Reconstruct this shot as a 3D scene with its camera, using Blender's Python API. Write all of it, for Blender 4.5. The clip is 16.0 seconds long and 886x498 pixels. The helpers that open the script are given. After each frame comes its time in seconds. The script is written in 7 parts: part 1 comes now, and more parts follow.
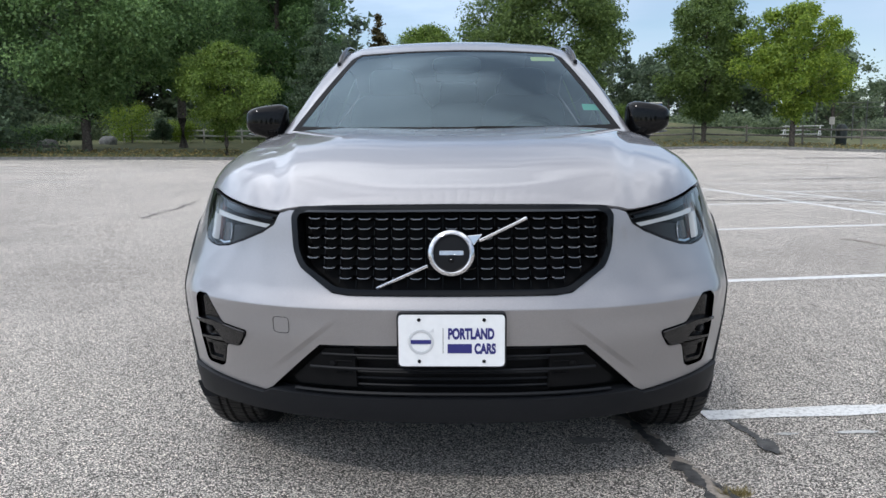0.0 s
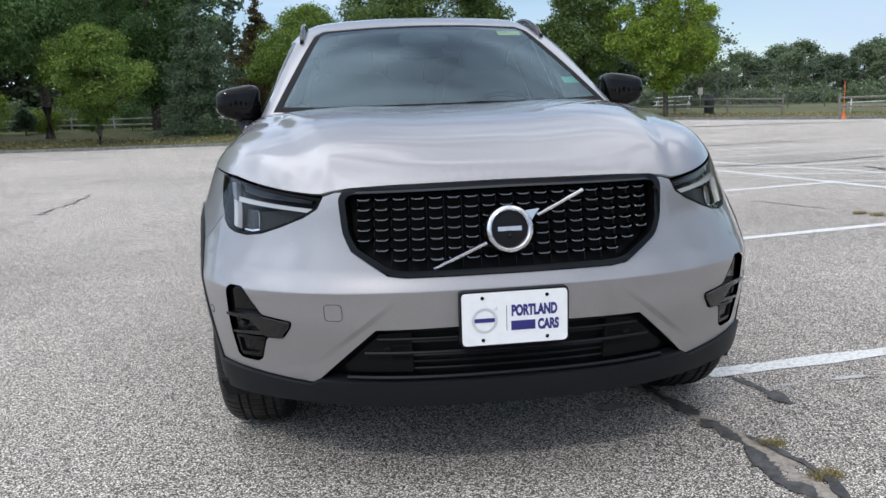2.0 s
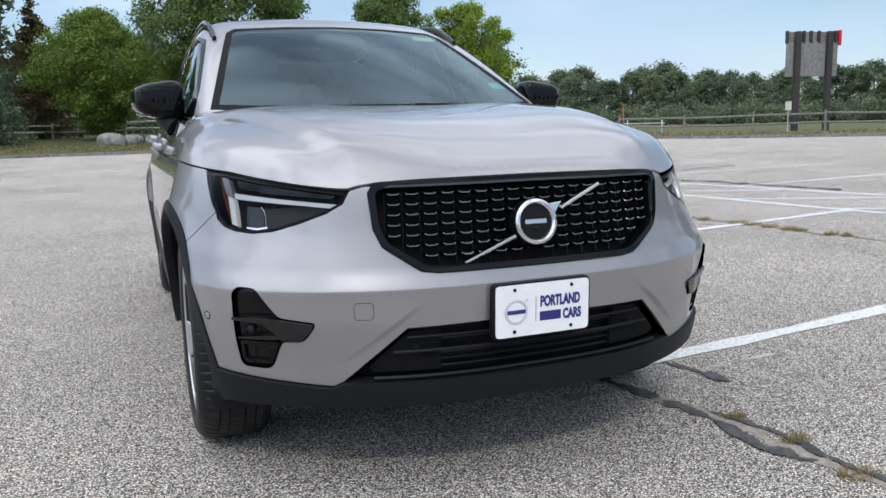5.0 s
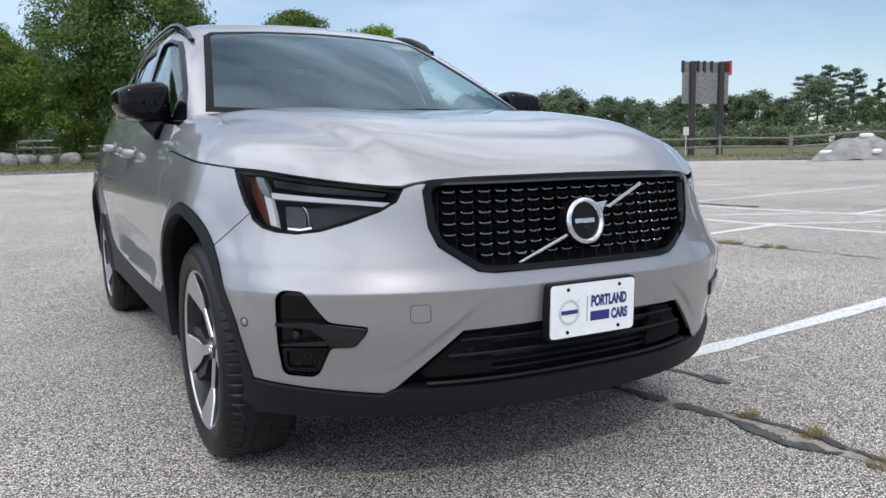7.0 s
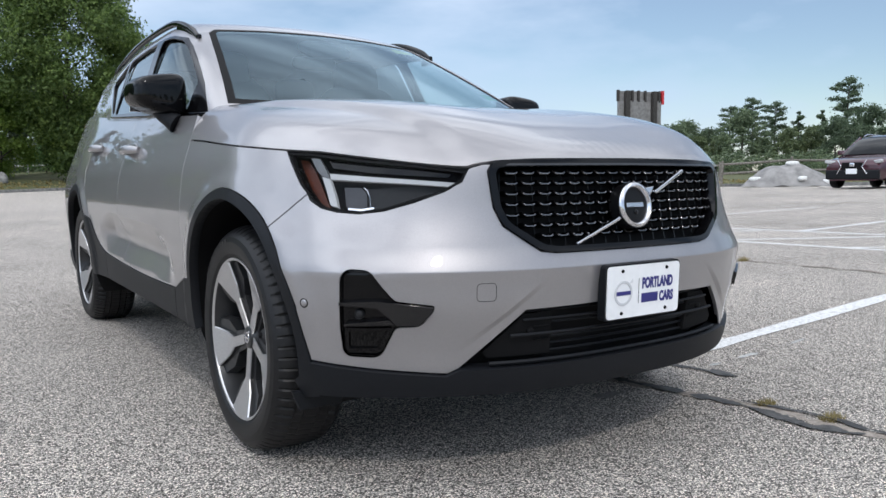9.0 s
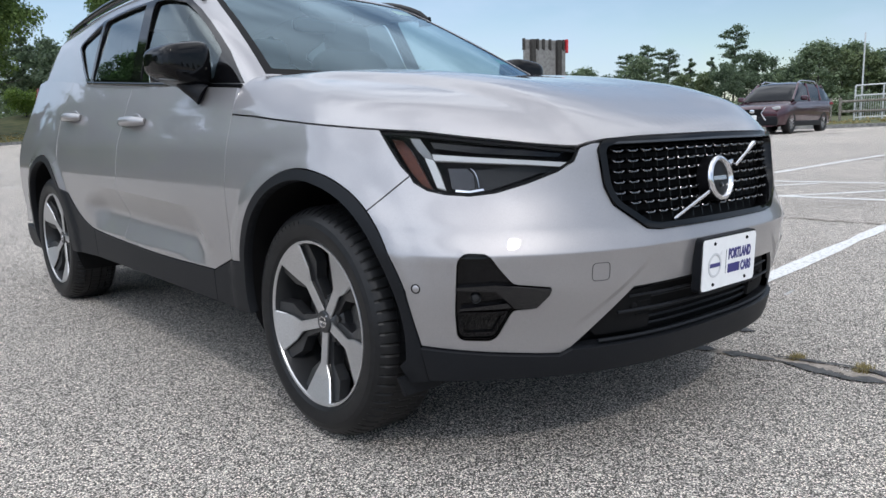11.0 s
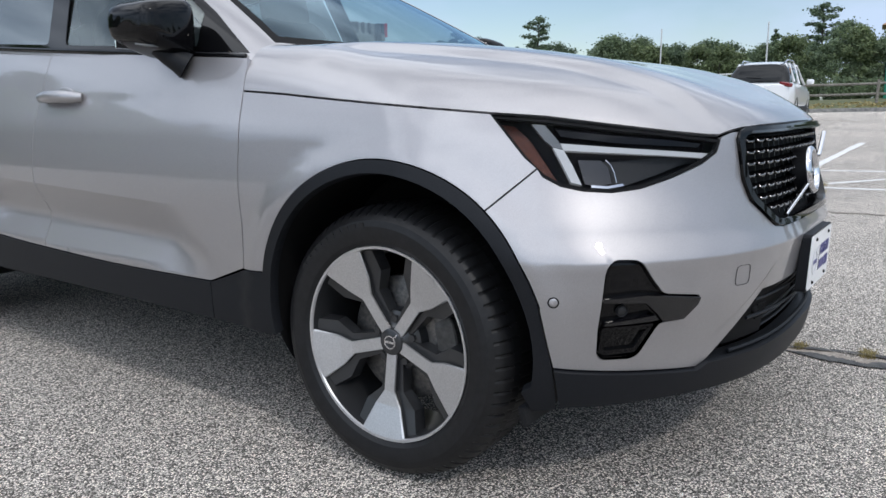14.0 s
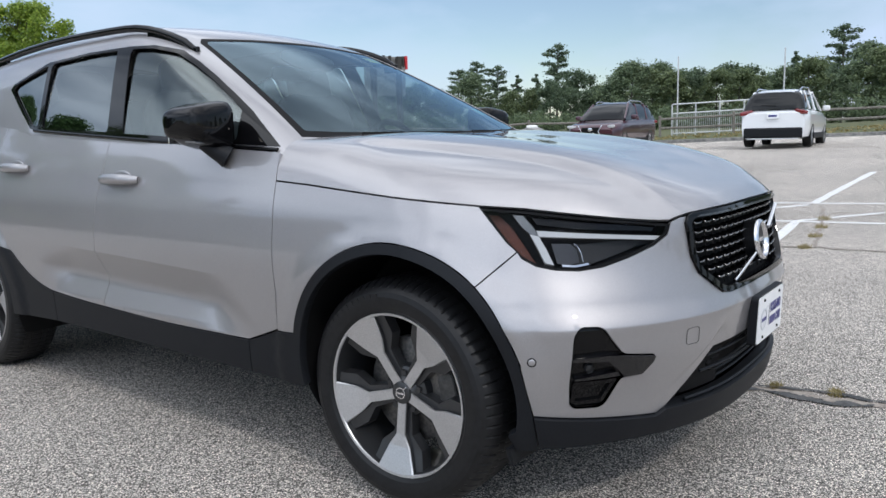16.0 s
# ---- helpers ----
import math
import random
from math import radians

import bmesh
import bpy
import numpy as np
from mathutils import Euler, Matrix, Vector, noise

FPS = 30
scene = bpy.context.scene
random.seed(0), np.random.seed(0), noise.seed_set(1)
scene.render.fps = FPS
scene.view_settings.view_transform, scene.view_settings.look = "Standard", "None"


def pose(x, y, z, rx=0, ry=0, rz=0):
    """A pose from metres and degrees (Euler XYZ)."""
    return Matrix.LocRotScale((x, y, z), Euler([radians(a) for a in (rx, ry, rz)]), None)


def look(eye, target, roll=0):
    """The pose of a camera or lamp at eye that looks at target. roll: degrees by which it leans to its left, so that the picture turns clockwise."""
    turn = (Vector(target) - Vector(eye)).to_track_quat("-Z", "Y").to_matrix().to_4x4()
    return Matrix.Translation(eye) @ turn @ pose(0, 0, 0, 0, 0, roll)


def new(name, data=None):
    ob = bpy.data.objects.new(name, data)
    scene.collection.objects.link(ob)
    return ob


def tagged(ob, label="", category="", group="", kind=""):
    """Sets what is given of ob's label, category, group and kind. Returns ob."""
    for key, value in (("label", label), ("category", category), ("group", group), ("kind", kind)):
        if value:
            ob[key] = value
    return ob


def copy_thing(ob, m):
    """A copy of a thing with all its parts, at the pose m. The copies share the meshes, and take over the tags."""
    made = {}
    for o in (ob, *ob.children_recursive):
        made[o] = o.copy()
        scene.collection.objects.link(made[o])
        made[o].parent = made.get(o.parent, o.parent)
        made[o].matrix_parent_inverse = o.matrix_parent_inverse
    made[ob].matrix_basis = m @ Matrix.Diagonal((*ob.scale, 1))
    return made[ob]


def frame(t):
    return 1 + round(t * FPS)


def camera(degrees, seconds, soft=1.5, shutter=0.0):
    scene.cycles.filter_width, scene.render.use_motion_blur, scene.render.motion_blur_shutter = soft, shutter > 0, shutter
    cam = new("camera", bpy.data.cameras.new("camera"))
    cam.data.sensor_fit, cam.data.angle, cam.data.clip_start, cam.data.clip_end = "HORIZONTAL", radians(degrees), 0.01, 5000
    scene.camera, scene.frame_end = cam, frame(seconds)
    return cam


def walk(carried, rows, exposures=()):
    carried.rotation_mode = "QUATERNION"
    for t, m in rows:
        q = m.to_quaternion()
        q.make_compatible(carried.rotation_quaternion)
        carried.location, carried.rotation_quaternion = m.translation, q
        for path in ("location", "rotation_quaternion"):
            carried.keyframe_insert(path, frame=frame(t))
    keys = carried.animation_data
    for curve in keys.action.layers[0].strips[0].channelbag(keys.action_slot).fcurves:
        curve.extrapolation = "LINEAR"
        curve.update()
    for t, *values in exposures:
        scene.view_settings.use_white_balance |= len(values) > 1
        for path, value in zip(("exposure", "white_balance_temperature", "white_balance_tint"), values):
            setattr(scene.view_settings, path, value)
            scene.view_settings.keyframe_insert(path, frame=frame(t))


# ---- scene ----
cam = camera(59.8, 16.0)
PATH = [
    (0, (0.035, -1.983, 1.05), (-0.02, -0.002, 0.779), -0.4),
    (0.5, (-0.093, -1.942, 1.04), (-0.091, 0.038, 0.76), -1.0),
    (1, (-0.2, -1.915, 1.034), (-0.137, 0.062, 0.739), -1.6),
    (1.5, (-0.303, -1.909, 1.033), (-0.158, 0.061, 0.725), -2.0),
    (2, (-0.424, -1.917, 1.047), (-0.188, 0.042, 0.719), -2.3),
    (2.5, (-0.548, -1.933, 1.05), (-0.209, 0.007, 0.703), -2.5),
    (3, (-0.657, -1.914, 1.046), (-0.205, 0.001, 0.688), -2.7),
    (3.5, (-0.754, -1.871, 1.023), (-0.211, 0.021, 0.669), -2.7),
    (4, (-0.844, -1.842, 1.022), (-0.229, 0.03, 0.678), -2.3),
    (4.5, (-0.913, -1.802, 1.017), (-0.236, 0.051, 0.69), -1.8),
    (5, (-1.018, -1.759, 1.006), (-0.281, 0.076, 0.703), -1.4),
    (5.2, (-1.066, -1.749, 0.99), (-0.308, 0.079, 0.698), -1.1),
    (7.3, (-1.4, -1.52, 0.94), (-0.416, 0.19, 0.701), -1.2),
    (7.5, (-1.438, -1.505, 0.933), (-0.43, 0.207, 0.702), -1.3),
    (8, (-1.484, -1.46, 0.896), (-0.446, 0.237, 0.687), -1.0),
    (8.5, (-1.545, -1.435, 0.867), (-0.479, 0.246, 0.674), -0.8),
    (9, (-1.641, -1.401, 0.835), (-0.534, 0.255, 0.65), -0.4),
    (9.2, (-1.692, -1.362, 0.823), (-0.556, 0.275, 0.645), -0.4),
    (11.3, (-2.065, -0.984, 0.931), (-0.745, 0.481, 0.598), -1.0),
    (11.5, (-2.08, -0.935, 0.935), (-0.74, 0.51, 0.596), -0.7),
    (12, (-2.133, -0.813, 0.944), (-0.745, 0.58, 0.584), -0.8),
    (12.5, (-2.196, -0.672, 0.946), (-0.751, 0.661, 0.577), -1.0),
    (13, (-2.231, -0.523, 0.932), (-0.721, 0.735, 0.564), -1.0),
    (13.5, (-2.262, -0.379, 0.921), (-0.694, 0.809, 0.557), -0.7),
    (14, (-2.285, -0.293, 0.927), (-0.675, 0.836, 0.564), -0.3),
    (14.5, (-2.305, -0.298, 0.928), (-0.675, 0.808, 0.579), -0.4),
    (15, (-2.349, -0.364, 0.971), (-0.722, 0.751, 0.636), -1.1),
    (15.5, (-2.448, -0.458, 1.031), (-0.837, 0.686, 0.721), -1.5),
    (16, (-2.528, -0.548, 1.107), (-0.943, 0.636, 0.812), -1.4),
]
walk(cam, [(t, look(eye, target, roll)) for t, eye, target, roll in PATH])


# ---- sky, sun, exposure ----
SUN_ELEV, SUN_AZ = 44, 206
world = bpy.data.worlds.new("sky")
scene.world = world
world.use_nodes = True
wn, wl = world.node_tree.nodes, world.node_tree.links
wn.clear()
w_out = wn.new("ShaderNodeOutputWorld")
w_bg = wn.new("ShaderNodeBackground")
w_sky = wn.new("ShaderNodeTexSky")
w_sky.sky_type, w_sky.sun_disc = "NISHITA", False
w_sky.sun_elevation, w_sky.sun_rotation = radians(SUN_ELEV), radians(SUN_AZ)
w_sky.air_density, w_sky.dust_density, w_sky.ozone_density = 1.0, 0.4, 1.8
# thin streaks of high cloud over the whole sky
w_geo = wn.new("ShaderNodeTexCoord")
w_map = wn.new("ShaderNodeMapping")
w_map.inputs["Scale"].default_value = (1.0, 1.7, 4.0)
w_noise = wn.new("ShaderNodeTexNoise")
w_noise.inputs["Scale"].default_value, w_noise.inputs["Detail"].default_value, w_noise.inputs["Roughness"].default_value = 1.7, 6, 0.52
w_ramp = wn.new("ShaderNodeValToRGB")
w_ramp.color_ramp.elements[0].position, w_ramp.color_ramp.elements[1].position = 0.39, 0.67
w_mix = wn.new("ShaderNodeMix")
w_mix.data_type = "RGBA"
# the veil is thicker and brighter overhead, as under high haze
w_sep = wn.new("ShaderNodeSeparateXYZ")
w_high = wn.new("ShaderNodeValToRGB")
w_high.color_ramp.elements[0].color, w_high.color_ramp.elements[1].color = (0.250, 0.312, 0.41, 1), (0.73, 0.765, 0.83, 1)
w_high.color_ramp.elements[0].position, w_high.color_ramp.elements[1].position = 0.12, 0.80
w_lum = wn.new("ShaderNodeVectorMath")
w_lum.operation = "SCALE"
w_veil = wn.new("ShaderNodeMath")
w_veil.operation, w_veil.use_clamp = "MULTIPLY_ADD", True
w_veil.inputs[1].default_value = 0.42
wl.new(w_geo.outputs["Generated"], w_sep.inputs["Vector"])
wl.new(w_sep.outputs["Z"], w_high.inputs["Fac"])
wl.new(w_sep.outputs["Z"], w_veil.inputs[0])
wl.new(w_high.outputs["Color"], w_lum.inputs["Vector"])
# added brightness in the western haze, to lift the car's right flank
w_side = wn.new("ShaderNodeVectorMath")
w_side.operation = "DOT_PRODUCT"
w_side.inputs[1].default_value = (math.sin(radians(283)), math.cos(radians(283)), 0.0)
w_glow = wn.new("ShaderNodeMapRange")
for _k, _v in zip(("From Min", "From Max", "To Min", "To Max"), (0.0, 1.0, 9.6, 19.0)):
    w_glow.inputs[_k].default_value = _v
wl.new(w_geo.outputs["Generated"], w_side.inputs[0])
wl.new(w_side.outputs["Value"], w_glow.inputs["Value"])
wl.new(w_glow.outputs["Result"], w_lum.inputs["Scale"])
wl.new(w_lum.outputs["Vector"], w_mix.inputs["B"])
wl.new(w_geo.outputs["Generated"], w_map.inputs["Vector"])
wl.new(w_map.outputs["Vector"], w_noise.inputs["Vector"])
wl.new(w_noise.outputs["Fac"], w_ramp.inputs["Fac"])
wl.new(w_ramp.outputs["Color"], w_veil.inputs[2])
wl.new(w_veil.outputs["Value"], w_mix.inputs["Factor"])
w_dim = wn.new("ShaderNodeVectorMath")
w_dim.operation = "SCALE"
w_dim.inputs["Scale"].default_value = 0.46
wl.new(w_sky.outputs["Color"], w_dim.inputs["Vector"])
wl.new(w_dim.outputs["Vector"], w_mix.inputs["A"])
wl.new(w_mix.outputs["Result"], w_bg.inputs["Color"])
w_bg.inputs["Strength"].default_value = 0.125
wl.new(w_bg.outputs["Background"], w_out.inputs["Surface"])
sun = new("sun", bpy.data.lights.new("sun", "SUN"))
sun.data.energy, sun.data.angle, sun.data.color = 0.5, radians(4), (1.0, 0.97, 0.93)
_az, _el = radians(SUN_AZ), radians(SUN_ELEV)
sun.matrix_world = look((0, 0, 30), Vector((0, 0, 30)) - Vector((math.sin(_az) * math.cos(_el), math.cos(_az) * math.cos(_el), math.sin(_el))))
scene.view_settings.exposure = 1.0


# ---- materials ----
def material(name, color, rough=0.5, metal=0.0, coat=0.0, coat_rough=0.03, spec=0.5):
    m = bpy.data.materials.new(name)
    m.use_nodes = True
    b = m.node_tree.nodes["Principled BSDF"]
    b.inputs["Base Color"].default_value = (*color, 1)
    b.inputs["Roughness"].default_value, b.inputs["Metallic"].default_value = rough, metal
    b.inputs["Coat Weight"].default_value, b.inputs["Coat Roughness"].default_value = coat, coat_rough
    b.inputs["Specular IOR Level"].default_value = spec
    return m


def node(m, kind, **values):
    n = m.node_tree.nodes.new(kind)
    for k, v in values.items():
        n.inputs[k.replace("_", " ")].default_value = v
    return n


def link(m, a, b):
    m.node_tree.links.new(a, b)


def bsdf(m):
    return m.node_tree.nodes["Principled BSDF"]


def ramp(m, src, stops):
    r = m.node_tree.nodes.new("ShaderNodeValToRGB")
    e = r.color_ramp.elements
    while len(e) < len(stops):
        e.new(0.5)
    for el, (p, c) in zip(e, stops):
        el.position, el.color = p, (*c, 1)
    link(m, src, r.inputs["Fac"])
    return r.outputs["Color"]


def noise_tex(m, scale, detail=4, rough=0.55, coords="Object", stretch=None):
    c = m.node_tree.nodes.new("ShaderNodeTexCoord")
    out = c.outputs[coords]
    if stretch:
        mp = node(m, "ShaderNodeMapping", Scale=stretch)
        link(m, out, mp.inputs["Vector"])
        out = mp.outputs["Vector"]
    n = node(m, "ShaderNodeTexNoise", Scale=scale, Detail=detail, Roughness=rough)
    link(m, out, n.inputs["Vector"])
    return n.outputs["Fac"]


def bump(m, height, strength=0.3, distance=0.01):
    b = node(m, "ShaderNodeBump", Strength=strength, Distance=distance)
    link(m, height, b.inputs["Height"])
    link(m, b.outputs["Normal"], bsdf(m).inputs["Normal"])


def mix_rgb(m, fac, a, b, blend="MIX"):
    x = m.node_tree.nodes.new("ShaderNodeMix")
    x.data_type, x.blend_type = "RGBA", blend
    for sock, v in (("Factor", fac), ("A", a), ("B", b)):
        s = x.inputs[sock] if sock != "Factor" else x.inputs[0]
        if hasattr(v, "is_linked") or hasattr(v, "links"):
            link(m, v, s)
        else:
            s.default_value = v if sock == "Factor" else (*v, 1)
    return x.outputs["Result"]


def speckled(name, c1, c2, scale, rough=0.5, metal=0.0, coat=0.0, bump_s=0.0, dist=0.002, detail=5, spec=0.5):
    m = material(name, c1, rough, metal, coat, spec=spec)
    f = noise_tex(m, scale, detail)
    link(m, ramp(m, f, ((0.35, c1), (0.65, c2))), bsdf(m).inputs["Base Color"])
    if bump_s:
        bump(m, f, bump_s, dist)
    return m


def silver_paint(name, base):
    """Metallic paint under clear lacquer, with fine flake."""
    m = material(name, base, 0.46, 0.75, 1.0, 0.015)
    bsdf(m).inputs["Coat IOR"].default_value = 1.62
    f = noise_tex(m, 900, 1)
    link(m, ramp(m, f, ((0.3, tuple(c * 0.86 for c in base)), (0.7, tuple(min(1, c * 1.12) for c in base)))), bsdf(m).inputs["Base Color"])
    d = noise_tex(m, 3.0, 5)
    link(m, ramp(m, d, ((0.3, (0.43,) * 3), (0.75, (0.49,) * 3))), bsdf(m).inputs["Roughness"])
    return m


PAINT = silver_paint("silver paint", (0.330, 0.318, 0.324))
GLOSS = material("piano black", (0.003, 0.003, 0.0035), 0.03, 0.0, 0.0, 0.02, 0.24)
CLAD = speckled("grained black plastic", (0.0055, 0.0063, 0.0080), (0.0090, 0.0100, 0.0125), 350, 0.5, bump_s=0.15, dist=0.0006, spec=0.2)
RUBBER = speckled("tyre rubber", (0.006, 0.006, 0.0065), (0.010, 0.010, 0.011), 60, 0.45, bump_s=0.1, dist=0.0008, spec=0.28)
DARK = material("dark void plastic", (0.003, 0.003, 0.0035), 0.75, spec=0.2)
CHROME = material("chrome", (0.66, 0.66, 0.68), 0.06, 1.0)
SATIN = material("satin chrome", (0.62, 0.62, 0.64), 0.22, 1.0)
ALLOY = speckled("machined alloy", (0.50, 0.50, 0.51), (0.60, 0.60, 0.61), 260, 0.34, 0.9)
ALLOY_DARK = material("dark alloy lacquer", (0.016, 0.0165, 0.018), 0.34, 0.0, 0.2)
STEEL = speckled("brake steel", (0.10, 0.10, 0.10), (0.19, 0.18, 0.17), 90, 0.40, 0.9)
CAST = speckled("dull cast iron", (0.045, 0.044, 0.043), (0.09, 0.088, 0.085), 60, 0.5, 0.5)


def glass_mat(name, tint, rough=0.0, shade=0.5, film=(0.68, 0.88, 1.0)):
    """Thin pane: mirror film over a tinted see-through body."""
    m = bpy.data.materials.new(name)
    m.use_nodes = True
    nt = m.node_tree
    nt.nodes.clear()
    out = nt.nodes.new("ShaderNodeOutputMaterial")
    tr = nt.nodes.new("ShaderNodeBsdfTransparent")
    tr.inputs["Color"].default_value = (*tint, 1)
    gl = nt.nodes.new("ShaderNodeBsdfGlossy")
    gl.inputs["Roughness"].default_value = rough
    gl.inputs["Color"].default_value = (*film, 1)
    # gloss climbs towards grazing view, alike from inside and outside
    lw = nt.nodes.new("ShaderNodeLayerWeight")
    lw.inputs["Blend"].default_value = 0.5
    pw = nt.nodes.new("ShaderNodeMath")
    pw.operation = "POWER"
    pw.inputs[1].default_value = 5.0
    fr = nt.nodes.new("ShaderNodeMapRange")
    fr.inputs["To Min"].default_value = ((shade - 1) / (shade + 1)) ** 2
    nt.links.new(lw.outputs["Facing"], pw.inputs[0])
    nt.links.new(pw.outputs["Value"], fr.inputs["Value"])
    mx = nt.nodes.new("ShaderNodeMixShader")
    nt.links.new(fr.outputs["Result"], mx.inputs["Fac"])
    nt.links.new(tr.outputs["BSDF"], mx.inputs[1])
    nt.links.new(gl.outputs["BSDF"], mx.inputs[2])
    nt.links.new(mx.outputs["Shader"], out.inputs["Surface"])
    return m


GLASS = glass_mat("windscreen glass", (0.60, 0.70, 0.72), 0.0, 1.52)
GLASS_SIDE = glass_mat("side glass", (0.70, 0.78, 0.76), 0.0, 2.15, (0.88, 0.96, 0.94))
GLASS_DARK = glass_mat("privacy glass", (0.13, 0.145, 0.145), 0.0, 2.5, (0.88, 0.95, 0.96))
LENS = glass_mat("lamp cover", (0.90, 0.91, 0.92), 0.0, 1.12, (0.95, 0.97, 1.0))


# ---- mesh helpers ----
def mesh_of(name, verts, faces, mat, smooth_it=True, normals=None, mats=None):
    me = bpy.data.meshes.new(name)
    me.from_pydata([tuple(v) for v in verts], [], [tuple(int(i) for i in f) for f in faces])
    me.materials.append(mat)
    for x in mats or ():
        me.materials.append(x)
    me.polygons.foreach_set("use_smooth", [smooth_it] * len(me.polygons))
    me.update()
    if normals is not None:
        me.normals_split_custom_set_from_vertices([tuple(n) for n in normals])
    return me


def part(name, bm, mat, parent, label="", sharp=None):
    """Links a bmesh (or a mesh) as one object under a thing or a part."""
    if isinstance(bm, bpy.types.Mesh):
        me = bm
    else:
        me = bpy.data.meshes.new(name)
        bmesh.ops.recalc_face_normals(bm, faces=bm.faces)
        bm.to_mesh(me)
        bm.free()
        me.materials.append(mat)
        if sharp is not None:
            me.polygons.foreach_set("use_smooth", [True] * len(me.polygons))
            me.set_sharp_from_angle(angle=radians(sharp))
    ob = new(name, me)
    ob.parent = parent
    return tagged(ob, label)


def thing(name, label, category, at=None, group="", kind=""):
    ob = new(name)
    ob.empty_display_size = 0.1
    ob.matrix_world = at or Matrix.Identity(4)
    return tagged(ob, label, category, group, kind)


def box(bm, size, m=Matrix.Identity(4), bevel=0.0, seg=2):
    r = bmesh.ops.create_cube(bm, size=1, matrix=m @ Matrix.Diagonal((*size, 1)))
    if bevel:
        es = list({e for v in r["verts"] for e in v.link_edges})
        bmesh.ops.bevel(bm, geom=es, offset=bevel, segments=seg, affect="EDGES", profile=0.5, clamp_overlap=True)
    return bm


def cyl(bm, r1, r2, h, m=Matrix.Identity(4), seg=24, caps=True):
    """Along z, from 0 to h."""
    bmesh.ops.create_cone(bm, cap_ends=caps, segments=seg, radius1=r1, radius2=r2, depth=h, matrix=m @ Matrix.Translation((0, 0, h / 2)))
    return bm


def lathe(bm, profile, seg=48, m=Matrix.Identity(4), close=False):
    """Turns (radius, height) about z."""
    rings = []
    for r, h in profile:
        rings.append([bm.verts.new(m @ Vector((r * math.cos(2 * math.pi * i / seg), r * math.sin(2 * math.pi * i / seg), h))) for i in range(seg)])
    pairs = list(zip(rings, rings[1:])) + ([(rings[-1], rings[0])] if close else [])
    for a, b in pairs:
        for i in range(seg):
            j = (i + 1) % seg
            bm.faces.new((a[i], a[j], b[j], b[i]))
    return bm


def tube(bm, pts, radius, seg=8, flat=1.0, cap=True):
    """A bar along points; radius may be a list."""
    pts = [Vector(p) for p in pts]
    rs = [float(r) for r in (radius if isinstance(radius, (list, tuple)) else [radius] * len(pts))]
    rings = []
    for i, p in enumerate(pts):
        d = (pts[min(i + 1, len(pts) - 1)] - pts[max(i - 1, 0)]).normalized()
        side = d.cross(Vector((0, 0, 1)))
        side = side.normalized() if side.length > 1e-4 else Vector((1, 0, 0))
        up = side.cross(d)
        rings.append([bm.verts.new(p + rs[i] * (math.cos(a) * side + flat * math.sin(a) * up)) for a in (2 * math.pi * k / seg for k in range(seg))])
    for a, b in zip(rings, rings[1:]):
        for k in range(seg):
            bm.faces.new((a[k], a[(k + 1) % seg], b[(k + 1) % seg], b[k]))
    if cap:
        bm.faces.new(rings[0])
        bm.faces.new(rings[-1][::-1])
    return bm


def prism(bm, outline, depth, m=Matrix.Identity(4), bevel=0.0):
    """An outline in x, y pulled up along z by depth."""
    lo = [bm.verts.new(m @ Vector((x, y, 0))) for x, y in outline]
    hi = [bm.verts.new(m @ Vector((x, y, depth))) for x, y in outline]
    n = len(lo)
    top = bm.faces.new(hi)
    bm.faces.new(lo[::-1])
    for i in range(n):
        bm.faces.new((lo[i], lo[(i + 1) % n], hi[(i + 1) % n], hi[i]))
    if bevel:
        bmesh.ops.bevel(bm, geom=list(top.edges), offset=bevel, segments=2, affect="EDGES", profile=0.5, clamp_overlap=True)
    return bm


# ---- car body surface (car axis along y, nose at small y, X is the distance from its middle plane) ----
def knots(x, xs, ys):
    """Smooth curve through a few design heights (monotone cubic)."""
    xs, ys, x = np.asarray(xs, float), np.asarray(ys, float), np.asarray(x, float)
    h = np.diff(xs)
    d = np.diff(ys) / h
    m = np.zeros_like(ys)
    m[1:-1] = np.where(d[:-1] * d[1:] > 0, 2 * d[:-1] * d[1:] / (d[:-1] + d[1:] + 1e-12 * (d[:-1] + d[1:] == 0)), 0)
    m[0], m[-1] = d[0], d[-1]
    i = np.clip(np.searchsorted(xs, x) - 1, 0, len(h) - 1)
    u = (x - xs[i]) / h[i]
    lo, hi = u < 0, u > 1
    uc = np.clip(u, 0, 1)
    v = (ys[i] * (1 + 2 * uc) * (1 - uc) ** 2 + ys[i + 1] * uc * uc * (3 - 2 * uc)
         + h[i] * (m[i] * uc * (1 - uc) ** 2 - m[i + 1] * uc * uc * (1 - uc)))
    return v + np.where(lo, m[0] * (x - xs[0]), 0) + np.where(hi, m[-1] * (x - xs[-1]), 0)


def smooth(a, b, x):
    t = np.clip((x - a) / (b - a), 0, 1)
    return t * t * (3 - 2 * t)


def soft_max(a, b, r):
    h = np.maximum(r - np.abs(a - b), 0) / r
    return np.maximum(a, b) + h * h * r / 4


AXLE_F, AXLE_R, TURN = 0.880, 3.575, 0.105


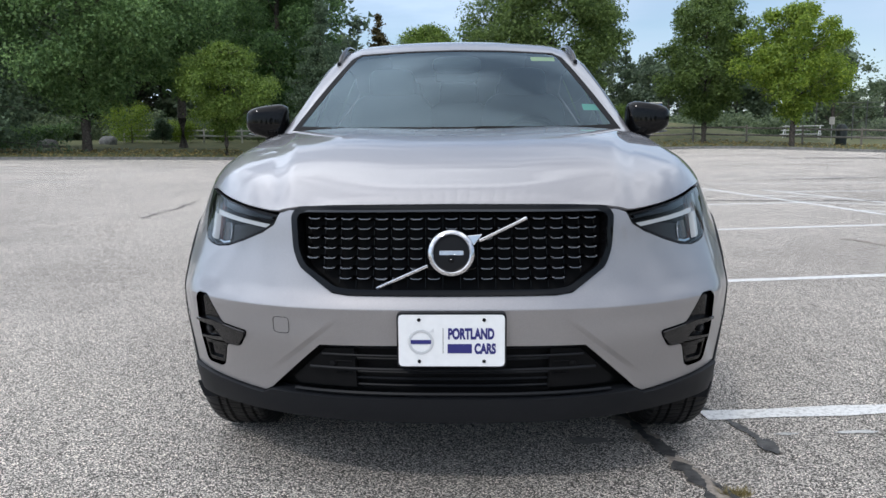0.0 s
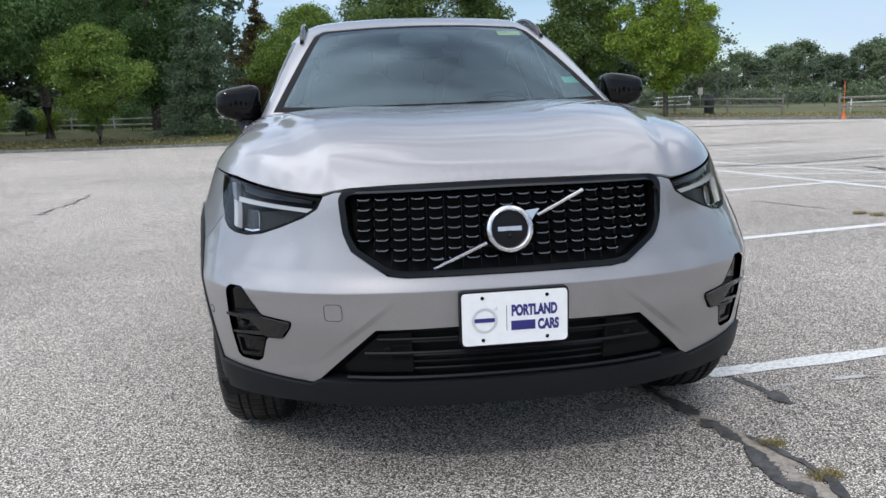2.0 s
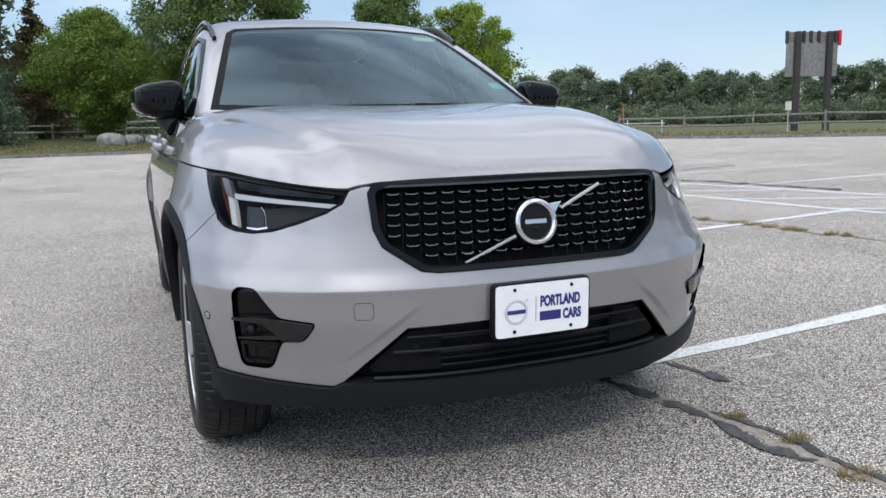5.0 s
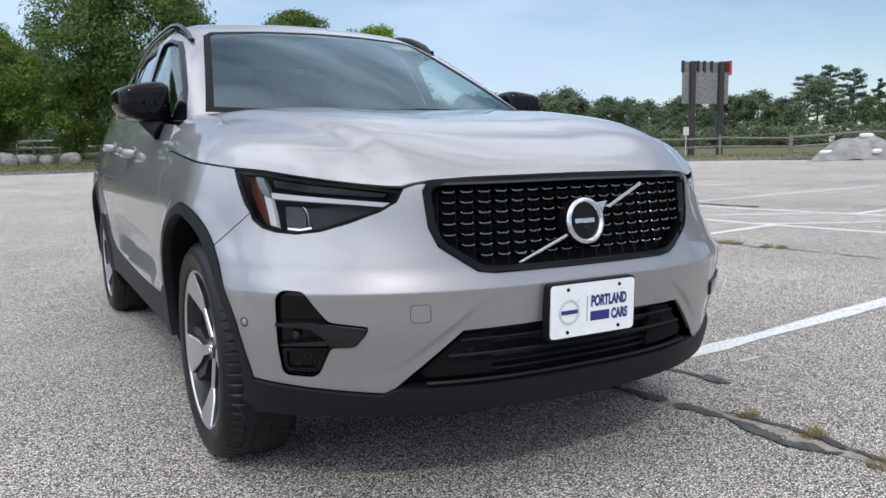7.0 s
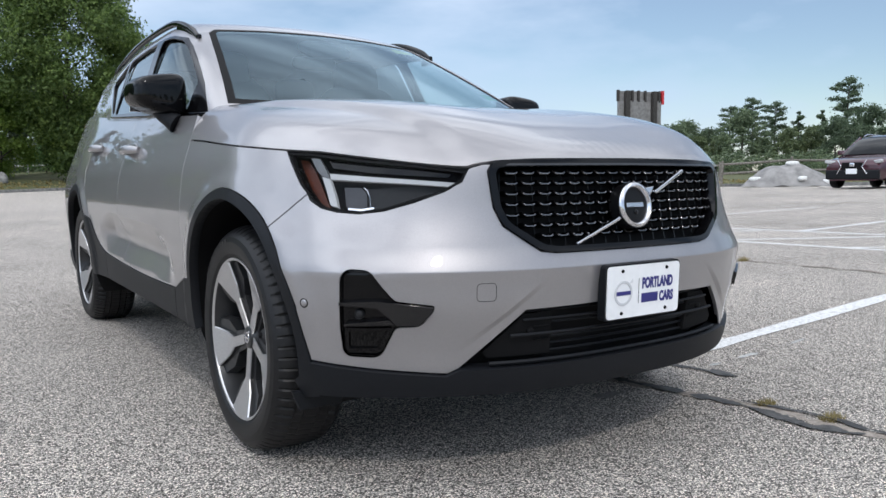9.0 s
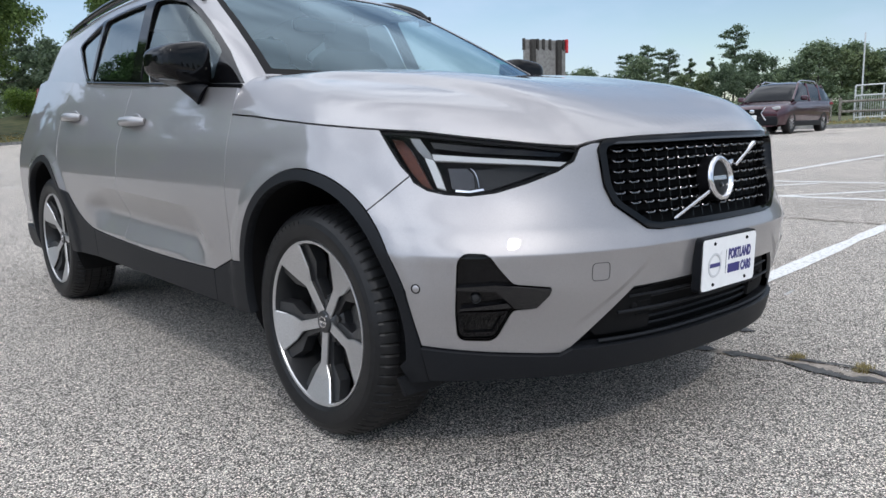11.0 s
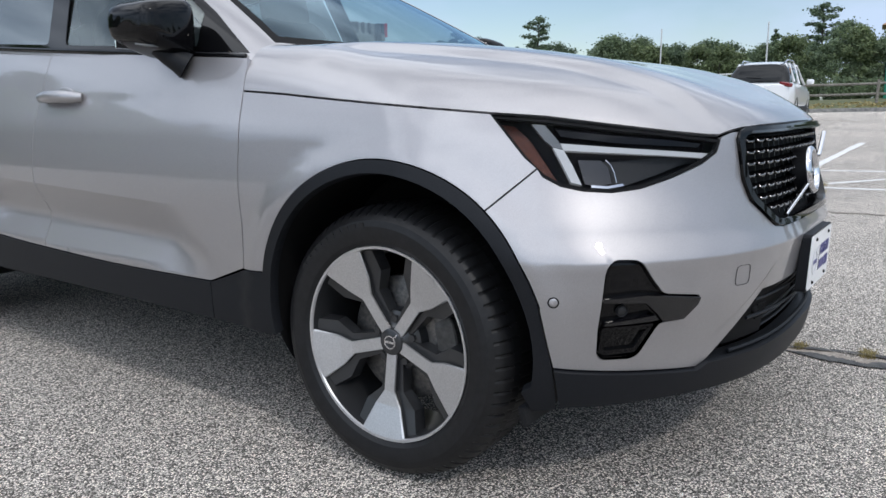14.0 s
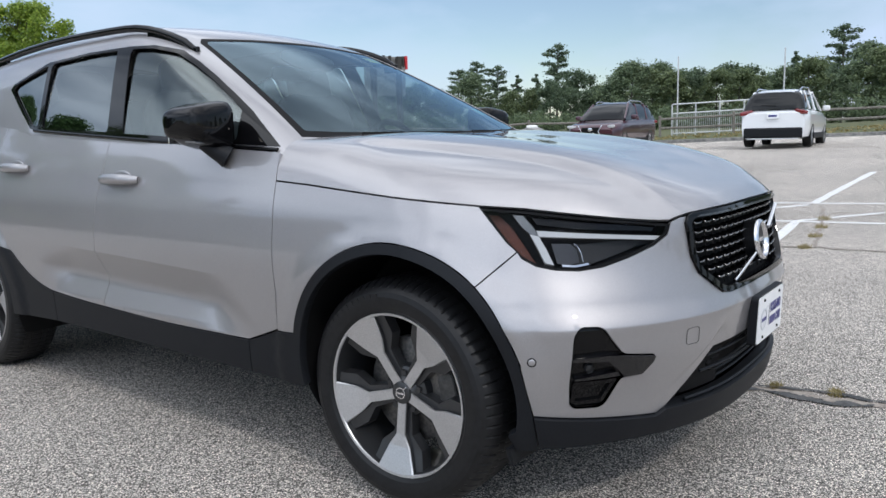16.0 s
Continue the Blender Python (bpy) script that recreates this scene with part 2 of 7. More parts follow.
def nose(X, z):
    """How far back the front face lies."""
    # a crisp fold runs across the bumper at z = 0.6
    y0 = np.where(np.asarray(z) < 0.6, knots(z, (0.18, 0.30, 0.40, 0.50, 0.60), (0.150, 0.105, 0.095, 0.083, 0.069)), knots(z, (0.60, 0.655, 0.75, 0.86, 0.95), (0.069, 0.089, 0.107, 0.122, 0.16)))
    n = knots(z, (0.55, 0.70, 0.90), (3.0, 3.2, 3.6))
    k = knots(z, (0.30, 0.58, 0.66, 0.75, 0.91), (0.54, 0.53, 0.60, 0.74, 1.0))
    # the corners stand proud of the intake behind a slanting fold
    fold = 0.395 + 1.22 * (0.497 - np.asarray(z))
    y0 = y0 - 0.007 * np.clip((np.abs(X) - fold - 0.004) / 0.024, 0, 1) * (1 - smooth(0.50, 0.585, z)) * smooth(0.37, 0.50, z)
    return y0 + k * np.abs(X) ** n


def flank(y, z):
    """Half width of the lower body."""
    w = knots(z, (0.15, 0.24, 0.34, 0.45, 0.56, 0.70, 0.84, 0.965, 1.06, 1.13, 1.25), (0.80, 0.862, 0.888, 0.894, 0.905, 0.913, 0.898, 0.860, 0.826, 0.798, 0.75))
    for ya in (AXLE_F, AXLE_R):
        d = np.hypot(y - ya + 0.012, z - 0.36)
        w = w + 0.015 * (1 - smooth(0.452, 0.512, d)) * smooth(0.1, 0.45, z) * (1 - smooth(0.70, 0.95, z))
    # hollow low in the doors: a down-facing slope to a fold, then a shelf that faces up
    fold = 0.535 + 0.036 * (y - 1.6) / 1.2
    rim_z = 0.648 + 0.032 * (y - 1.55)
    foot = 0.440 + 0.028 * (y - 1.55)
    deep = np.clip(-soft_max(-(rim_z - z) / (rim_z - fold), -(z - foot) / (fold - foot), 0.4), 0, 1)
    ahead = smooth(0, 0.24, y - 1.455 - 0.6 * np.clip(z - 0.49, 0, 1))
    behind = smooth(0, 0.28, 2.92 - 2.0 * np.clip(z - 0.585, 0, 1) - y)
    w = w - 0.050 * deep * ahead * behind
    w = w - 0.030 * smooth(3.0, 4.4, y) ** 2
    # drawn in ahead of the front wheel
    w = w - 0.036 * (1 - smooth(0.44, 0.84, y)) * (1 - smooth(0.70, 0.84, z))
    return w


def tail(X, z):
    return 4.36 - 0.10 * X ** 3 - 0.10 * smooth(0.75, 1.1, z) + 0.04 * (1 - smooth(0.3, 0.5, z))


def bonnet(X, y):
    zc = knots(y, (0.08, 0.13, 0.19, 0.32, 0.42, 0.55, 0.82, 1.07, 1.25, 1.42), (0.845, 0.885, 0.918, 0.980, 1.012, 1.044, 1.082, 1.104, 1.113, 1.120))
    drop = knots(y, (0.1, 0.6, 1.4), (0.30, 0.20, 0.06)) * X ** 4
    # raised middle between two folds that run from the screen's corners to the grille's
    fold = 0.455 + 0.19 * smooth(0.1, 1.4, y)
    drop = drop + 0.018 * smooth(0, 0.085, X - fold) * smooth(0.10, 0.3, y) * (1 - smooth(1.0, 1.3, y))
    return zc - drop + 0.011 * smooth(0.12, 0.46, X) * smooth(0.12, 0.4, y) * (1 - smooth(1.1, 1.35, y))


def lower(X, y, z):
    g = soft_max(nose(X, z) - y, X - flank(y, z), TURN)
    g = soft_max(g, y - tail(X, z), 0.12)
    return soft_max(g, z - bonnet(X, np.minimum(y, 1.42)) - np.maximum(y - 1.42, 0), 0.10)


def house(X, y, z):
    """Glass house: sides, windscreen, roof and tailgate."""
    roof = knots(y, (1.9, 2.15, 2.6, 3.2, 3.9, 4.3), (1.55, 1.595, 1.622, 1.612, 1.565, 1.52)) - 0.085 * X * X
    side = 0.824 - 0.31 * (z - 1.06) - 0.12 * np.maximum(z - 1.06, 0) ** 2 - 0.05 * smooth(2.9, 4.3, y) - 0.035 * (1 - smooth(1.35, 2.2, y))
    u = y - (1.215 + 0.30 * X * X)
    screen = 1.100 + 0.515 * u - 0.045 * u * u
    back = 4.33 - 0.55 * (z - 1.0) - 0.10 * X * X
    g = soft_max(X - side, z - roof, 0.14)
    g = soft_max(g, (z - screen) * 0.88, 0.085)
    return soft_max(g, y - back, 0.10)


def solve_ray(f, o, d, lo, hi):
    """First crossing of f = 0 along o + r d between lo and hi (bisection)."""
    a, b = np.full(len(d), lo), np.full(len(d), hi)
    for _ in range(26):
        m = (a + b) / 2
        p = o + m[:, None] * d
        out = f(np.abs(p[:, 0]), p[:, 1], p[:, 2]) > 0
        a, b = np.where(out, a, m), np.where(out, m, b)
    return o + ((a + b) / 2)[:, None] * d


NOSE_S, PIV = 1.9, 1.2


def skin(q):
    """(s, z) -> place on the lower body: s runs from the middle of the nose round the corner and along the flank (minus: the car's right)."""
    q = np.asarray(q, float)
    s, z = np.abs(q[:, 0]), q[:, 1]
    sgn = np.where(q[:, 0] < 0, -1.0, 1.0)
    th = np.minimum(s / NOSE_S, 1) * math.pi / 2
    y0 = PIV + np.maximum(s - NOSE_S, 0)
    o = np.stack([np.zeros_like(s), y0, z], 1)
    d = np.stack([np.sin(th), -np.cos(th), np.zeros_like(s)], 1)
    p = solve_ray(lambda X, y, zz: soft_max(soft_max(nose(X, zz) - y, X - flank(y, zz), TURN), y - tail(X, zz), 0.12), o, d, 0.05, 2.5)
    p[:, 0] *= sgn
    return p


def to_skin(p):
    p = np.atleast_2d(np.asarray(p, float))
    X, y = np.abs(p[:, 0]), p[:, 1]
    s = np.where(y < PIV, NOSE_S * np.arctan2(X, PIV - y) / (math.pi / 2), NOSE_S + y - PIV)
    return np.stack([s * np.where(p[:, 0] < 0, -1, 1), p[:, 2]], 1)


HOOD_Z = 0.45


def lid(q):
    """(a, y) -> place on the bonnet: a is an angle about a low lengthwise axis."""
    q = np.asarray(q, float)
    a, y = q[:, 0], q[:, 1]
    o = np.stack([np.zeros_like(a), y, np.full_like(a, HOOD_Z)], 1)
    d = np.stack([np.sin(a), np.zeros_like(a), np.cos(a)], 1)
    return solve_ray(lambda X, y, z: soft_max(soft_max(nose(X, z) - y - 0.03, X - flank(y, z), 0.10), z - bonnet(X, y), 0.10), o, d, 0.05, 1.5)


def to_lid(p):
    p = np.atleast_2d(np.asarray(p, float))
    return np.stack([np.arctan2(p[:, 0], p[:, 2] - HOOD_Z), p[:, 1]], 1)


DOME = np.array((0.0, 2.55, 0.95))


def dome(q):
    """Disc -> place on the glass house (stereographic, seen from inside)."""
    q = np.asarray(q, float)
    k = (q ** 2).sum(1)
    d = np.stack([2 * q[:, 0], 2 * q[:, 1], 1 - k], 1) / (1 + k)[:, None]
    return solve_ray(house, DOME, d, 0.05, 4.0)


def to_dome(p):
    d = np.atleast_2d(np.asarray(p, float)) - DOME
    d = d / np.linalg.norm(d, axis=1)[:, None]
    return d[:, :2] / (1 + d[:, 2])[:, None]


def side_point(y, z):
    """Place on the glass house's flank (right side) at that length and height."""
    y, z = np.broadcast_arrays(np.asarray(y, float), np.asarray(z, float))
    o = np.stack([np.zeros(y.size), y.ravel(), z.ravel()], 1)
    return solve_ray(house, o, np.tile((-1.0, 0, 0), (y.size, 1)), 0.0, 1.5)


def front_point(x, z):
    """Place on the windscreen side of the glass house at that distance from the middle and height."""
    x, z = np.broadcast_arrays(np.asarray(x, float), np.asarray(z, float))
    o = np.stack([x.ravel(), np.full(x.size, 2.9), z.ravel()], 1)
    return solve_ray(house, o, np.tile((0, -1.0, 0), (x.size, 1)), 0.0, 2.5)


# ---- sheet panels: an outline on a surface, filled and given a turned-in edge ----
from mathutils.geometry import delaunay_2d_cdt


def resample(poly, ds, closed=True):
    p = np.asarray(poly, float)
    if closed:
        p = np.vstack([p, p[:1]])
    out = []
    for a, b in zip(p[:-1], p[1:]):
        n = max(1, int(math.ceil(np.linalg.norm(b - a) / ds)))
        out += [a + (b - a) * k / n for k in range(n)]
    if not closed:
        out.append(p[-1])
    return np.array(out)


def rounded(poly, r=0.012, n=4):
    """Rounds the corners of a closed outline."""
    p = np.asarray(poly, float)
    out = []
    for i in range(len(p)):
        a, b, c = p[i - 1], p[i], p[(i + 1) % len(p)]
        la, lc = np.linalg.norm(a - b), np.linalg.norm(c - b)
        k = min(r, 0.45 * la, 0.45 * lc)
        u, v = b + (a - b) * k / la, b + (c - b) * k / lc
        out += [(1 - t) ** 2 * u + 2 * t * (1 - t) * b + t * t * v for t in np.linspace(0, 1, n)]
    return np.array(out)


def inside(poly, pts):
    poly = np.asarray(poly)
    res = np.zeros(len(pts), bool)
    x, y = pts[:, 0], pts[:, 1]
    for (x0, y0), (x1, y1) in zip(poly, np.roll(poly, -1, 0)):
        if y0 == y1:
            continue
        c = ((y0 > y) != (y1 > y)) & (x < (x1 - x0) * (y - y0) / (y1 - y0) + x0)
        res ^= c
    return res


def shrink(poly, d):
    """Moves a closed outline inwards by d."""
    p = np.asarray(poly, float)
    area = 0.5 * np.sum(p[:, 0] * np.roll(p[:, 1], -1) - np.roll(p[:, 0], -1) * p[:, 1])
    sg = 1 if area > 0 else -1
    e = np.roll(p, -1, 0) - p
    e = e / (np.linalg.norm(e, axis=1)[:, None] + 1e-12)
    n = np.stack([-e[:, 1], e[:, 0]], 1) * sg
    n0 = np.roll(n, 1, 0)
    b = n + n0
    k = 2 / np.maximum((b ** 2).sum(1), 0.8)
    return p + b * k[:, None] * d


def sheet(name, surf, outer, mat, holes=(), step=0.03, ds=0.012, gap=0.002, rim=0.012, lift=0.0, flip=False, rim_holes=True, stretch=(1.0, 1.0), crease=()):
    """Mesh of the part of a surface within outer and outside holes; gap: half the joint round it."""
    sc = np.asarray(stretch, float)
    loops = [resample(shrink(np.asarray(outer) * sc, gap) if gap else np.asarray(outer) * sc, ds)]
    for h in holes:
        loops.append(resample(shrink(np.asarray(h) * sc, -gap) if gap else np.asarray(h) * sc, ds))
    lo, hi = loops[0].min(0), loops[0].max(0)
    gx, gy = np.meshgrid(np.arange(lo[0] + step / 2, hi[0], step), np.arange(lo[1] + step / 2, hi[1], step))
    gx = gx + (np.arange(gx.shape[0]) % 2)[:, None] * step / 2
    g = np.stack([gx.ravel(), gy.ravel()], 1)
    for c in crease:
        # double rows of points keep a fold crisp
        c = resample(np.asarray(c, float), .012, False)
        far = np.sqrt(((g[:, None, :] - c[None, :, :]) ** 2).sum(2)).min(1) > .010
        g = np.vstack([g[far], c + (0, .003), c - (0, .003)])
    keep = inside(loops[0], g)
    for h in loops[1:]:
        keep &= ~inside(h, g)
    g = g[keep]
    edge_pts = np.vstack(loops)
    if len(g):
        near = np.full(len(g), 9.0)
        for k in range(0, len(edge_pts), 400):
            near = np.minimum(near, np.sqrt(((g[:, None, :] - edge_pts[None, k:k + 400, :]) ** 2).sum(2)).min(1))
        g = g[near > 0.4 * min(step, ds * 1.6)]
    pts = np.vstack([edge_pts, g])
    edges, at = [], 0
    for l in loops:
        n = len(l)
        edges += [(at + i, at + (i + 1) % n) for i in range(n)]
        at += n
    vs, es, fs, *_ = delaunay_2d_cdt([Vector(p) for p in pts], edges, [], 0, 1e-7)
    v2 = np.array([tuple(v) for v in vs])
    f = np.array([tuple(t) for t in fs])
    mid = v2[f].mean(1)
    ok = inside(loops[0], mid)
    for h in loops[1:]:
        ok &= ~inside(h, mid)
    f = f[ok]
    p = surf(v2 / sc)
    e = 0.002
    px, py = surf((v2 + (e, 0)) / sc) - surf((v2 - (e, 0)) / sc), surf((v2 + (0, e)) / sc) - surf((v2 - (0, e)) / sc)
    nrm = np.cross(px, py)
    nrm = nrm / (np.linalg.norm(nrm, axis=1)[:, None] + 1e-12)
    if flip:
        nrm = -nrm
        f = f[:, ::-1]
    # triangles face along the normals
    fn = np.cross(p[f[:, 1]] - p[f[:, 0]], p[f[:, 2]] - p[f[:, 0]])
    bad = (fn * nrm[f[:, 0]]).sum(1) < 0
    f[bad] = f[bad][:, ::-1]
    p = p + nrm * lift
    verts, normals, faces = [*p], [*nrm], [*f]
    if rim:
        cnt = {}
        for t in f:
            for a, b in ((t[0], t[1]), (t[1], t[2]), (t[2], t[0])):
                cnt[(a, b)] = 1
        for a, b in [k for k in cnt if (k[1], k[0]) not in cnt]:
            d = p[b] - p[a]
            out = np.cross(d, nrm[a])
            out = out / (np.linalg.norm(out) + 1e-12)
            k = len(verts)
            verts += [p[a], p[b], p[b] - nrm[b] * rim, p[a] - nrm[a] * rim]
            soft = out + 0.35 * nrm[a]
            normals += [soft, soft, out, out]
            faces += [(k + 1, k, k + 3), (k + 1, k + 3, k + 2)]
    return mesh_of(name, verts, faces, mat, True, normals)


def mirrored(poly):
    """Half outline (s from the middle outwards and back) to a full closed one."""
    p = np.asarray(poly, float)
    q = p[::-1] * (-1, 1)
    if abs(q[0][0]) < 1e-6:
        q = q[1:]
    if abs(p[0][0]) < 1e-6:
        q = q[:-1]
    return np.vstack([p, q])


# ---- the car ----
car = thing("car", "silver compact SUV with black trim parked on worn asphalt", "car")


def body_s(y, z):
    """(s, z) of the place on the right flank at length y, height z."""
    y, z = np.atleast_1d(np.asarray(y, float)), np.atleast_1d(np.asarray(z, float))
    y, z = np.broadcast_arrays(y, z)
    o = np.stack([np.zeros(y.size), y, z], 1)
    p = solve_ray(lambda X, yy, zz: soft_max(soft_max(nose(X, zz) - yy, X - flank(yy, zz), TURN), yy - tail(X, zz), 0.12), o, np.tile((1.0, 0, 0), (y.size, 1)), 0.0, 1.5)
    return to_skin(p)


def arc(yc, zc, r, a0, a1, n=28):
    a = np.radians(np.linspace(a0, a1, n))
    return body_s(yc + r * np.cos(a), zc + r * np.sin(a))


def belt(y):
    return knots(y, (1.38, 2.0, 2.4, 3.0, 3.5, 4.1), (1.062, 1.098, 1.122, 1.160, 1.20, 1.24))


DOOR_FOLDS = [np.array([(y + .7, .648 + .032 * (y - 1.55)) for y in (1.50, 2.2, 2.85)]), np.array([(y + .7, .535 + .036 * (y - 1.6) / 1.2) for y in (1.46, 2.2, 2.90)])]
HOODLINE = np.array([(0, .882), (.36, .880), (.47, .876), (.515, .868), (.552, .858), (.70, .871), (.838, .886), (1.0, .904), (1.138, .912), (1.5, .936), (1.8, .954), (2.062, .971)])
LAMP = np.array([(.557, .851), (.69, .866), (.838, .881), (1.0, .899), (1.136, .907), (1.101, .866), (1.058, .816), (1.018, .778), (.977, .758), (.926, .748), (.858, .744), (.788, .751), (.705, .772), (.619, .800), (.572, .824)])
GRILLE = np.array([(0, .637), (.305, .638), (.355, .644), (.462, .710), (.487, .757), (.500, .850), (.488, .869), (.462, .876), (0, .880)])
FOG = rounded([(.879, .607), (.896, .588), (.903, .454), (.899, .392), (.886, .381), (.812, .378), (.793, .388), (.754, .460), (.690, .462), (.656, .500), (.652, .514), (.755, .526), (.791, .567), (.813, .597), (.827, .605)], 0.012, 3)
ARCH_F, ARCH_R, ARCH_Z, R_IN, R_OUT = 0.855, 3.560, 0.395, 0.380, 0.414


def side_parts(sg):
    """One flank: sg -1 the car's right, 1 its left."""
    M = np.array((sg, 1.0))
    f_arc = arc(ARCH_F, ARCH_Z, R_OUT, 172, 18, 34)        # from the bumper over the wheel to the door
    f_in = arc(ARCH_F, ARCH_Z, R_IN, 192, -11, 40)
    r_arc = arc(ARCH_R, ARCH_Z, R_OUT, 162, 5, 34)
    r_in = arc(ARCH_R, ARCH_Z, R_IN, 191, -15, 40)
    seam = [tuple(arc(ARCH_F, ARCH_Z, R_OUT, 131.5, 131.5, 1)[0])]
    top = HOODLINE[8:]
    over = [tuple(p) for p in arc(ARCH_F, ARCH_Z, R_OUT, 131.5, 14, 30)]
    fender = [(1.029, .795), (1.058, .818), (1.101, .868), (1.138, .910)] + [tuple(p) for p in top] + [(2.045, .84), (2.035, .62), (2.048, .49)] + over[::-1]
    part("fender", sheet("fender", skin, np.array(fender) * M, PAINT), PAINT, car)
    d0, d1 = 2.062, 3.10
    sill = lambda s: knots(s, (2.05, 2.20, 2.6, 3.1, 3.5, 3.62, 3.74, 3.84), (.480, .437, .434, .447, .470, .498, .558, .635))
    ss = np.linspace(2.20, d1, 10)
    ys = np.linspace(1.372, 2.40, 14)
    top_f = [(y + 0.7, belt(y)) for y in ys]
    front = [(2.062, .973), (2.045, .84), (2.035, .62), (2.048, .492)] + [(s, sill(s)) for s in ss] + [(d1, .70), (d1 + .0, .95)] + top_f[::-1]
    door = part("front_door", sheet("front_door", skin, np.array(front) * M, PAINT, step=.02, crease=[c * M for c in DOOR_FOLDS]), PAINT, car, "")
    ys = np.linspace(2.40, 3.33, 12)
    top_r = [(y + 0.7, belt(y)) for y in ys]
    cut = [tuple(p) for p in arc(ARCH_R, ARCH_Z, R_OUT, 142, 120, 6)]
    rear = [(d1, .95), (d1, .70)] + [(s, sill(s)) for s in np.linspace(d1, 3.83, 16)] + cut + [(4.00, .80), (4.06, 1.0)] + top_r[::-1]
    rdoor = part("rear_door", sheet("rear_door", skin, np.array(rear) * M, PAINT, step=.02, crease=[c * M for c in DOOR_FOLDS]), PAINT, car, "")
    ys = np.linspace(3.33, 4.0, 8)
    top_q = [(y + 0.7, belt(y)) for y in ys]
    cut = [tuple(p) for p in arc(ARCH_R, ARCH_Z, R_OUT, 120, 0, 26)]
    quarter = cut + [(4.72, .40), (4.95, .40), (4.95, 1.20)] + top_q[::-1] + [(4.06, 1.0), (4.00, .80)]
    part("rear_quarter", sheet("rear_quarter", skin, np.array(quarter) * M, PAINT), PAINT, car)
    # black cladding: arch ring and foot of the front, sill, rear arch
    fr = [(1.0, .362), (1.02, .43), (1.038, .497)] + [tuple(p) for p in arc(ARCH_F, ARCH_Z, R_OUT, 165, 14, 40)] + [(2.048, .489), (2.198, .436), (2.198, .322)] + \
         [(1.97, .318)] + [tuple(p) for p in f_in[::-1]] + [(1.07, .30), (1.04, .25), (.98, .26)]
    part("wheel_arch_trim", sheet("wheel_arch_trim", skin, np.array(fr) * M, CLAD, lift=0.004, rim=0.03), CLAD, car)
    si = [(2.198, .322), (2.198, .437)] + [(s, sill(s)) for s in np.linspace(2.25, 3.50, 18)] + [(3.50, .335)]
    part("sill_trim", sheet("sill_trim", skin, np.array(si) * M, CLAD, lift=0.004, rim=0.04), CLAD, car)
    rr = [(3.50, .335)] + [(s, sill(s)) for s in np.linspace(3.50, 3.83, 9)] + [tuple(p) for p in arc(ARCH_R, ARCH_Z, R_OUT, 142, -5, 36)] + [(4.95, .38), (4.95, .24), (4.68, .24)] + [tuple(p) for p in r_in[::-1]]
    part("wheel_arch_trim", sheet("wheel_arch_trim", skin, np.array(rr) * M, CLAD, lift=0.004, rim=0.03), CLAD, car)
    return door, rdoor


DOORS = {sg: side_parts(sg) for sg in (-1, 1)}

# bumper skin, with notches for grille and lamps
half = [(0, .637)] + [tuple(p) for p in GRILLE[1:7]] + [(.515, .868), (.552, .858), (.557, .851)] + [tuple(p) for p in LAMP[:6:-1]] + [(1.029, .795)] + \
       [tuple(p) for p in arc(ARCH_F, ARCH_Z, R_OUT, 131.5, 165, 10)] + [(1.038, .497), (1.02, .43), (1.0, .362), (.823, .346), (.662, .334), (.615, .331), (.585, .345), (.398, .492), (0, .497)]
chin = [[(.395 + .004 + e + 1.22 * (.497 - z), z) for z in np.linspace(.335, .57, 24)] for e in (0.0, .024)]
chin = [to_skin([(x, float(nose(np.array(x), np.array(z))), z) for x, z in c]) for c in chin]
part("front_bumper", sheet("front_bumper", skin, mirrored(half)[::-1], PAINT, holes=[FOG, FOG * (-1, 1)], step=0.014, crease=[np.array([(-1.02, .6), (1.02, .6)])] + [c * m_ for c in chin for m_ in ((1, 1), (-1, 1))]), PAINT, car)
skirt = [(0, .345), (.36, .343), (.585, .345), (.62, .330), (.662, .333), (.823, .345), (1.0, .361), (.98, .27), (.7, .272), (0, .270)]
part("front_skirt", sheet("front_skirt", skin, mirrored(skirt), CLAD, lift=0.012, rim=0.05), CLAD, car, "matt black lower bumper lip")

# bonnet: edge follows the joint line, then the windscreen's foot
edge3 = [tuple(p) for p in skin(resample(HOODLINE * (1, 1), 0.04, False))]
hood_half = [tuple(p) for p in to_lid(np.array(edge3))]
back = [(.815, 1.378, 1.055), (.76, 1.388, 1.085), (.70, 1.385, 1.10), (.55, 1.315, 1.10), (.35, 1.255, 1.10), (.15, 1.225, 1.10), (0, 1.22, 1.10)]
hood_half += [tuple(p) for p in to_lid(np.array(back))]
# the sheet is eased so that its edge meets fenders and bumper flush
edge_q = np.array(hood_half[:len(edge3)])
edge_q = np.vstack([edge_q, edge_q[1:] * (-1, 1)])
edge_p = np.array(edge3)
edge_p = np.vstack([edge_p, edge_p[1:] * (-1, 1, 1)])
edge_gap = np.hypot(edge_p[:, 0], edge_p[:, 2] - HOOD_Z) - (lambda p: np.hypot(p[:, 0], p[:, 2] - HOOD_Z))(lid(edge_q))


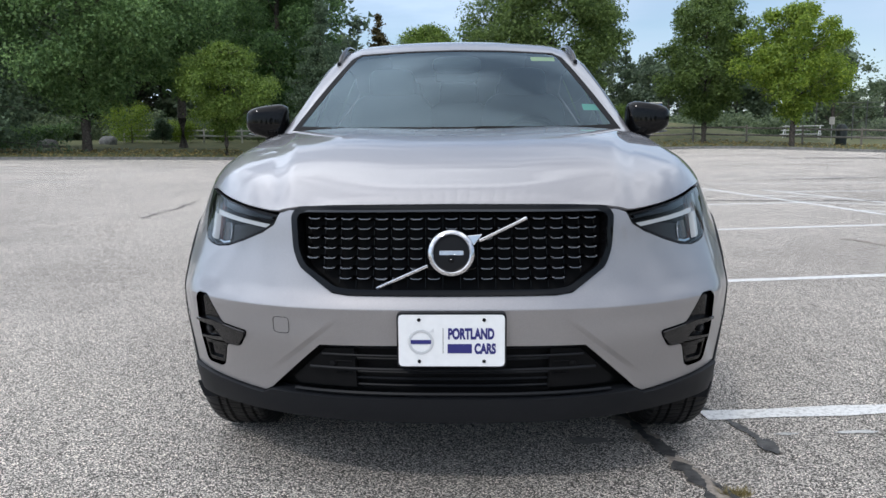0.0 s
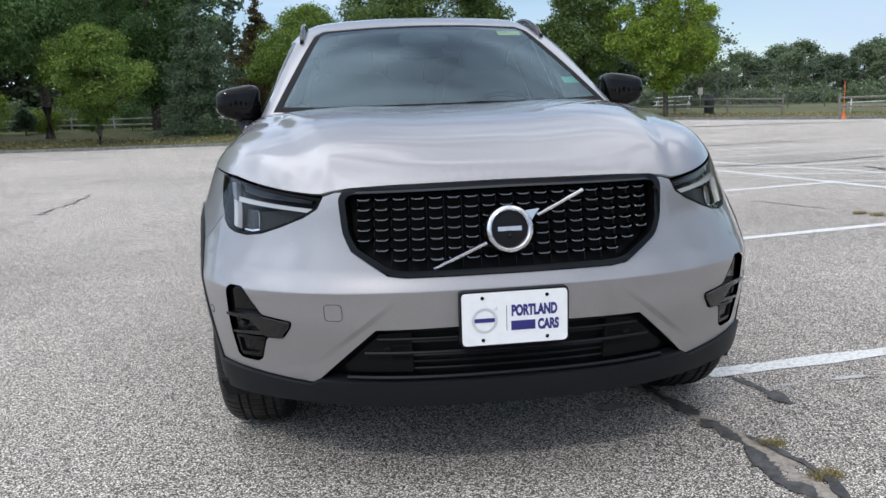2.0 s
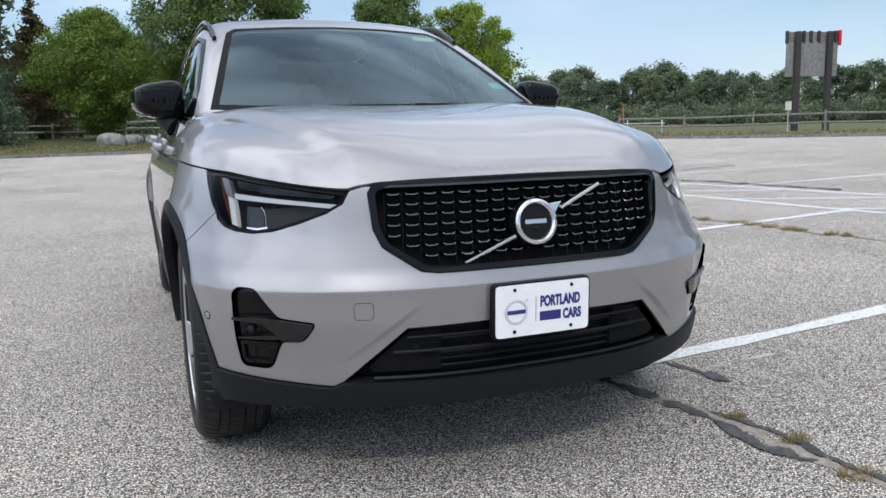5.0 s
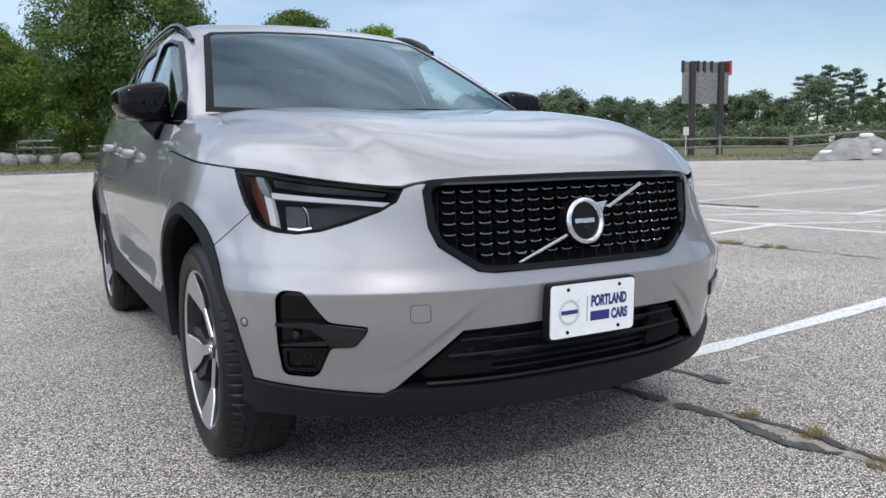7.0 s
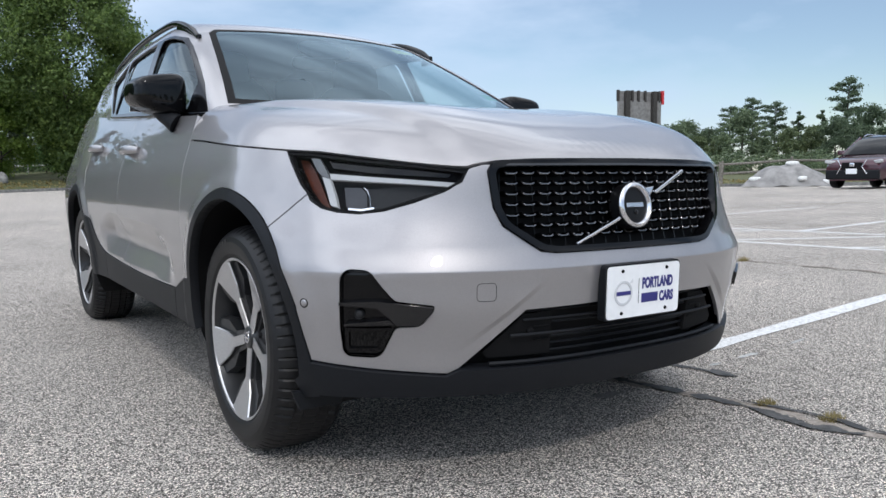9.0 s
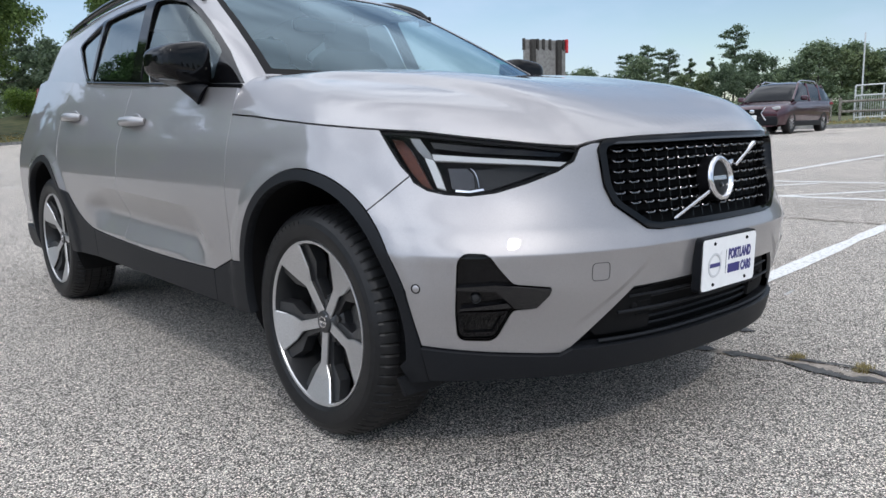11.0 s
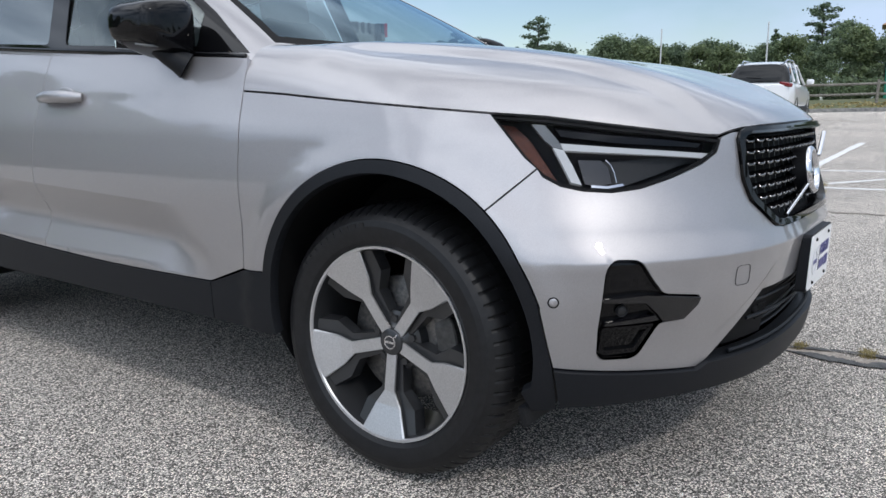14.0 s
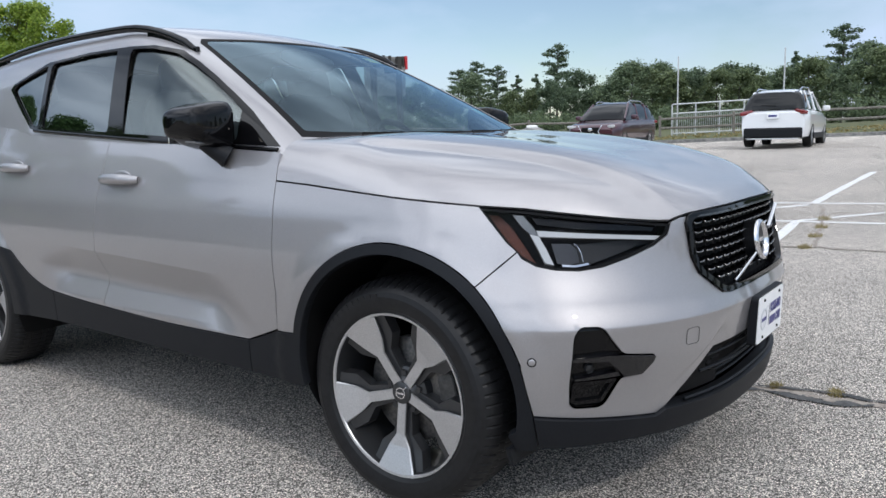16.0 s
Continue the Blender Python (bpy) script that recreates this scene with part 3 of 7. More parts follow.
def eased_lid(q):
    q = np.asarray(q, float)
    p = lid(q)
    d2 = ((q[:, None, 0] - edge_q[None, :, 0]) * .55) ** 2 + (q[:, None, 1] - edge_q[None, :, 1]) ** 2
    w = np.exp(-d2 / .05 ** 2) + 1e-12
    g = (w * edge_gap).sum(1) / w.sum(1) * np.exp(-d2.min(1) / .10 ** 2)
    return p + np.stack([np.sin(q[:, 0]) * g, np.zeros(len(q)), np.cos(q[:, 0]) * g], 1)


part("hood", sheet("hood", eased_lid, mirrored(hood_half), PAINT, step=0.015, ds=0.014, gap=0.0035, lift=0.001), PAINT, car)


# ---- glass house ----
def dome_side(yz, sg=-1):
    p = np.array([side_point(y, z)[0] for y, z in yz])
    p[:, 0] *= -sg
    return to_dome(p)


DLO = [(1.425, 1.078), (2.0, 1.108), (2.33, 1.126), (2.60, 1.142), (3.04, 1.168), (3.10, 1.178), (3.42, 1.37), (3.40, 1.395), (3.09, 1.478), (2.75, 1.496), (2.45, 1.497), (2.27, 1.488), (2.11, 1.457), (1.985, 1.402), (1.86, 1.340), (1.72, 1.264), (1.615, 1.204)]
WS = [(-.712, 1.108), (-.643, 1.27), (-.582, 1.41), (-.543, 1.492), (-.50, 1.518), (-.25, 1.530), (0, 1.534), (.25, 1.530), (.50, 1.518), (.543, 1.492), (.582, 1.41), (.643, 1.27), (.712, 1.108), (.55, 1.100), (.28, 1.098), (0, 1.097), (-.28, 1.098), (-.55, 1.100)]
ws3 = np.array([front_point(x, z)[0] for x, z in resample(WS, 0.06)])
ws2 = to_dome(ws3)
dlo_r, dlo_l = dome_side(resample(DLO, 0.06), -1), dome_side(resample(DLO, 0.06), 1)
base_r = [side_point(y, belt(y) - 0.012)[0] for y in np.linspace(1.40, 3.95, 40)]
rear_r = [np.array((-x, 4.33 - 0.55 * (1.22 - 1.0) - 0.10 * x * x - 0.004 - 0.02 * x, 1.22)) for x in np.linspace(.70, 0.0, 8)]
front_r = [front_point(x, z)[0] for x, z in ((0, 1.085), (-.28, 1.086), (-.55, 1.088), (-.70, 1.094), (-.745, 1.085))]
loop = front_r + base_r + rear_r
loop = loop + [p * (-1, 1, 1) for p in loop[::-1]][1:-1]
part("roof", sheet("roof", dome, to_dome(np.array(loop)), PAINT, holes=[ws2, dlo_r, dlo_l], step=0.022, ds=0.012, gap=0.0, stretch=(1.0, 1.0)), PAINT, car)
wsg = shrink(ws2, 0.019)
part("windscreen_surround", sheet("windscreen_surround", dome, ws2, DARK, holes=[wsg], step=0.02, ds=0.01, gap=0.0, rim=0.004, lift=-0.002), DARK, car)
part("windscreen", sheet("windscreen", dome, wsg, GLASS, step=0.03, ds=0.02, gap=0.0, rim=0.0, lift=-0.003), GLASS, car)
PANES = ([(1.635, 1.102), (2.322, 1.140), (2.415, 1.484), (2.27, 1.476), (2.115, 1.445), (1.99, 1.391), (1.865, 1.329), (1.73, 1.252), (1.65, 1.204)],
         [(2.432, 1.147), (2.99, 1.178), (3.05, 1.468), (2.75, 1.486), (2.515, 1.487)],
         [(3.025, 1.184), (3.09, 1.190), (3.40, 1.372), (3.385, 1.390), (3.085, 1.466)])
for sg, dlo in ((-1, dlo_r), (1, dlo_l)):
    panes = [dome_side(resample(rounded(p, 0.02, 3), 0.05), sg) for p in PANES]
    part("window_surround", sheet("window_surround", dome, dlo, GLOSS, holes=panes, step=0.02, ds=0.01, gap=0.0, rim=0.004, lift=0.001), GLOSS, car, "gloss black window surround")
    for k, (p, g) in enumerate(zip(panes, (GLASS_SIDE, GLASS_DARK, GLASS_DARK))):
        host = DOORS[sg][min(k, 1)]
        pane = sheet("window", dome, p, g, step=0.03, ds=0.02, gap=0.0, rim=0.0, lift=-0.003)
        for v in pane.vertices:
            # the panes lean in a little more than the frame round them
            v.co.x -= sg * .012 * max(0, (v.co.z - 1.12) / .36)
        part("window", pane, g, host if k < 2 else car)


# ---- wheels (built with the axle along z, outer face up) ----
def tyre_mesh():
    seg, bm = 420, bmesh.new()
    prof = [(.246, .020), (.250, .031), (.262, .0385), (.284, .0435), (.302, .0435), (.318, .039), (.331, .030)]
    tread = [(.341, .019), (.348, .007), (.3525, -.006), (.3555, -.018), (.3555, -.023), (.3570, -.046), (.3570, -.052), (.3575, -.094), (.3575, -.100), (.3570, -.126), (.3570, -.132), (.3555, -.150), (.352, -.162), (.346, -.170)]
    back = [(.330, -.182), (.290, -.190), (.250, -.178), (.240, -.170)]
    rings = []
    for k, (r, h) in enumerate(prof + tread + back):
        t = k - len(prof)
        ring = []
        for i in range(seg):
            rr = r
            if 0 <= t < len(tread):
                cut = i % 6 == (0 if h > -.07 else 3)
                shoulder = t < 4 or t > 9
                if cut and (shoulder or t in (5, 7, 9)):
                    rr -= .005 if shoulder else .003
                if t in (4, 6, 8, 10):
                    rr -= .007
            a = 2 * math.pi * (i + (0.35 if 0 <= t < len(tread) and t > 3 else 0)) / seg
            rr = .25 + (rr - .25) * .912
            ring.append(bm.verts.new((rr * math.cos(a), rr * math.sin(a), h)))
        rings.append(ring)
    for a, b in zip(rings, rings[1:]):
        for i in range(seg):
            j = (i + 1) % seg
            bm.faces.new((a[i], a[j], b[j], b[i]))
    # raised maker's ring on the side wall, as plain bars
    for k in range(10):
        a = radians(100 + k * 5.0)
        box(bm, (.016, .018, .0016), Matrix.Rotation(a, 4, "Z") @ Matrix.Translation((.299, 0, .0430)))
    return bm


def spoke_outline(w0, w1, w2, w3, r0=.030, r3=.2335):
    right = [(r0, w0), (.125, w1), (.160, w2), (r3, w3)]
    return [(r, w) for r, w in right] + [(r, -w) for r, w in right[::-1]]


def add_spoke(bm, outline, a, top, depth, lift_hub, lift_rim):
    """A bar from hub to rim whose face climbs outwards."""
    hi, lo = [], []
    rot = Matrix.Rotation(a, 4, "Z")
    for r, w in outline:
        u = (r - .03) / .2
        z = lift_hub + (lift_rim - lift_hub) * u * u + top
        hi.append(bm.verts.new(rot @ Vector((r, w, z))))
        lo.append(bm.verts.new(rot @ Vector((r, w * 1.06, z - depth))))
    n = len(hi)
    for k in range(n // 2 - 1):
        bm.faces.new((hi[k], hi[k + 1], hi[n - 2 - k], hi[n - 1 - k]))
    for i in range(n):
        bm.faces.new((hi[i], hi[(i + 1) % n], lo[(i + 1) % n], lo[i]))


def wheel(at, first, spin):
    w = new("wheel")
    w.parent = car
    w.matrix_local = at
    if first:
        for src in first:
            o = new(src.name.split(".")[0], src.data)
            o.parent, o.matrix_local = w, Matrix.Rotation(spin, 4, "Z") if src.name.split(".")[0] not in ("brake_disc", "brake_caliper") else src.matrix_local
            tagged(o, src.get("label", ""))
        return w, first
    made = [part("tyre", tyre_mesh(), RUBBER, w, "black rubber tyre with block tread", 14)]
    bm = lathe(bmesh.new(), [(.236, .022), (.2415, .0315), (.2405, .0335), (.2345, .0325), (.2325, .028)], 96)
    made.append(part("rim_lip", bm, ALLOY, w, "bright machined rim edge", 50))
    bm = lathe(bmesh.new(), [(.2335, .029), (.229, .012), (.224, -.03), (.214, -.10), (.226, -.16), (.238, -.168)], 72)
    made.append(part("rim_barrel", bm, ALLOY_DARK, w, "dark lacquered rim well", 40))
    for k in range(5):
        a = radians(-92 + 72 * k)
        bm = bmesh.new()
        add_spoke(bm, spoke_outline(.024, .034, .074, .096), a, -.012, .034, -.006, .030)
        made.append(part("spoke_pocket", bm, ALLOY_DARK, w, "gloss black spoke pocket"))
        bm = bmesh.new()
        add_spoke(bm, spoke_outline(.0145, .0150, .036, .0655), a, .0, .004, -.004, .031)
        made.append(part("spoke", bm, ALLOY, w, "machined alloy spoke face"))
        bm = bmesh.new()
        add_spoke(bm, spoke_outline(.0140, .0145, .0355, .065), a, -.003, .020, -.004, .031)
        made.append(part("spoke_core", bm, ALLOY_DARK, w, "gloss black spoke flank"))
        bm = cyl(bmesh.new(), .0105, .0095, .018, Matrix.Rotation(a + radians(36), 4, "Z") @ Matrix.Translation((.056, 0, -.030)), 6)
        made.append(part("wheel_bolt", bm, ALLOY_DARK, w))
    bm = lathe(bmesh.new(), [(.0, .003), (.028, .003), (.0325, .0), (.034, -.006), (.040, -.012), (.074, -.026), (.080, -.05)], 40)
    made.append(part("hub", bm, ALLOY_DARK, w, "black hub with a small centre cap", 35))
    bm = lathe(bmesh.new(), [(.0135, .003), (.0140, .0048), (.0170, .0048), (.0175, .003)], 32)
    tube(bm, [(.012, .012, .004), (.021, .021, .004)], .0022, 6)
    box(bm, (.026, .006, .002), Matrix.Translation((0, 0, .0042)))
    made.append(part("hub_badge", bm, CHROME, w, "round chrome centre badge", 40))
    bm = lathe(bmesh.new(), [(.060, -.050), (.150, -.052), (.160, -.056), (.160, -.078), (.060, -.078)], 64)
    made.append(part("brake_disc", bm, STEEL, w, "bare steel brake disc", 40))
    bm = bmesh.new()
    # one bent casting with chamfered edges that grips the disc
    section = [(.118, -.079), (.122, -.083), (.174, -.083), (.178, -.079), (.178, -.037), (.174, -.033), (.122, -.033), (.118, -.037)]
    rows = []
    for k in range(9):
        a = radians(-28 + 7 * k)
        thin = .86 if k in (0, 8) else 1
        rows.append([bm.verts.new(((.148 + (r - .148) * thin) * math.cos(a), (.148 + (r - .148) * thin) * math.sin(a), -.058 + (z + .058) * thin)) for r, z in section])
    for p, q in zip(rows, rows[1:]):
        for i in range(8):
            bm.faces.new((p[i], p[(i + 1) % 8], q[(i + 1) % 8], q[i]))
    bm.faces.new(rows[0][::-1])
    bm.faces.new(rows[-1])
    bmesh.ops.recalc_face_normals(bm, faces=bm.faces[:])
    made.append(part("brake_caliper", bm, CAST, w, "cast grey brake caliper"))
    for o in made:
        # the rim fills the tyre's bead
        if o.name.split(".")[0] not in ("tyre", "brake_disc", "brake_caliper"):
            o.data.transform(Matrix.Diagonal((1.03, 1.03, 1, 1)))
    return w, made


WHEEL_X = 0.842
parts_of = None
for sg in (-1, 1):
    for k, ya in enumerate((AXLE_F, AXLE_R)):
        m = pose(sg * WHEEL_X, ya, 0.348, 90, 0, -90 if sg < 0 else 90)
        wh, parts_of = wheel(m, parts_of, radians(0 if k == 0 else 20))
    # dark liners of the wheel houses
    for ya in (ARCH_F, ARCH_R):
        bm = bmesh.new()
        ring = []
        angs = np.radians(-28 + 236 * np.arange(33) / 32)
        lip = np.abs(skin(body_s(ya + R_IN * np.cos(angs), ARCH_Z + R_IN * np.sin(angs)))[:, 0]) - .012
        for a, lx in zip(angs, lip):
            ring.append([bm.verts.new((sg * x, ya + (R_IN + e) * math.cos(a), ARCH_Z + (R_IN + e) * math.sin(a))) for x, e in ((lx, .003), (min(lx - .03, .86), .010), (.62, .010), (.56, -.10))])
        for p, q in zip(ring, ring[1:]):
            for i in range(3):
                bm.faces.new((p[i], p[i + 1], q[i + 1], q[i]))
        part("wheel_liner", bm, DARK, car, "black felted wheel house liner", 40)
    bm = bmesh.new()
    prism(bm, [(-.085, .0), (.075, .0), (.060, -.055), (-.065, -.055)], .012, pose(sg * .775, .505, .268, 90, 0, 0), .004)
    part("air_deflector", bm, CLAD, car, "black plastic flap ahead of the wheel")
bm = bmesh.new()
box(bm, (1.24, 3.5, .10), pose(0, 2.4, .27), .03)
box(bm, (1.46, 1.80, .08), pose(0, 2.22, .29), .03)
box(bm, (1.10, .75, .5), pose(0, .85, .52), .05)
part("underbody", bm, DARK, car, "dark underside of the car")


# ---- front end ----
def on_skins(q, lift=0.0):
    """Frames on the lower body at places (s, z): x along s, y up, z outwards."""
    q = np.atleast_2d(np.asarray(q, float))
    n, e = len(q), .004
    p = skin(np.vstack([q, q + (e, 0), q - (e, 0), q + (0, e), q - (0, e)])).reshape(5, n, 3)
    out = []
    for k in range(n):
        du, dv = Vector(p[1, k] - p[2, k]), Vector(p[3, k] - p[4, k])
        nn, x = du.cross(dv).normalized(), du.normalized()
        m = Matrix((x, nn.cross(x), nn)).transposed().to_4x4()
        m.translation = Vector(p[0, k]) + nn * lift
        out.append(m)
    return out


def on_skin(s, z, lift=0.0):
    return on_skins([(s, z)], lift)[0]


def skin_line(q, lift=0.0):
    return [m.translation for m in on_skins(q, lift)]


def on_part(name, outline, mat, parent, lift=0.0, rim=0.01, label="", holes=(), step=0.02, ds=0.008, both=False, gap=0.0):
    """A sheet on the body; both: its twin on the other side too."""
    made = []
    for k in ((1, -1) if both else (1,)):
        o = np.asarray(outline) * (k, 1)
        me = sheet(name, skin, o, mat, holes=[np.asarray(h) * (k, 1) for h in holes], step=step, ds=ds, gap=gap, rim=rim, lift=lift)
        par = parent[k] if isinstance(parent, dict) else parent
        made.append(part(name, me, mat, par, label))
    return made


GREY_STRIP = material("smoked satin strip", (0.03, 0.03, 0.032), 0.25, 0.3, 0.5)
grille = new("grille")
grille.parent = car
tagged(grille, "gloss black radiator grille with chrome studs")
g_full = rounded(mirrored(GRILLE), 0.02, 4)
g_in = rounded(mirrored([(0, .652), (.300, .653), (.345, .659), (.445, .718), (.468, .760), (.479, .845), (.470, .857), (.45, .861), (0, .864)]), 0.015, 4)
part("grille_surround", sheet("grille_surround", skin, g_full, GLOSS, holes=[g_in], step=0.02, ds=0.008, gap=0.0, rim=0.045, lift=0.008), GLOSS, grille)
strip = mirrored([(0, .869), (.44, .867), (.455, .862), (0, .8635)])
part("grille_top_strip", sheet("grille_top_strip", skin, strip, GREY_STRIP, step=0.03, ds=0.012, gap=0.0, rim=0.006, lift=0.011), GREY_STRIP, grille)
part("grille_back", sheet("grille_back", skin, g_full, DARK, step=0.04, ds=0.02, gap=0.0, rim=0.0, lift=-0.045), DARK, grille)
inner_zone = shrink(g_in, 0.006)
STUD = material("dark chrome", (0.21, 0.21, 0.215), 0.25, 1.0)


def cell_mesh():
    """One grille cell: a hollow black hood."""
    bm = bmesh.new()
    w, h = .0225, .0125
    rows = [(-.95, .1), (-.8, -.35), (-.45, -.62), (.45, -.62), (.8, -.35), (.95, .1)]
    back = [bm.verts.new((x * w, y * h, -.030)) for x, y in rows]
    lip = [bm.verts.new((x * w, y * h, .004)) for x, y in rows]
    low = [bm.verts.new((x * w, y * h - .0035, .002)) for x, y in rows]
    lowb = [bm.verts.new((x * w, y * h - .0045, -.030)) for x, y in rows]
    for i in range(5):
        for a, b in ((back, lip), (lip, low), (low, lowb)):
            bm.faces.new((a[i], a[i + 1], b[i + 1], b[i]))
    me = bpy.data.meshes.new("grille_cell")
    bm.to_mesh(me)
    bm.free()
    me.materials.append(GLOSS)
    return me


def stud_mesh():
    bm = bmesh.new()
    # a flat smile: level middle, ends turned up
    for x0, z0, x1, z1 in ((-.0115, -.0092, .0115, -.0092), (-.0160, -.0062, -.0108, -.0088), (.0108, -.0088, .0160, -.0062)):
        tilt = math.degrees(math.atan2(z1 - z0, x1 - x0))
        box(bm, (math.hypot(x1 - x0, z1 - z0) + .002, .0050, .005), pose((x0 + x1) / 2, (z0 + z1) / 2, .005, 0, 0, tilt), .0015, 1)
    me = bpy.data.meshes.new("grille_stud")
    bm.to_mesh(me)
    bm.free()
    me.materials.append(STUD)
    return me


cell_me, stud_me = cell_mesh(), stud_mesh()
ds, dz = .0535, .0272
spots = [(c * ds, .664 + r * dz) for r in range(8) for c in range(-9, 10)]
spots = [(s, z) for s, z in spots if inside(inner_zone, np.array([(s, z - .004), (s + .012, z - .008), (s - .012, z - .008)])).all()]
for (s, z), m in zip(spots, on_skins(spots, -.014)):
    for nm, me in (("grille_cell", cell_me), ("grille_stud", stud_me)):
        if nm == "grille_stud" and math.hypot(s / 1.1, z - .755) < .066:
            continue
        o = new(nm, me)
        o.parent, o.matrix_local = grille, m
for c in range(-9, 9):
    s = (c + .5) * ds
    zs = [z for z in np.linspace(.64, .87, 24) if inside(g_in, np.array([(s, z)]))[0]]
    if len(zs) > 3:
        bm = tube(bmesh.new(), skin_line([(s, z) for z in zs], -.036), .0016, 6)
        part("grille_rib", bm, GLOSS, grille)

# round badge with its slanting bar
badge = new("badge")
badge.parent = car
tagged(badge, "round chrome badge with a black centre")
mb = on_skin(0.0, .752, .012)
mb = Matrix.Translation((0, 0.0, 0)) @ mb
bm = lathe(bmesh.new(), [(.047, .004), (.049, .013), (.054, .017), (.061, .015), (.0645, .010), (.0648, .006)], 72, mb)
part("badge_ring", bm, CHROME, badge, "polished chrome ring", 50)
bm = lathe(bmesh.new(), [(.0001, .007), (.030, .0068), (.048, .005), (.048, .002), (.0630, .004), (.0635, -.030)], 64, mb)
part("badge_disc", bm, material("satin black disc", (0.006, 0.006, 0.007), 0.35, spec=0.2), badge, "satin black disc", 40)
bm = bmesh.new()
box(bm, (.066, .0125, .002), mb @ Matrix.Translation((0, .001, .0075)), .001, 1)
part("badge_bar", bm, SATIN, badge, "satin silver word bar")
bm = lathe(bmesh.new(), [(.0001, .010), (.005, .0095), (.0075, .007), (.008, .004)], 20, mb @ Matrix.Translation((0, -.019, .002)))
part("camera_eye", bm, GLOSS, badge, "small dark camera lens", 60)
bm = bmesh.new()
prism(bm, [(.036, .047), (.085, .052), (.060, .018)], .012, mb @ Matrix.Translation((0, 0, -.004)), .002)
part("badge_arrow", bm, CHROME, badge, "chrome arrow point")


def slash(a, b):
    bm = bmesh.new()
    A, B = Vector(a), Vector(b)
    d = (B - A).normalized()
    n = Vector((0, -1, 0))
    u = n.cross(d).normalized()
    m = Matrix((d, u, d.cross(u))).transposed().to_4x4()
    m.translation = (A + B) / 2
    box(bm, ((B - A).length, .0095, .012), m, .003, 2)
    return bm


part("badge_slash", slash((-.207, .106, .655), (-.063, .086, .722)), CHROME, badge, "chrome slanting bar")
part("badge_slash", slash((.075, .086, .789), (.205, .098, .850)), CHROME, badge, "chrome slanting bar")

# headlamps
AMBER = speckled("amber reflector", (0.055, 0.010, 0.003), (0.11, 0.024, 0.006), 160, 0.35, bump_s=0.4, dist=0.001, spec=0.3)
LIGHT_BAR = material("clear light guide", (0.34, 0.345, 0.355), 0.25, 0.0, 0.5)
bsdf(LIGHT_BAR).inputs["Emission Color"].default_value = (0.95, 0.98, 1.0, 1)
bsdf(LIGHT_BAR).inputs["Emission Strength"].default_value = 0.05
GUIDE = material("grey clear light guide", (0.10, 0.105, 0.11), 0.2, 0.0, 0.5)
BOWL = material("lamp reflector", (0.05, 0.05, 0.053), 0.25, 0.8)
SMOKE = speckled("smoked lamp bezel", (0.019, 0.0195, 0.0205), (0.027, 0.0275, 0.029), 200, 0.4, spec=0.2)
lamps = {}
for k in (1, -1):
    lamps[k] = new("headlamp")
    lamps[k].parent = car
    tagged(lamps[k], "wraparound headlamp with a sideways T light")
on_part("lamp_housing", LAMP, DARK, lamps, lift=-.050, rim=-.050, both=True, label="black lamp housing")
on_part("lamp_bezel", [(.60, .806), (.66, .800), (.72, .784), (.80, .765), (.86, .757), (.885, .760), (.875, .812), (.74, .818), (.62, .818)], SMOKE, lamps, lift=-.034, rim=.012, both=True, label="smoked lamp bezel")
on_part("upper_bezel", [(.60, .846), (.72, .860), (.84, .873), (.98, .889), (.965, .868), (.84, .853), (.72, .845), (.61, .838)], GLOSS, lamps, lift=-.020, rim=.02, both=True, label="gloss black upper bezel")
on_part("light_bar", [(.576, .812), (.583, .822), (.70, .831), (.80, .838), (.968, .850), (.962, .835), (.80, .826), (.70, .820), (.586, .811)], LIGHT_BAR, lamps, lift=-.010, rim=.016, both=True, label="lit clear light bar")
on_part("light_hammer", [(.962, .834), (.988, .840), (.968, .803), (.950, .766), (.926, .761), (.943, .800)], LIGHT_BAR, lamps, lift=-.004, rim=.016, both=True, label="lit clear light hammer")
on_part("hammer_head", [(1.004, .888), (1.036, .890), (1.008, .856), (.988, .841), (.964, .836), (.974, .854)], GUIDE, lamps, lift=-.004, rim=.016, both=True, label="clear grey upper light guide")
on_part("reflector_bowl", [(.846, .768), (.880, .762), (.912, .768), (.925, .818), (.868, .816), (.850, .80)], BOWL, lamps, lift=-.028, rim=.01, both=True, label="grey reflector bowl")
on_part("reflector_bowl", [(.795, .772), (.838, .767), (.846, .80), (.858, .815), (.812, .812)], BOWL, lamps, lift=-.036, rim=.01, both=True, label="grey inner reflector bowl")
for k in (1, -1):
    pts = skin_line([(k * s_, z_) for s_, z_ in ((.858, .816), (.846, .806), (.838, .790), (.834, .768))], -.024)
    part("bowl_edge", tube(bmesh.new(), pts, .0014, 6), CHROME, lamps[k], "thin chrome bowl edge", 60)
on_part("chrome_edge", [(.820, .760), (.86, .755), (.90, .758), (.90, .763), (.86, .760), (.822, .765)], CHROME, lamps, lift=-.016, rim=.006, both=True, label="thin chrome edge")
on_part("turn_reflector", [(1.080, .898), (1.116, .902), (1.084, .862), (1.044, .815), (1.004, .781), (.966, .764), (.984, .786), (1.010, .822), (1.046, .870)], AMBER, lamps, lift=-.040, rim=.008, both=True, label="amber side reflector")
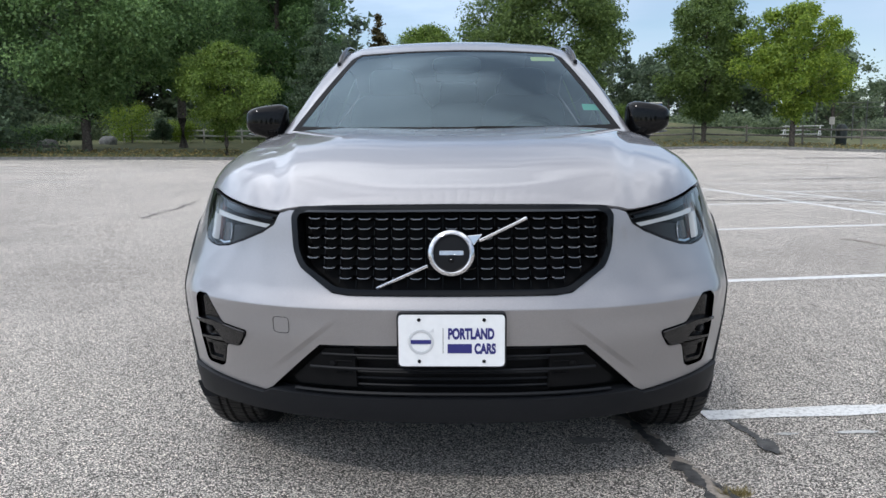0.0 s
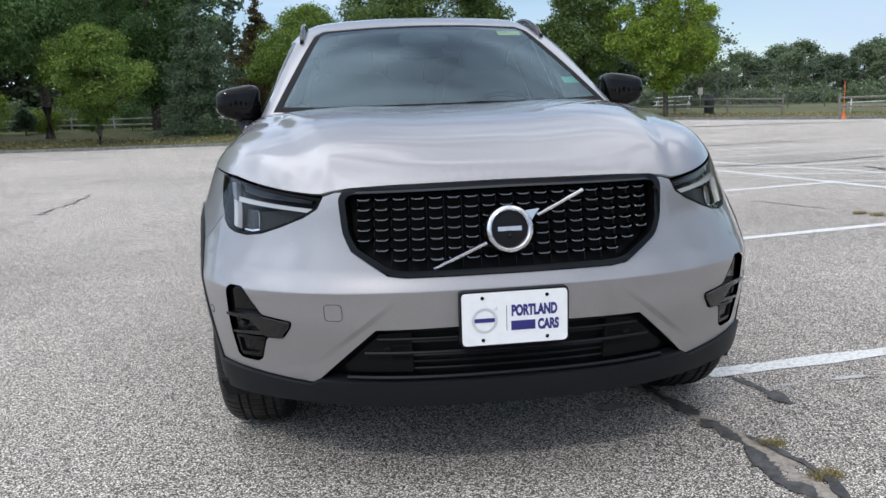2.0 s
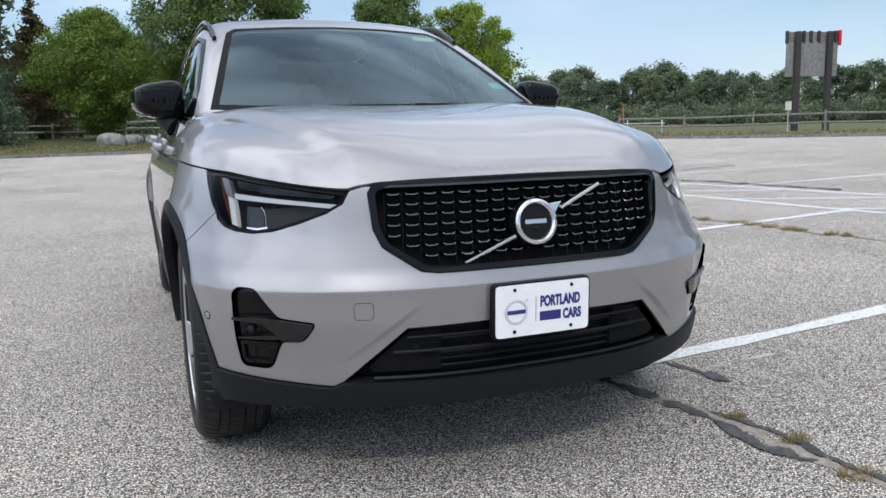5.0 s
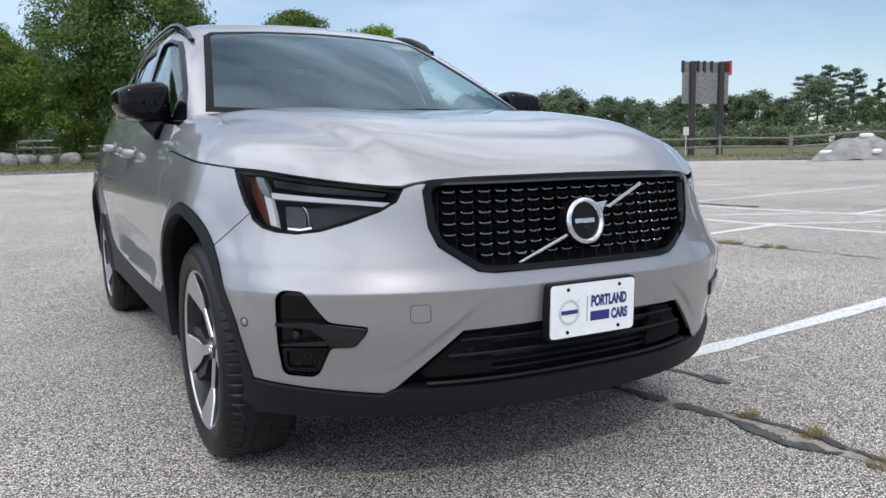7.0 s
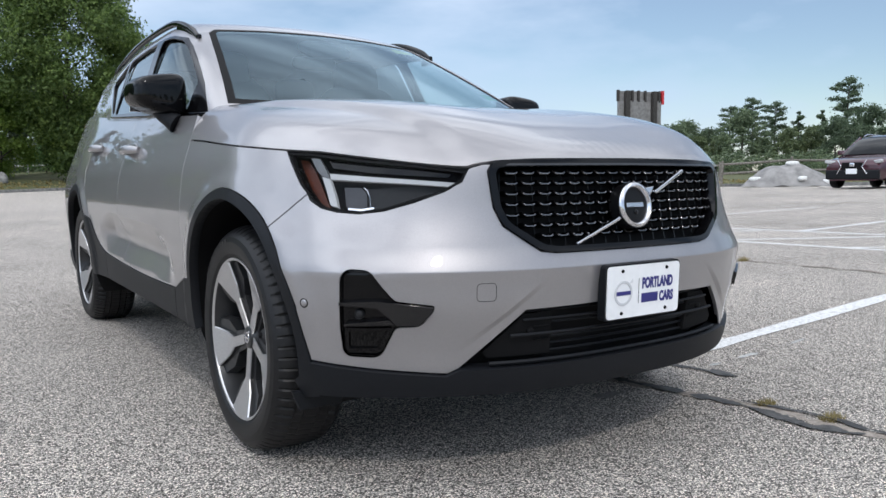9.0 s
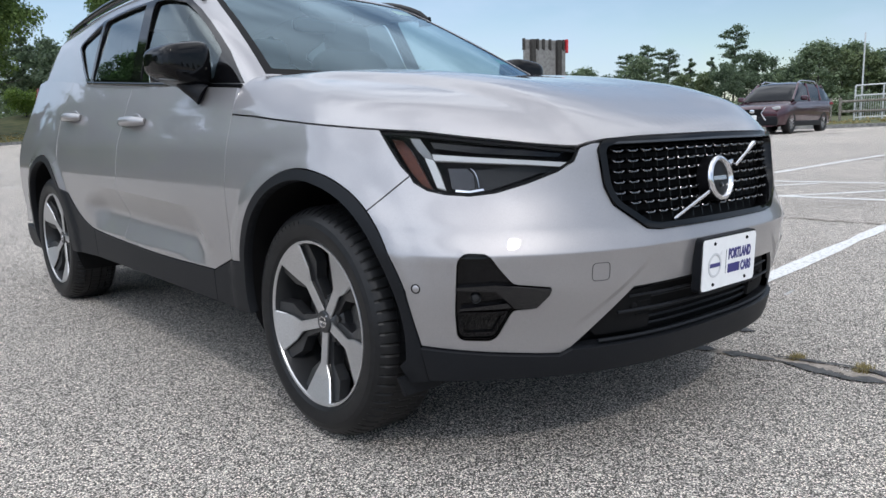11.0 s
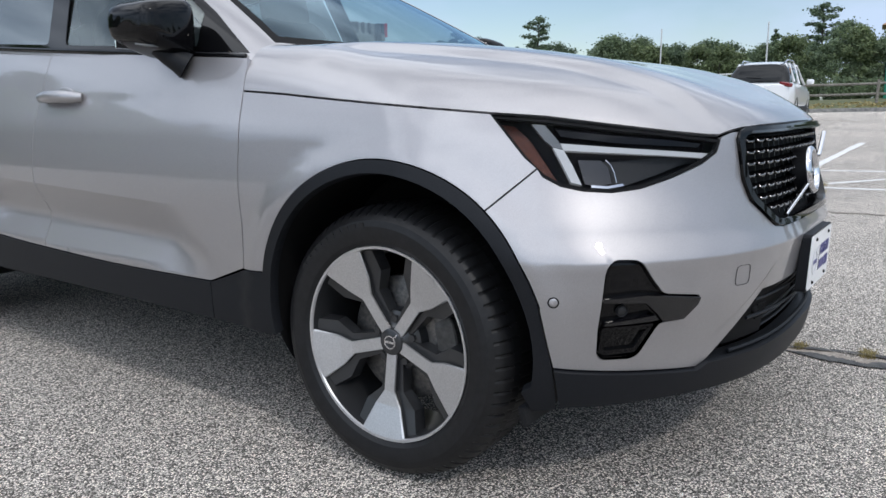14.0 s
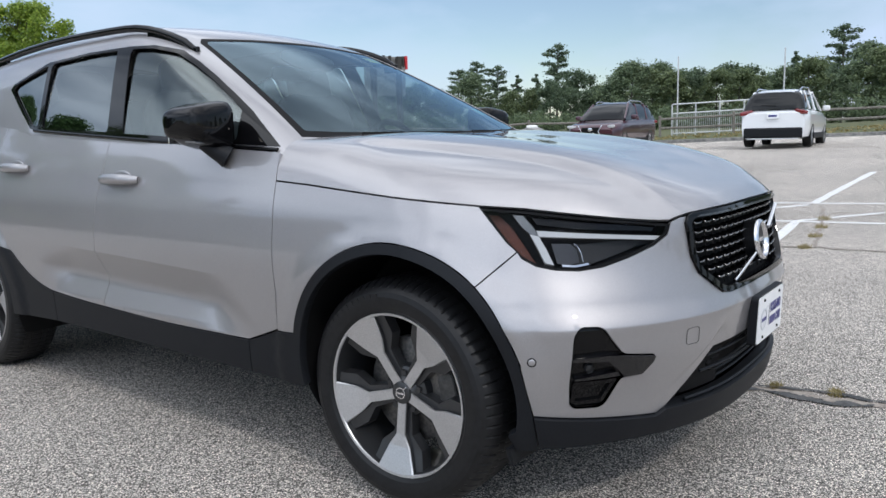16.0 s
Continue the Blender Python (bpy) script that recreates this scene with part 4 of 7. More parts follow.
for k in (1, -1):
    me = sheet("lamp_cover", skin, LAMP * (k, 1), LENS, step=0.02, ds=0.008, gap=0.0015, rim=0.0)
    part("lamp_cover", me, LENS, lamps[k], "clear lamp cover").visible_shadow = False
    o = part("lamp_seal", sheet("lamp_seal", skin, LAMP * (k, 1), DARK, holes=[shrink(LAMP, .006) * (k, 1)], step=0.02, ds=0.008, gap=0.0, rim=0.01, lift=-.001), DARK, lamps[k])

# fog pockets
FIN = material("bright black lacquer", (0.004, 0.004, 0.005), 0.10, 0.0, 0.0, 0.02, 0.6)
pockets = {}
for k in (1, -1):
    pockets[k] = new("fog_pocket")
    pockets[k].parent = car
    tagged(pockets[k], "gloss black side intake with fog lamp")
on_part("pocket_back", FOG, GLOSS, pockets, lift=-.012, rim=-.013, both=True, label="gloss black recess")
on_part("pocket_fin", [(.900, .524), (.80, .529), (.756, .524), (.655, .512), (.660, .497), (.693, .466), (.75, .466), (.768, .485), (.80, .512), (.90, .517)], FIN, pockets, lift=.008, rim=.022, both=True, label="gloss black fin")
low = rounded([(.893, .455), (.80, .455), (.762, .457), (.800, .390), (.884, .388), (.895, .398)], .008, 3)
on_part("pocket_lower_frame", low, GLOSS, pockets, lift=-.004, rim=.010, both=True, label="gloss black lower frame", holes=[shrink(low, .011)])
on_part("pocket_ledge", [(.892, .462), (.78, .466), (.757, .468), (.770, .480), (.89, .468)], FIN, pockets, lift=.004, rim=.018, both=True, label="gloss black ledge")
for k in (1, -1):
    m = on_skin(k * .850, .492, -.010)
    bm = lathe(bmesh.new(), [(.0001, .007), (.008, .0065), (.011, .004), (.0125, .008), (.0135, .0)], 24, m)
    part("fog_lamp", bm, SMOKE, pockets[k], "round smoked fog lamp", 50)

# lower intake: recess, slats and side blocks
intake = new("lower_intake")
intake.parent = car
tagged(intake, "black slatted lower air intake")
i_full = mirrored([(0, .500), (.400, .495), (.59, .343), (.36, .336), (0, .336)])
part("intake_back", sheet("intake_back", skin, i_full, DARK, step=0.04, ds=0.02, gap=0.0, rim=-0.05, lift=-.055), DARK, intake)
for z, s1, r, dl in ((.482, .385, .006, -.030), (.462, .40, .0035, -.012), (.444, .36, .004, -.034), (.424, .44, .0045, -.006), (.404, .36, .004, -.034), (.386, .36, .004, -.034), (.366, .36, .004, -.034), (.352, .50, .006, -.004)):
    pts = skin_line([(s, z) for s in np.linspace(-s1, s1, 33)], dl)
    part("intake_slat", tube(bmesh.new(), pts, r, 6), CLAD, intake)
for k in (1, -1):
    blk = [(.30, .478), (.392, .474), (.515, .378), (.50, .362), (.30, .362)]
    me = sheet("intake_block", skin, np.array(blk) * (k, 1), DARK, step=0.02, ds=0.01, gap=0.0, rim=.02, lift=-.022)
    part("intake_block", me, DARK, intake, "matt black intake side block")
    bm = lathe(bmesh.new(), [(.0001, .004), (.008, .004), (.010, .002), (.011, -.003)], 24, on_skin(k * .372, .428, -.018))
    part("park_sensor", bm, DARK, intake, "round black parking sensor", 50)
    for j in range(3):
        pts = skin_line([(k * s, .440 - .018 * j) for s in np.linspace(.31, .36, 4)], -.018)
        part("block_groove", tube(bmesh.new(), pts, .002, 6), DARK, intake)

# silver park sensors and the towing cover's round-cornered joint
for k in (1, -1):
    m = on_skin(k * 1.008, .516, .0)
    bm = lathe(bmesh.new(), [(.0001, .0016), (.0085, .0016), (.0095, .0006)], 28, m)
    part("park_sensor", bm, PAINT, car, "silver round parking sensor", 50)
    bm = lathe(bmesh.new(), [(.0095, .0006), (.0100, .0008), (.0122, .0008), (.0126, .0002)], 28, m)
    part("sensor_ring", bm, DARK, car, "dark joint round the sensor", 50)
sq = rounded([(-.0255, -.023), (.0255, -.023), (.0255, .023), (-.0255, .023)], .012, 5)
mt = on_skin(-.515, .546, .0006)
bm = tube(bmesh.new(), [mt @ Vector((x, y, 0)) for x, y in np.vstack([sq, sq[:1]])], .0008, 5, cap=False)
part("tow_cover_joint", bm, GREY_STRIP, car, "fine joint of the towing cover")

# plate with its black frame
WHITE = speckled("white plate enamel", (0.80, 0.81, 0.82), (0.84, 0.85, 0.86), 40, 0.35, coat=0.5)
INK = material("navy ink", (0.022, 0.022, 0.16), 0.4)
plate = new("dealer_plate")
plate.parent = car
tagged(plate, "white dealer plate in a black frame")
mp = pose(0.0, .053, .521, 90, 0, 0) @ pose(0, 0, 0, 2.0, 0, 0)
out = rounded([(-.149, -.077), (.149, -.077), (.149, .077), (-.149, .077)], .014, 5)
inn = rounded([(-.144, -.072), (.144, -.072), (.144, .072), (-.144, .072)], .012, 5)
part("plate_frame", prism(bmesh.new(), out, .026, mp @ Matrix.Translation((0, 0, -.026)), .003), CLAD, plate, "black plastic plate frame")
part("plate_face", prism(bmesh.new(), inn, .004, mp @ Matrix.Translation((0, 0, -.001)), .001), WHITE, plate, "white enamelled face")
for x in (-.088, .088):
    for y in (-.058, .058):
        bm = lathe(bmesh.new(), [(.0001, .007), (.0035, .0068), (.005, .004), (.0052, .002)], 16, mp @ Matrix.Translation((x, y, .0)))
        part("plate_screw", bm, DARK, plate, "", 50)


def lettering(name, text, size, m, mat, parent, wide=1.0):
    cu = bpy.data.curves.new(name, "FONT")
    cu.body, cu.size, cu.extrude, cu.offset = text, size, .0004, size * .052
    ob = bpy.data.objects.new(name, cu)
    scene.collection.objects.link(ob)
    bpy.context.view_layer.update()
    me = bpy.data.meshes.new_from_object(ob.evaluated_get(bpy.context.evaluated_depsgraph_get()))
    bpy.data.objects.remove(ob)
    me.transform(m @ Matrix.Diagonal((wide, 1, 1, 1)))
    me.materials.clear()
    me.materials.append(mat)
    return part(name, me, mat, parent)


mf = mp @ Matrix.Translation((0, 0, .0036))
lettering("plate_text", "PORTLAND", .040, mf @ Matrix.Translation((-.010, .006, 0)), INK, plate, .60)
bm = bmesh.new()
box(bm, (.066, .026, .0008), mf @ Matrix.Translation((.022, -.022, 0)))
part("plate_bar", bm, INK, plate, "navy word bar")
lettering("plate_text", "CARS", .038, mf @ Matrix.Translation((.062, -.035, 0)), INK, plate, .62)
bm = bmesh.new()
box(bm, (.0012, .070, .0006), mf @ Matrix.Translation((-.023, .0, 0)))
part("plate_rule", bm, DARK, plate, "thin dividing rule")
bm = lathe(bmesh.new(), [(.027, .0), (.028, .0012), (.034, .0012), (.035, .0)], 48, mf @ Matrix.Translation((-.083, -.003, 0)))
part("plate_emblem_ring", bm, material("printed grey", (0.55, 0.56, 0.58), 0.4), plate, "printed grey ring", 50)
bm = bmesh.new()
box(bm, (.060, .011, .001), mf @ Matrix.Translation((-.083, -.003, .0006)))
part("plate_emblem_bar", bm, INK, plate, "navy band over the ring")
bm = bmesh.new()
prism(bm, [(0, .0), (.012, .012), (.012, .0)], .0008, mf @ Matrix.Translation((-.060, .024, 0)))
part("plate_emblem_arrow", bm, material("printed pale grey", (0.66, 0.67, 0.69), 0.4), plate)


# ---- mirrors, handles, rails, wipers, cabin ----
def blob(bm, m, hx, hy, hz, e1=.55, e2=.6, nu=36, nv=20):
    """A rounded box: superellipsoid with half sizes hx, hy, hz."""
    def p(v, e):
        return math.copysign(abs(v) ** e, v)
    rows = []
    for j in range(1, nv):
        v = -math.pi / 2 + math.pi * j / nv
        rows.append([bm.verts.new(m @ Vector((hx * p(math.cos(v), e1) * p(math.cos(u), e2), hy * p(math.cos(v), e1) * p(math.sin(u), e2), hz * p(math.sin(v), e1))))
                     for u in (2 * math.pi * i / nu for i in range(nu))])
    lo, hi = bm.verts.new(m @ Vector((0, 0, -hz))), bm.verts.new(m @ Vector((0, 0, hz)))
    for a, b in zip(rows, rows[1:]):
        for i in range(nu):
            bm.faces.new((a[i], a[(i + 1) % nu], b[(i + 1) % nu], b[i]))
    for i in range(nu):
        bm.faces.new((lo, rows[0][(i + 1) % nu], rows[0][i]))
        bm.faces.new((hi, rows[-1][i], rows[-1][(i + 1) % nu]))
    return bm


SEAT = speckled("charcoal upholstery", (0.018, 0.018, 0.02), (0.03, 0.03, 0.032), 120, 0.8, bump_s=0.2, dist=0.001)
PALE = speckled("pale headliner cloth", (0.36, 0.36, 0.35), (0.42, 0.42, 0.41), 200, 0.9)
MIRROR_GLASS = material("mirror glass", (0.8, 0.82, 0.83), 0.02, 1.0)
for sg in (-1, 1):
    mir = new("door_mirror")
    mir.parent = DOORS[sg][0]
    tagged(mir, "gloss black door mirror")
    bm = blob(bmesh.new(), pose(sg * .890, 1.700, 1.152, 0, 0, sg * -8), .100, .096, .084, .42, .50)
    for v in bm.verts:
        # slimmer towards the outer end, cut flat behind
        u = (abs(v.co.x) - .80) / .2
        v.co.z = 1.140 + (v.co.z - 1.140) * (1.06 - .34 * max(0, u) ** 1.5)
        if v.co.z < 1.14:
            v.co.z += .030 * max(0, u) ** 1.4
        v.co.y = min(v.co.y, 1.760)
    part("mirror_cap", bm, GLOSS, mir, "gloss black mirror cap", 45)
    bm = bmesh.new()
    box(bm, (.140, .004, .100), pose(sg * .905, 1.762, 1.145, 0, 0, sg * -6), .001, 1)
    part("mirror_pane", bm, MIRROR_GLASS, mir)
    bm = bmesh.new()
    tube(bm, [(sg * .835, 1.625, 1.046), (sg * .852, 1.640, 1.060), (sg * .868, 1.660, 1.076), (sg * .88, 1.68, 1.10)], [.036, .030, .027, .030], 12, 1.1)
    part("mirror_arm", bm, CLAD, mir, "black mirror foot", 50)
    bm = bmesh.new()
    tube(bm, [(sg * .90, 1.622, 1.098), (sg * .945, 1.634, 1.098), (sg * .975, 1.66, 1.102)], [.003, .004, .003], 8)
    part("turn_signal", bm, GUIDE, mir, "slim clear turn signal", 50)
    # door handles, each in its shallow cup
    for dr, y, z in ((0, 2.245, .968), (1, 3.12, 1.005)):
        X = flank(np.array(y), np.array(z))
        b = new("door_handle")
        b.parent = DOORS[sg][dr]
        tagged(b, "body-coloured pull handle")
        pts = [(sg * (X + d), y + u, z - .004 * abs(u) / .1) for u, d in ((-.112, .006), (-.088, .026), (-.036, .037), (.048, .038), (.100, .028), (.122, .008))]
        part("grip", tube(bmesh.new(), pts, [.012, .016, .018, .018, .0165, .012], 12, 1.15), PAINT, b, "", 60)
        m = pose(sg * (X - .003), y + .005, z - .012, 0, 0, 0)
        cup = blob(bmesh.new(), m, .006, .068, .042, .9, .9, 24, 12)
        part("cup", cup, PAINT, b, "", 60)
        rim = [(sg * (X + .0015), y + .005 + .066 * math.cos(a), z - .014 + .040 * math.sin(a)) for a in np.linspace(math.pi * 1.02, math.pi * 1.98, 18)]
        part("cup_rim", tube(bmesh.new(), rim, .0022, 6), PAINT, b, "", 60)
        # dark bar stands in for the shade between grip and door
        part("grip_shade", tube(bmesh.new(), [(sg * (X + .002), y + u, z - .010) for u in (-.070, 0, .070)], [.004, .008, .004], 8), DARK, b, "dark bar painting in the shade behind the grip", 60)
    # dark joint strip along the window foot
    pts = [side_point(y, belt(y) + .004)[0] * (-sg, 1, 1) - np.array((0, 0, 0)) for y in np.linspace(1.43, 3.05, 30)]
    pts = [(p[0] + sg * .003, p[1], p[2]) for p in pts]
    part("belt_strip", tube(bmesh.new(), pts, .0065, 8, 1.2), GLOSS, car, "gloss black strip under the windows", 60)
    # roof rails
    rail = new("roof_rail")
    rail.parent = car
    tagged(rail, "gloss black raised roof rail")
    pts = []
    for k, y in enumerate(np.linspace(2.06, 3.98, 25)):
        x = .605 - .02 * smooth(3.0, 4.0, y)
        z = solve_ray(house, np.array([(x, y, 1.2)]), np.array([(0, 0, 1.0)]), 0, .6)[0][2]
        pts.append((sg * (x - .0), y, z + .034 * math.sin(math.pi * min(1, max(0, k / 24))) ** .35 - .004))
    part("rail_bar", tube(bmesh.new(), pts, [.010] + [.0135] * 23 + [.010], 10, 1.2), GLOSS, rail, "", 60)
    for a, b in ((0, 4), (20, 24)):
        bm = bmesh.new()
        for p, q in zip(pts[a:b], pts[a + 1:b + 1]):
            box(bm, (.020, abs(q[1] - p[1]) + .004, .045), pose((p[0] + q[0]) / 2, (p[1] + q[1]) / 2, (p[2] + q[2]) / 2 - .022), .004, 1)
        part("rail_foot", bm, GLOSS, rail)

# wipers resting on the windscreen's foot
for x0, x1 in ((-.50, .02), (.08, .60)):
    pts = [front_point(x, 1.106 + .010 * abs(x - x1))[0] + np.array((0, -.005, .002)) for x in np.linspace(x0, x1, 14)]
    w = new("wiper")
    w.parent = car
    tagged(w, "black windscreen wiper")
    part("blade", tube(bmesh.new(), pts, .0065, 6, 1.3), DARK, w)
    c = pts[4]
    part("arm", tube(bmesh.new(), [c + np.array((0, -.004, .003)), pts[10] + np.array((0, -.016, -.008)), pts[13] + np.array((.02, -.03, -.03))], .005, 6), DARK, w)
# stickers and the camera housing behind the screen
YEL = material("yellow sticker", (0.40, 0.44, 0.10), 0.6)
GRN = material("green sticker", (0.05, 0.32, 0.19), 0.6)
for x, z, w, h, mt in ((.44, 1.483, .125, .026, YEL), (.615, 1.215, .095, .030, GRN)):
    c = [front_point(x + dx, z + dz_)[0] + np.array((0, .008, -.006)) for dx, dz_ in ((-w / 2, -h / 2), (w / 2, -h / 2), (w / 2, h / 2), (-w / 2, h / 2))]
    part("sticker", mesh_of("sticker", c, [(0, 1, 2, 3)], mt, False), mt, car, "small coloured window sticker")
p0 = front_point(0.0, 1.487)[0]
bm = blob(bmesh.new(), Matrix.Translation(Vector(p0) + Vector((0, .060, -.035))) @ pose(0, 0, 0, 24, 0, 0), .125, .085, .030, .6, .6)
part("camera_housing", bm, SEAT, car, "grey camera housing behind the windscreen", 50)
bm = blob(bmesh.new(), Matrix.Translation(Vector(p0) + Vector((0, .17, -.085))), .115, .022, .034, .5, .5)
part("inner_mirror", bm, DARK, car, "dark inner mirror", 50)

cabin = new("cabin")
cabin.parent = car
tagged(cabin, "charcoal cabin with front and rear seats")


def seat(x, y, wide=.50):
    s = blob(bmesh.new(), pose(x, y + .02, .70, 0, 0, 0), wide / 2, .27, .11, .4, .4)
    blob(s, pose(x, y + .33, 1.00, -16, 0, 0), wide / 2 - .01, .075, .34, .45, .5)
    blob(s, pose(x, y + .42, 1.375, -12, 0, 0), .13, .05, .095, .5, .55)
    for dx in (-.05, .05):
        cyl(s, .007, .007, .12, pose(x + dx, y + .40, 1.24, -12, 0, 0), 8)
    return s


for x in (-.37, .37):
    part("front_seat", seat(x, 2.05), SEAT, cabin, "", 60)
for x in (-.38, 0, .38):
    part("rear_seat", seat(x, 2.92, .46), SEAT, cabin, "", 60)
bm = blob(bmesh.new(), pose(0, 1.56, .985), .74, .22, .095, .35, .4)
box(bm, (.22, .02, .15), pose(0, 1.70, .97, -12, 0, 0), .006, 2)
part("dashboard", bm, SEAT, cabin, "black dashboard", 50)
bm = bmesh.new()
mw = pose(.37, 1.86, 1.00, 68, 0, 0)
ring = [mw @ Vector((.185 * math.cos(a), .185 * math.sin(a), 0)) for a in (2 * math.pi * k / 40 for k in range(41))]
tube(bm, ring, .016, 8, cap=False)
blob(bm, mw, .075, .06, .03)
for a in (180, 0, 270):
    tube(bm, [mw @ Vector((.06 * math.cos(radians(a)), .06 * math.sin(radians(a)), 0)), mw @ Vector((.18 * math.cos(radians(a)), .18 * math.sin(radians(a)), 0))], .014, 8)
part("steering_wheel", bm, DARK, cabin, "black steering wheel", 50)
bm = bmesh.new()
box(bm, (1.5, 2.6, .04), pose(0, 2.7, .50))
part("cabin_floor", bm, SEAT, cabin)
for sg in (-1, 1):
    bm = bmesh.new()
    box(bm, (.03, 2.4, .58), pose(sg * .775, 2.65, .78), .01)
    part("door_card", bm, SEAT, cabin)
bm = sheet("headliner", dome, to_dome(np.array([(x, y, 1.55) for x, y in ((-.50, 2.16), (.50, 2.16), (.50, 3.85), (-.50, 3.85))])), PALE, step=.05, ds=.04, gap=0, rim=0, lift=-.03)
part("headliner", bm, PALE, cabin, "pale grey headliner")

# tail
def rear_face(q):
    q = np.asarray(q, float)
    return np.stack([q[:, 0], tail(np.abs(q[:, 0]), q[:, 1]) - .0 - .25 * np.maximum(np.abs(q[:, 0]) - .70, 0), q[:, 1]], 1)


part("tailgate", sheet("tailgate", rear_face, [(-.66, .62), (.66, .62), (.70, 1.0), (.70, 1.22), (-.70, 1.22), (-.70, 1.0)], PAINT, flip=True), PAINT, car)
part("rear_bumper", sheet("rear_bumper", rear_face, [(-.80, .24), (.80, .24), (.82, .62), (-.82, .62)], CLAD, flip=True), CLAD, car)
RED = material("red lamp glass", (0.16, 0.008, 0.01), 0.1, 0.0, 1.0)
for sg in (-1, 1):
    o = np.array([(.70, .64), (.80, .64), (.80, .95), (.74, 1.20), (.71, 1.20), (.71, 1.0)]) * (sg, 1)
    part("tail_lamp", sheet("tail_lamp", rear_face, o, RED, flip=True), RED, car, "tall red tail lamp")


# ---- the lot and its surroundings ----
def sp(v):
    return np.logaddexp(0, v / .6) * .6


def rise(x, y):
    """Height of the ground: level under the car, then climbing gently to a low crown."""
    x, y = np.asarray(x, float), np.asarray(y, float)
    d = sp(y - 3.9) + sp(x - 1.5)
    h = .22 * (1 - np.exp(-d / 6.5)) + .018 * np.minimum(sp(x - 6), 40) * np.exp(-np.clip(y, 0, None) ** 2 / 256)
    h = h + .45 * smooth(20, 46, y) * np.exp(-((x - 15) / 9.0) ** 2)
    return h + .20 * smooth(-5, -25, x) * smooth(4, 30, y)


def polar(az, dist):
    """Place that far from the car's front, az degrees from straight ahead towards +x."""
    x, y = dist * math.sin(radians(az)) - .5, dist * math.cos(radians(az)) - 1.5
    return x, y, float(rise(x, y))


def fast_mesh(name, verts, quads, mat, smooth_it=False):
    """Many quads (or triangles) from arrays."""
    me = bpy.data.meshes.new(name)
    n, k = quads.shape
    me.vertices.add(len(verts))
    me.vertices.foreach_set("co", np.asarray(verts, np.float32).ravel())
    me.loops.add(n * k)
    me.loops.foreach_set("vertex_index", quads.astype(np.int32).ravel())
    me.polygons.add(n)
    me.polygons.foreach_set("loop_start", np.arange(0, n * k, k, dtype=np.int32))
    me.materials.append(mat)
    me.update(calc_edges=True)
    me.polygons.foreach_set("use_smooth", [smooth_it] * n)
    return me


# asphalt: pale worn stone chips in dark binder
ASPHALT = material("worn asphalt", (0.3, 0.3, 0.3), 0.95, spec=0.05)
tc = node(ASPHALT, "ShaderNodeTexCoord")
vor = node(ASPHALT, "ShaderNodeTexVoronoi", Scale=222.0, Randomness=1.0)
link(ASPHALT, tc.outputs["Object"], vor.inputs["Vector"])
sep = node(ASPHALT, "ShaderNodeSeparateColor")
link(ASPHALT, vor.outputs["Color"], sep.inputs["Color"])
chips = ramp(ASPHALT, sep.outputs["Red"], ((0.0, (0.035, 0.035, 0.036)), (0.26, (0.12, 0.118, 0.114)), (0.52, (0.40, 0.39, 0.375)), (0.78, (0.78, 0.765, 0.735)), (1.0, (1.0, 0.985, 0.95))))
gap_dark = ramp(ASPHALT, vor.outputs["Distance"], ((0.25, (1.15, 1.15, 1.15)), (0.55, (0.85, 0.85, 0.85)), (0.74, (0.04, 0.04, 0.04))))
chips = mix_rgb(ASPHALT, 1.0, chips, gap_dark, "MULTIPLY")
fine = noise_tex(ASPHALT, 420, 3, 0.7)
chips = mix_rgb(ASPHALT, 0.16, chips, ramp(ASPHALT, fine, ((0.38, (0.09, 0.089, 0.087)), (0.62, (0.56, 0.55, 0.53)))))
broad = noise_tex(ASPHALT, 0.35, 6, 0.6)
tone = ramp(ASPHALT, broad, ((0.28, (1.18, 1.10, 1.03)), (0.52, (1.48, 1.385, 1.295)), (0.74, (1.74, 1.62, 1.50))))
col = mix_rgb(ASPHALT, 1.0, chips, tone, "MULTIPLY")
mid = noise_tex(ASPHALT, 2.6, 5, 0.65)
col = mix_rgb(ASPHALT, ramp(ASPHALT, mid, ((0.58, (0, 0, 0)), (0.80, (0.30, 0.30, 0.30)))), col, (0.16, 0.145, 0.13))
link(ASPHALT, col, bsdf(ASPHALT).inputs["Base Color"])
hgt = node(ASPHALT, "ShaderNodeMath")
hgt.operation = "SUBTRACT"
link(ASPHALT, fine, hgt.inputs[0])
link(ASPHALT, vor.outputs["Distance"], hgt.inputs[1])
bump(ASPHALT, hgt.outputs["Value"], 0.9, 0.006)

LINE = material("worn white line paint", (0.75, 0.75, 0.73), 0.7)
lf = noise_tex(LINE, 55, 5, 0.7)
link(LINE, ramp(LINE, lf, ((0.36, (0.36, 0.355, 0.34)), (0.48, (0.66, 0.655, 0.64)), (0.75, (0.80, 0.80, 0.78)))), bsdf(LINE).inputs["Base Color"])
bump(LINE, lf, 0.5, 0.004)
FAINT = speckled("faded line paint", (0.32, 0.315, 0.30), (0.56, 0.555, 0.54), 60, 0.8, bump_s=0.4, dist=0.004)
TAR = speckled("crack sealer", (0.028, 0.027, 0.027), (0.085, 0.082, 0.078), 30, 0.7, bump_s=0.6, dist=0.006)
GRIT = speckled("sandy crack filling", (0.20, 0.172, 0.148), (0.36, 0.315, 0.27), 70, 0.9, bump_s=0.6, dist=0.006)


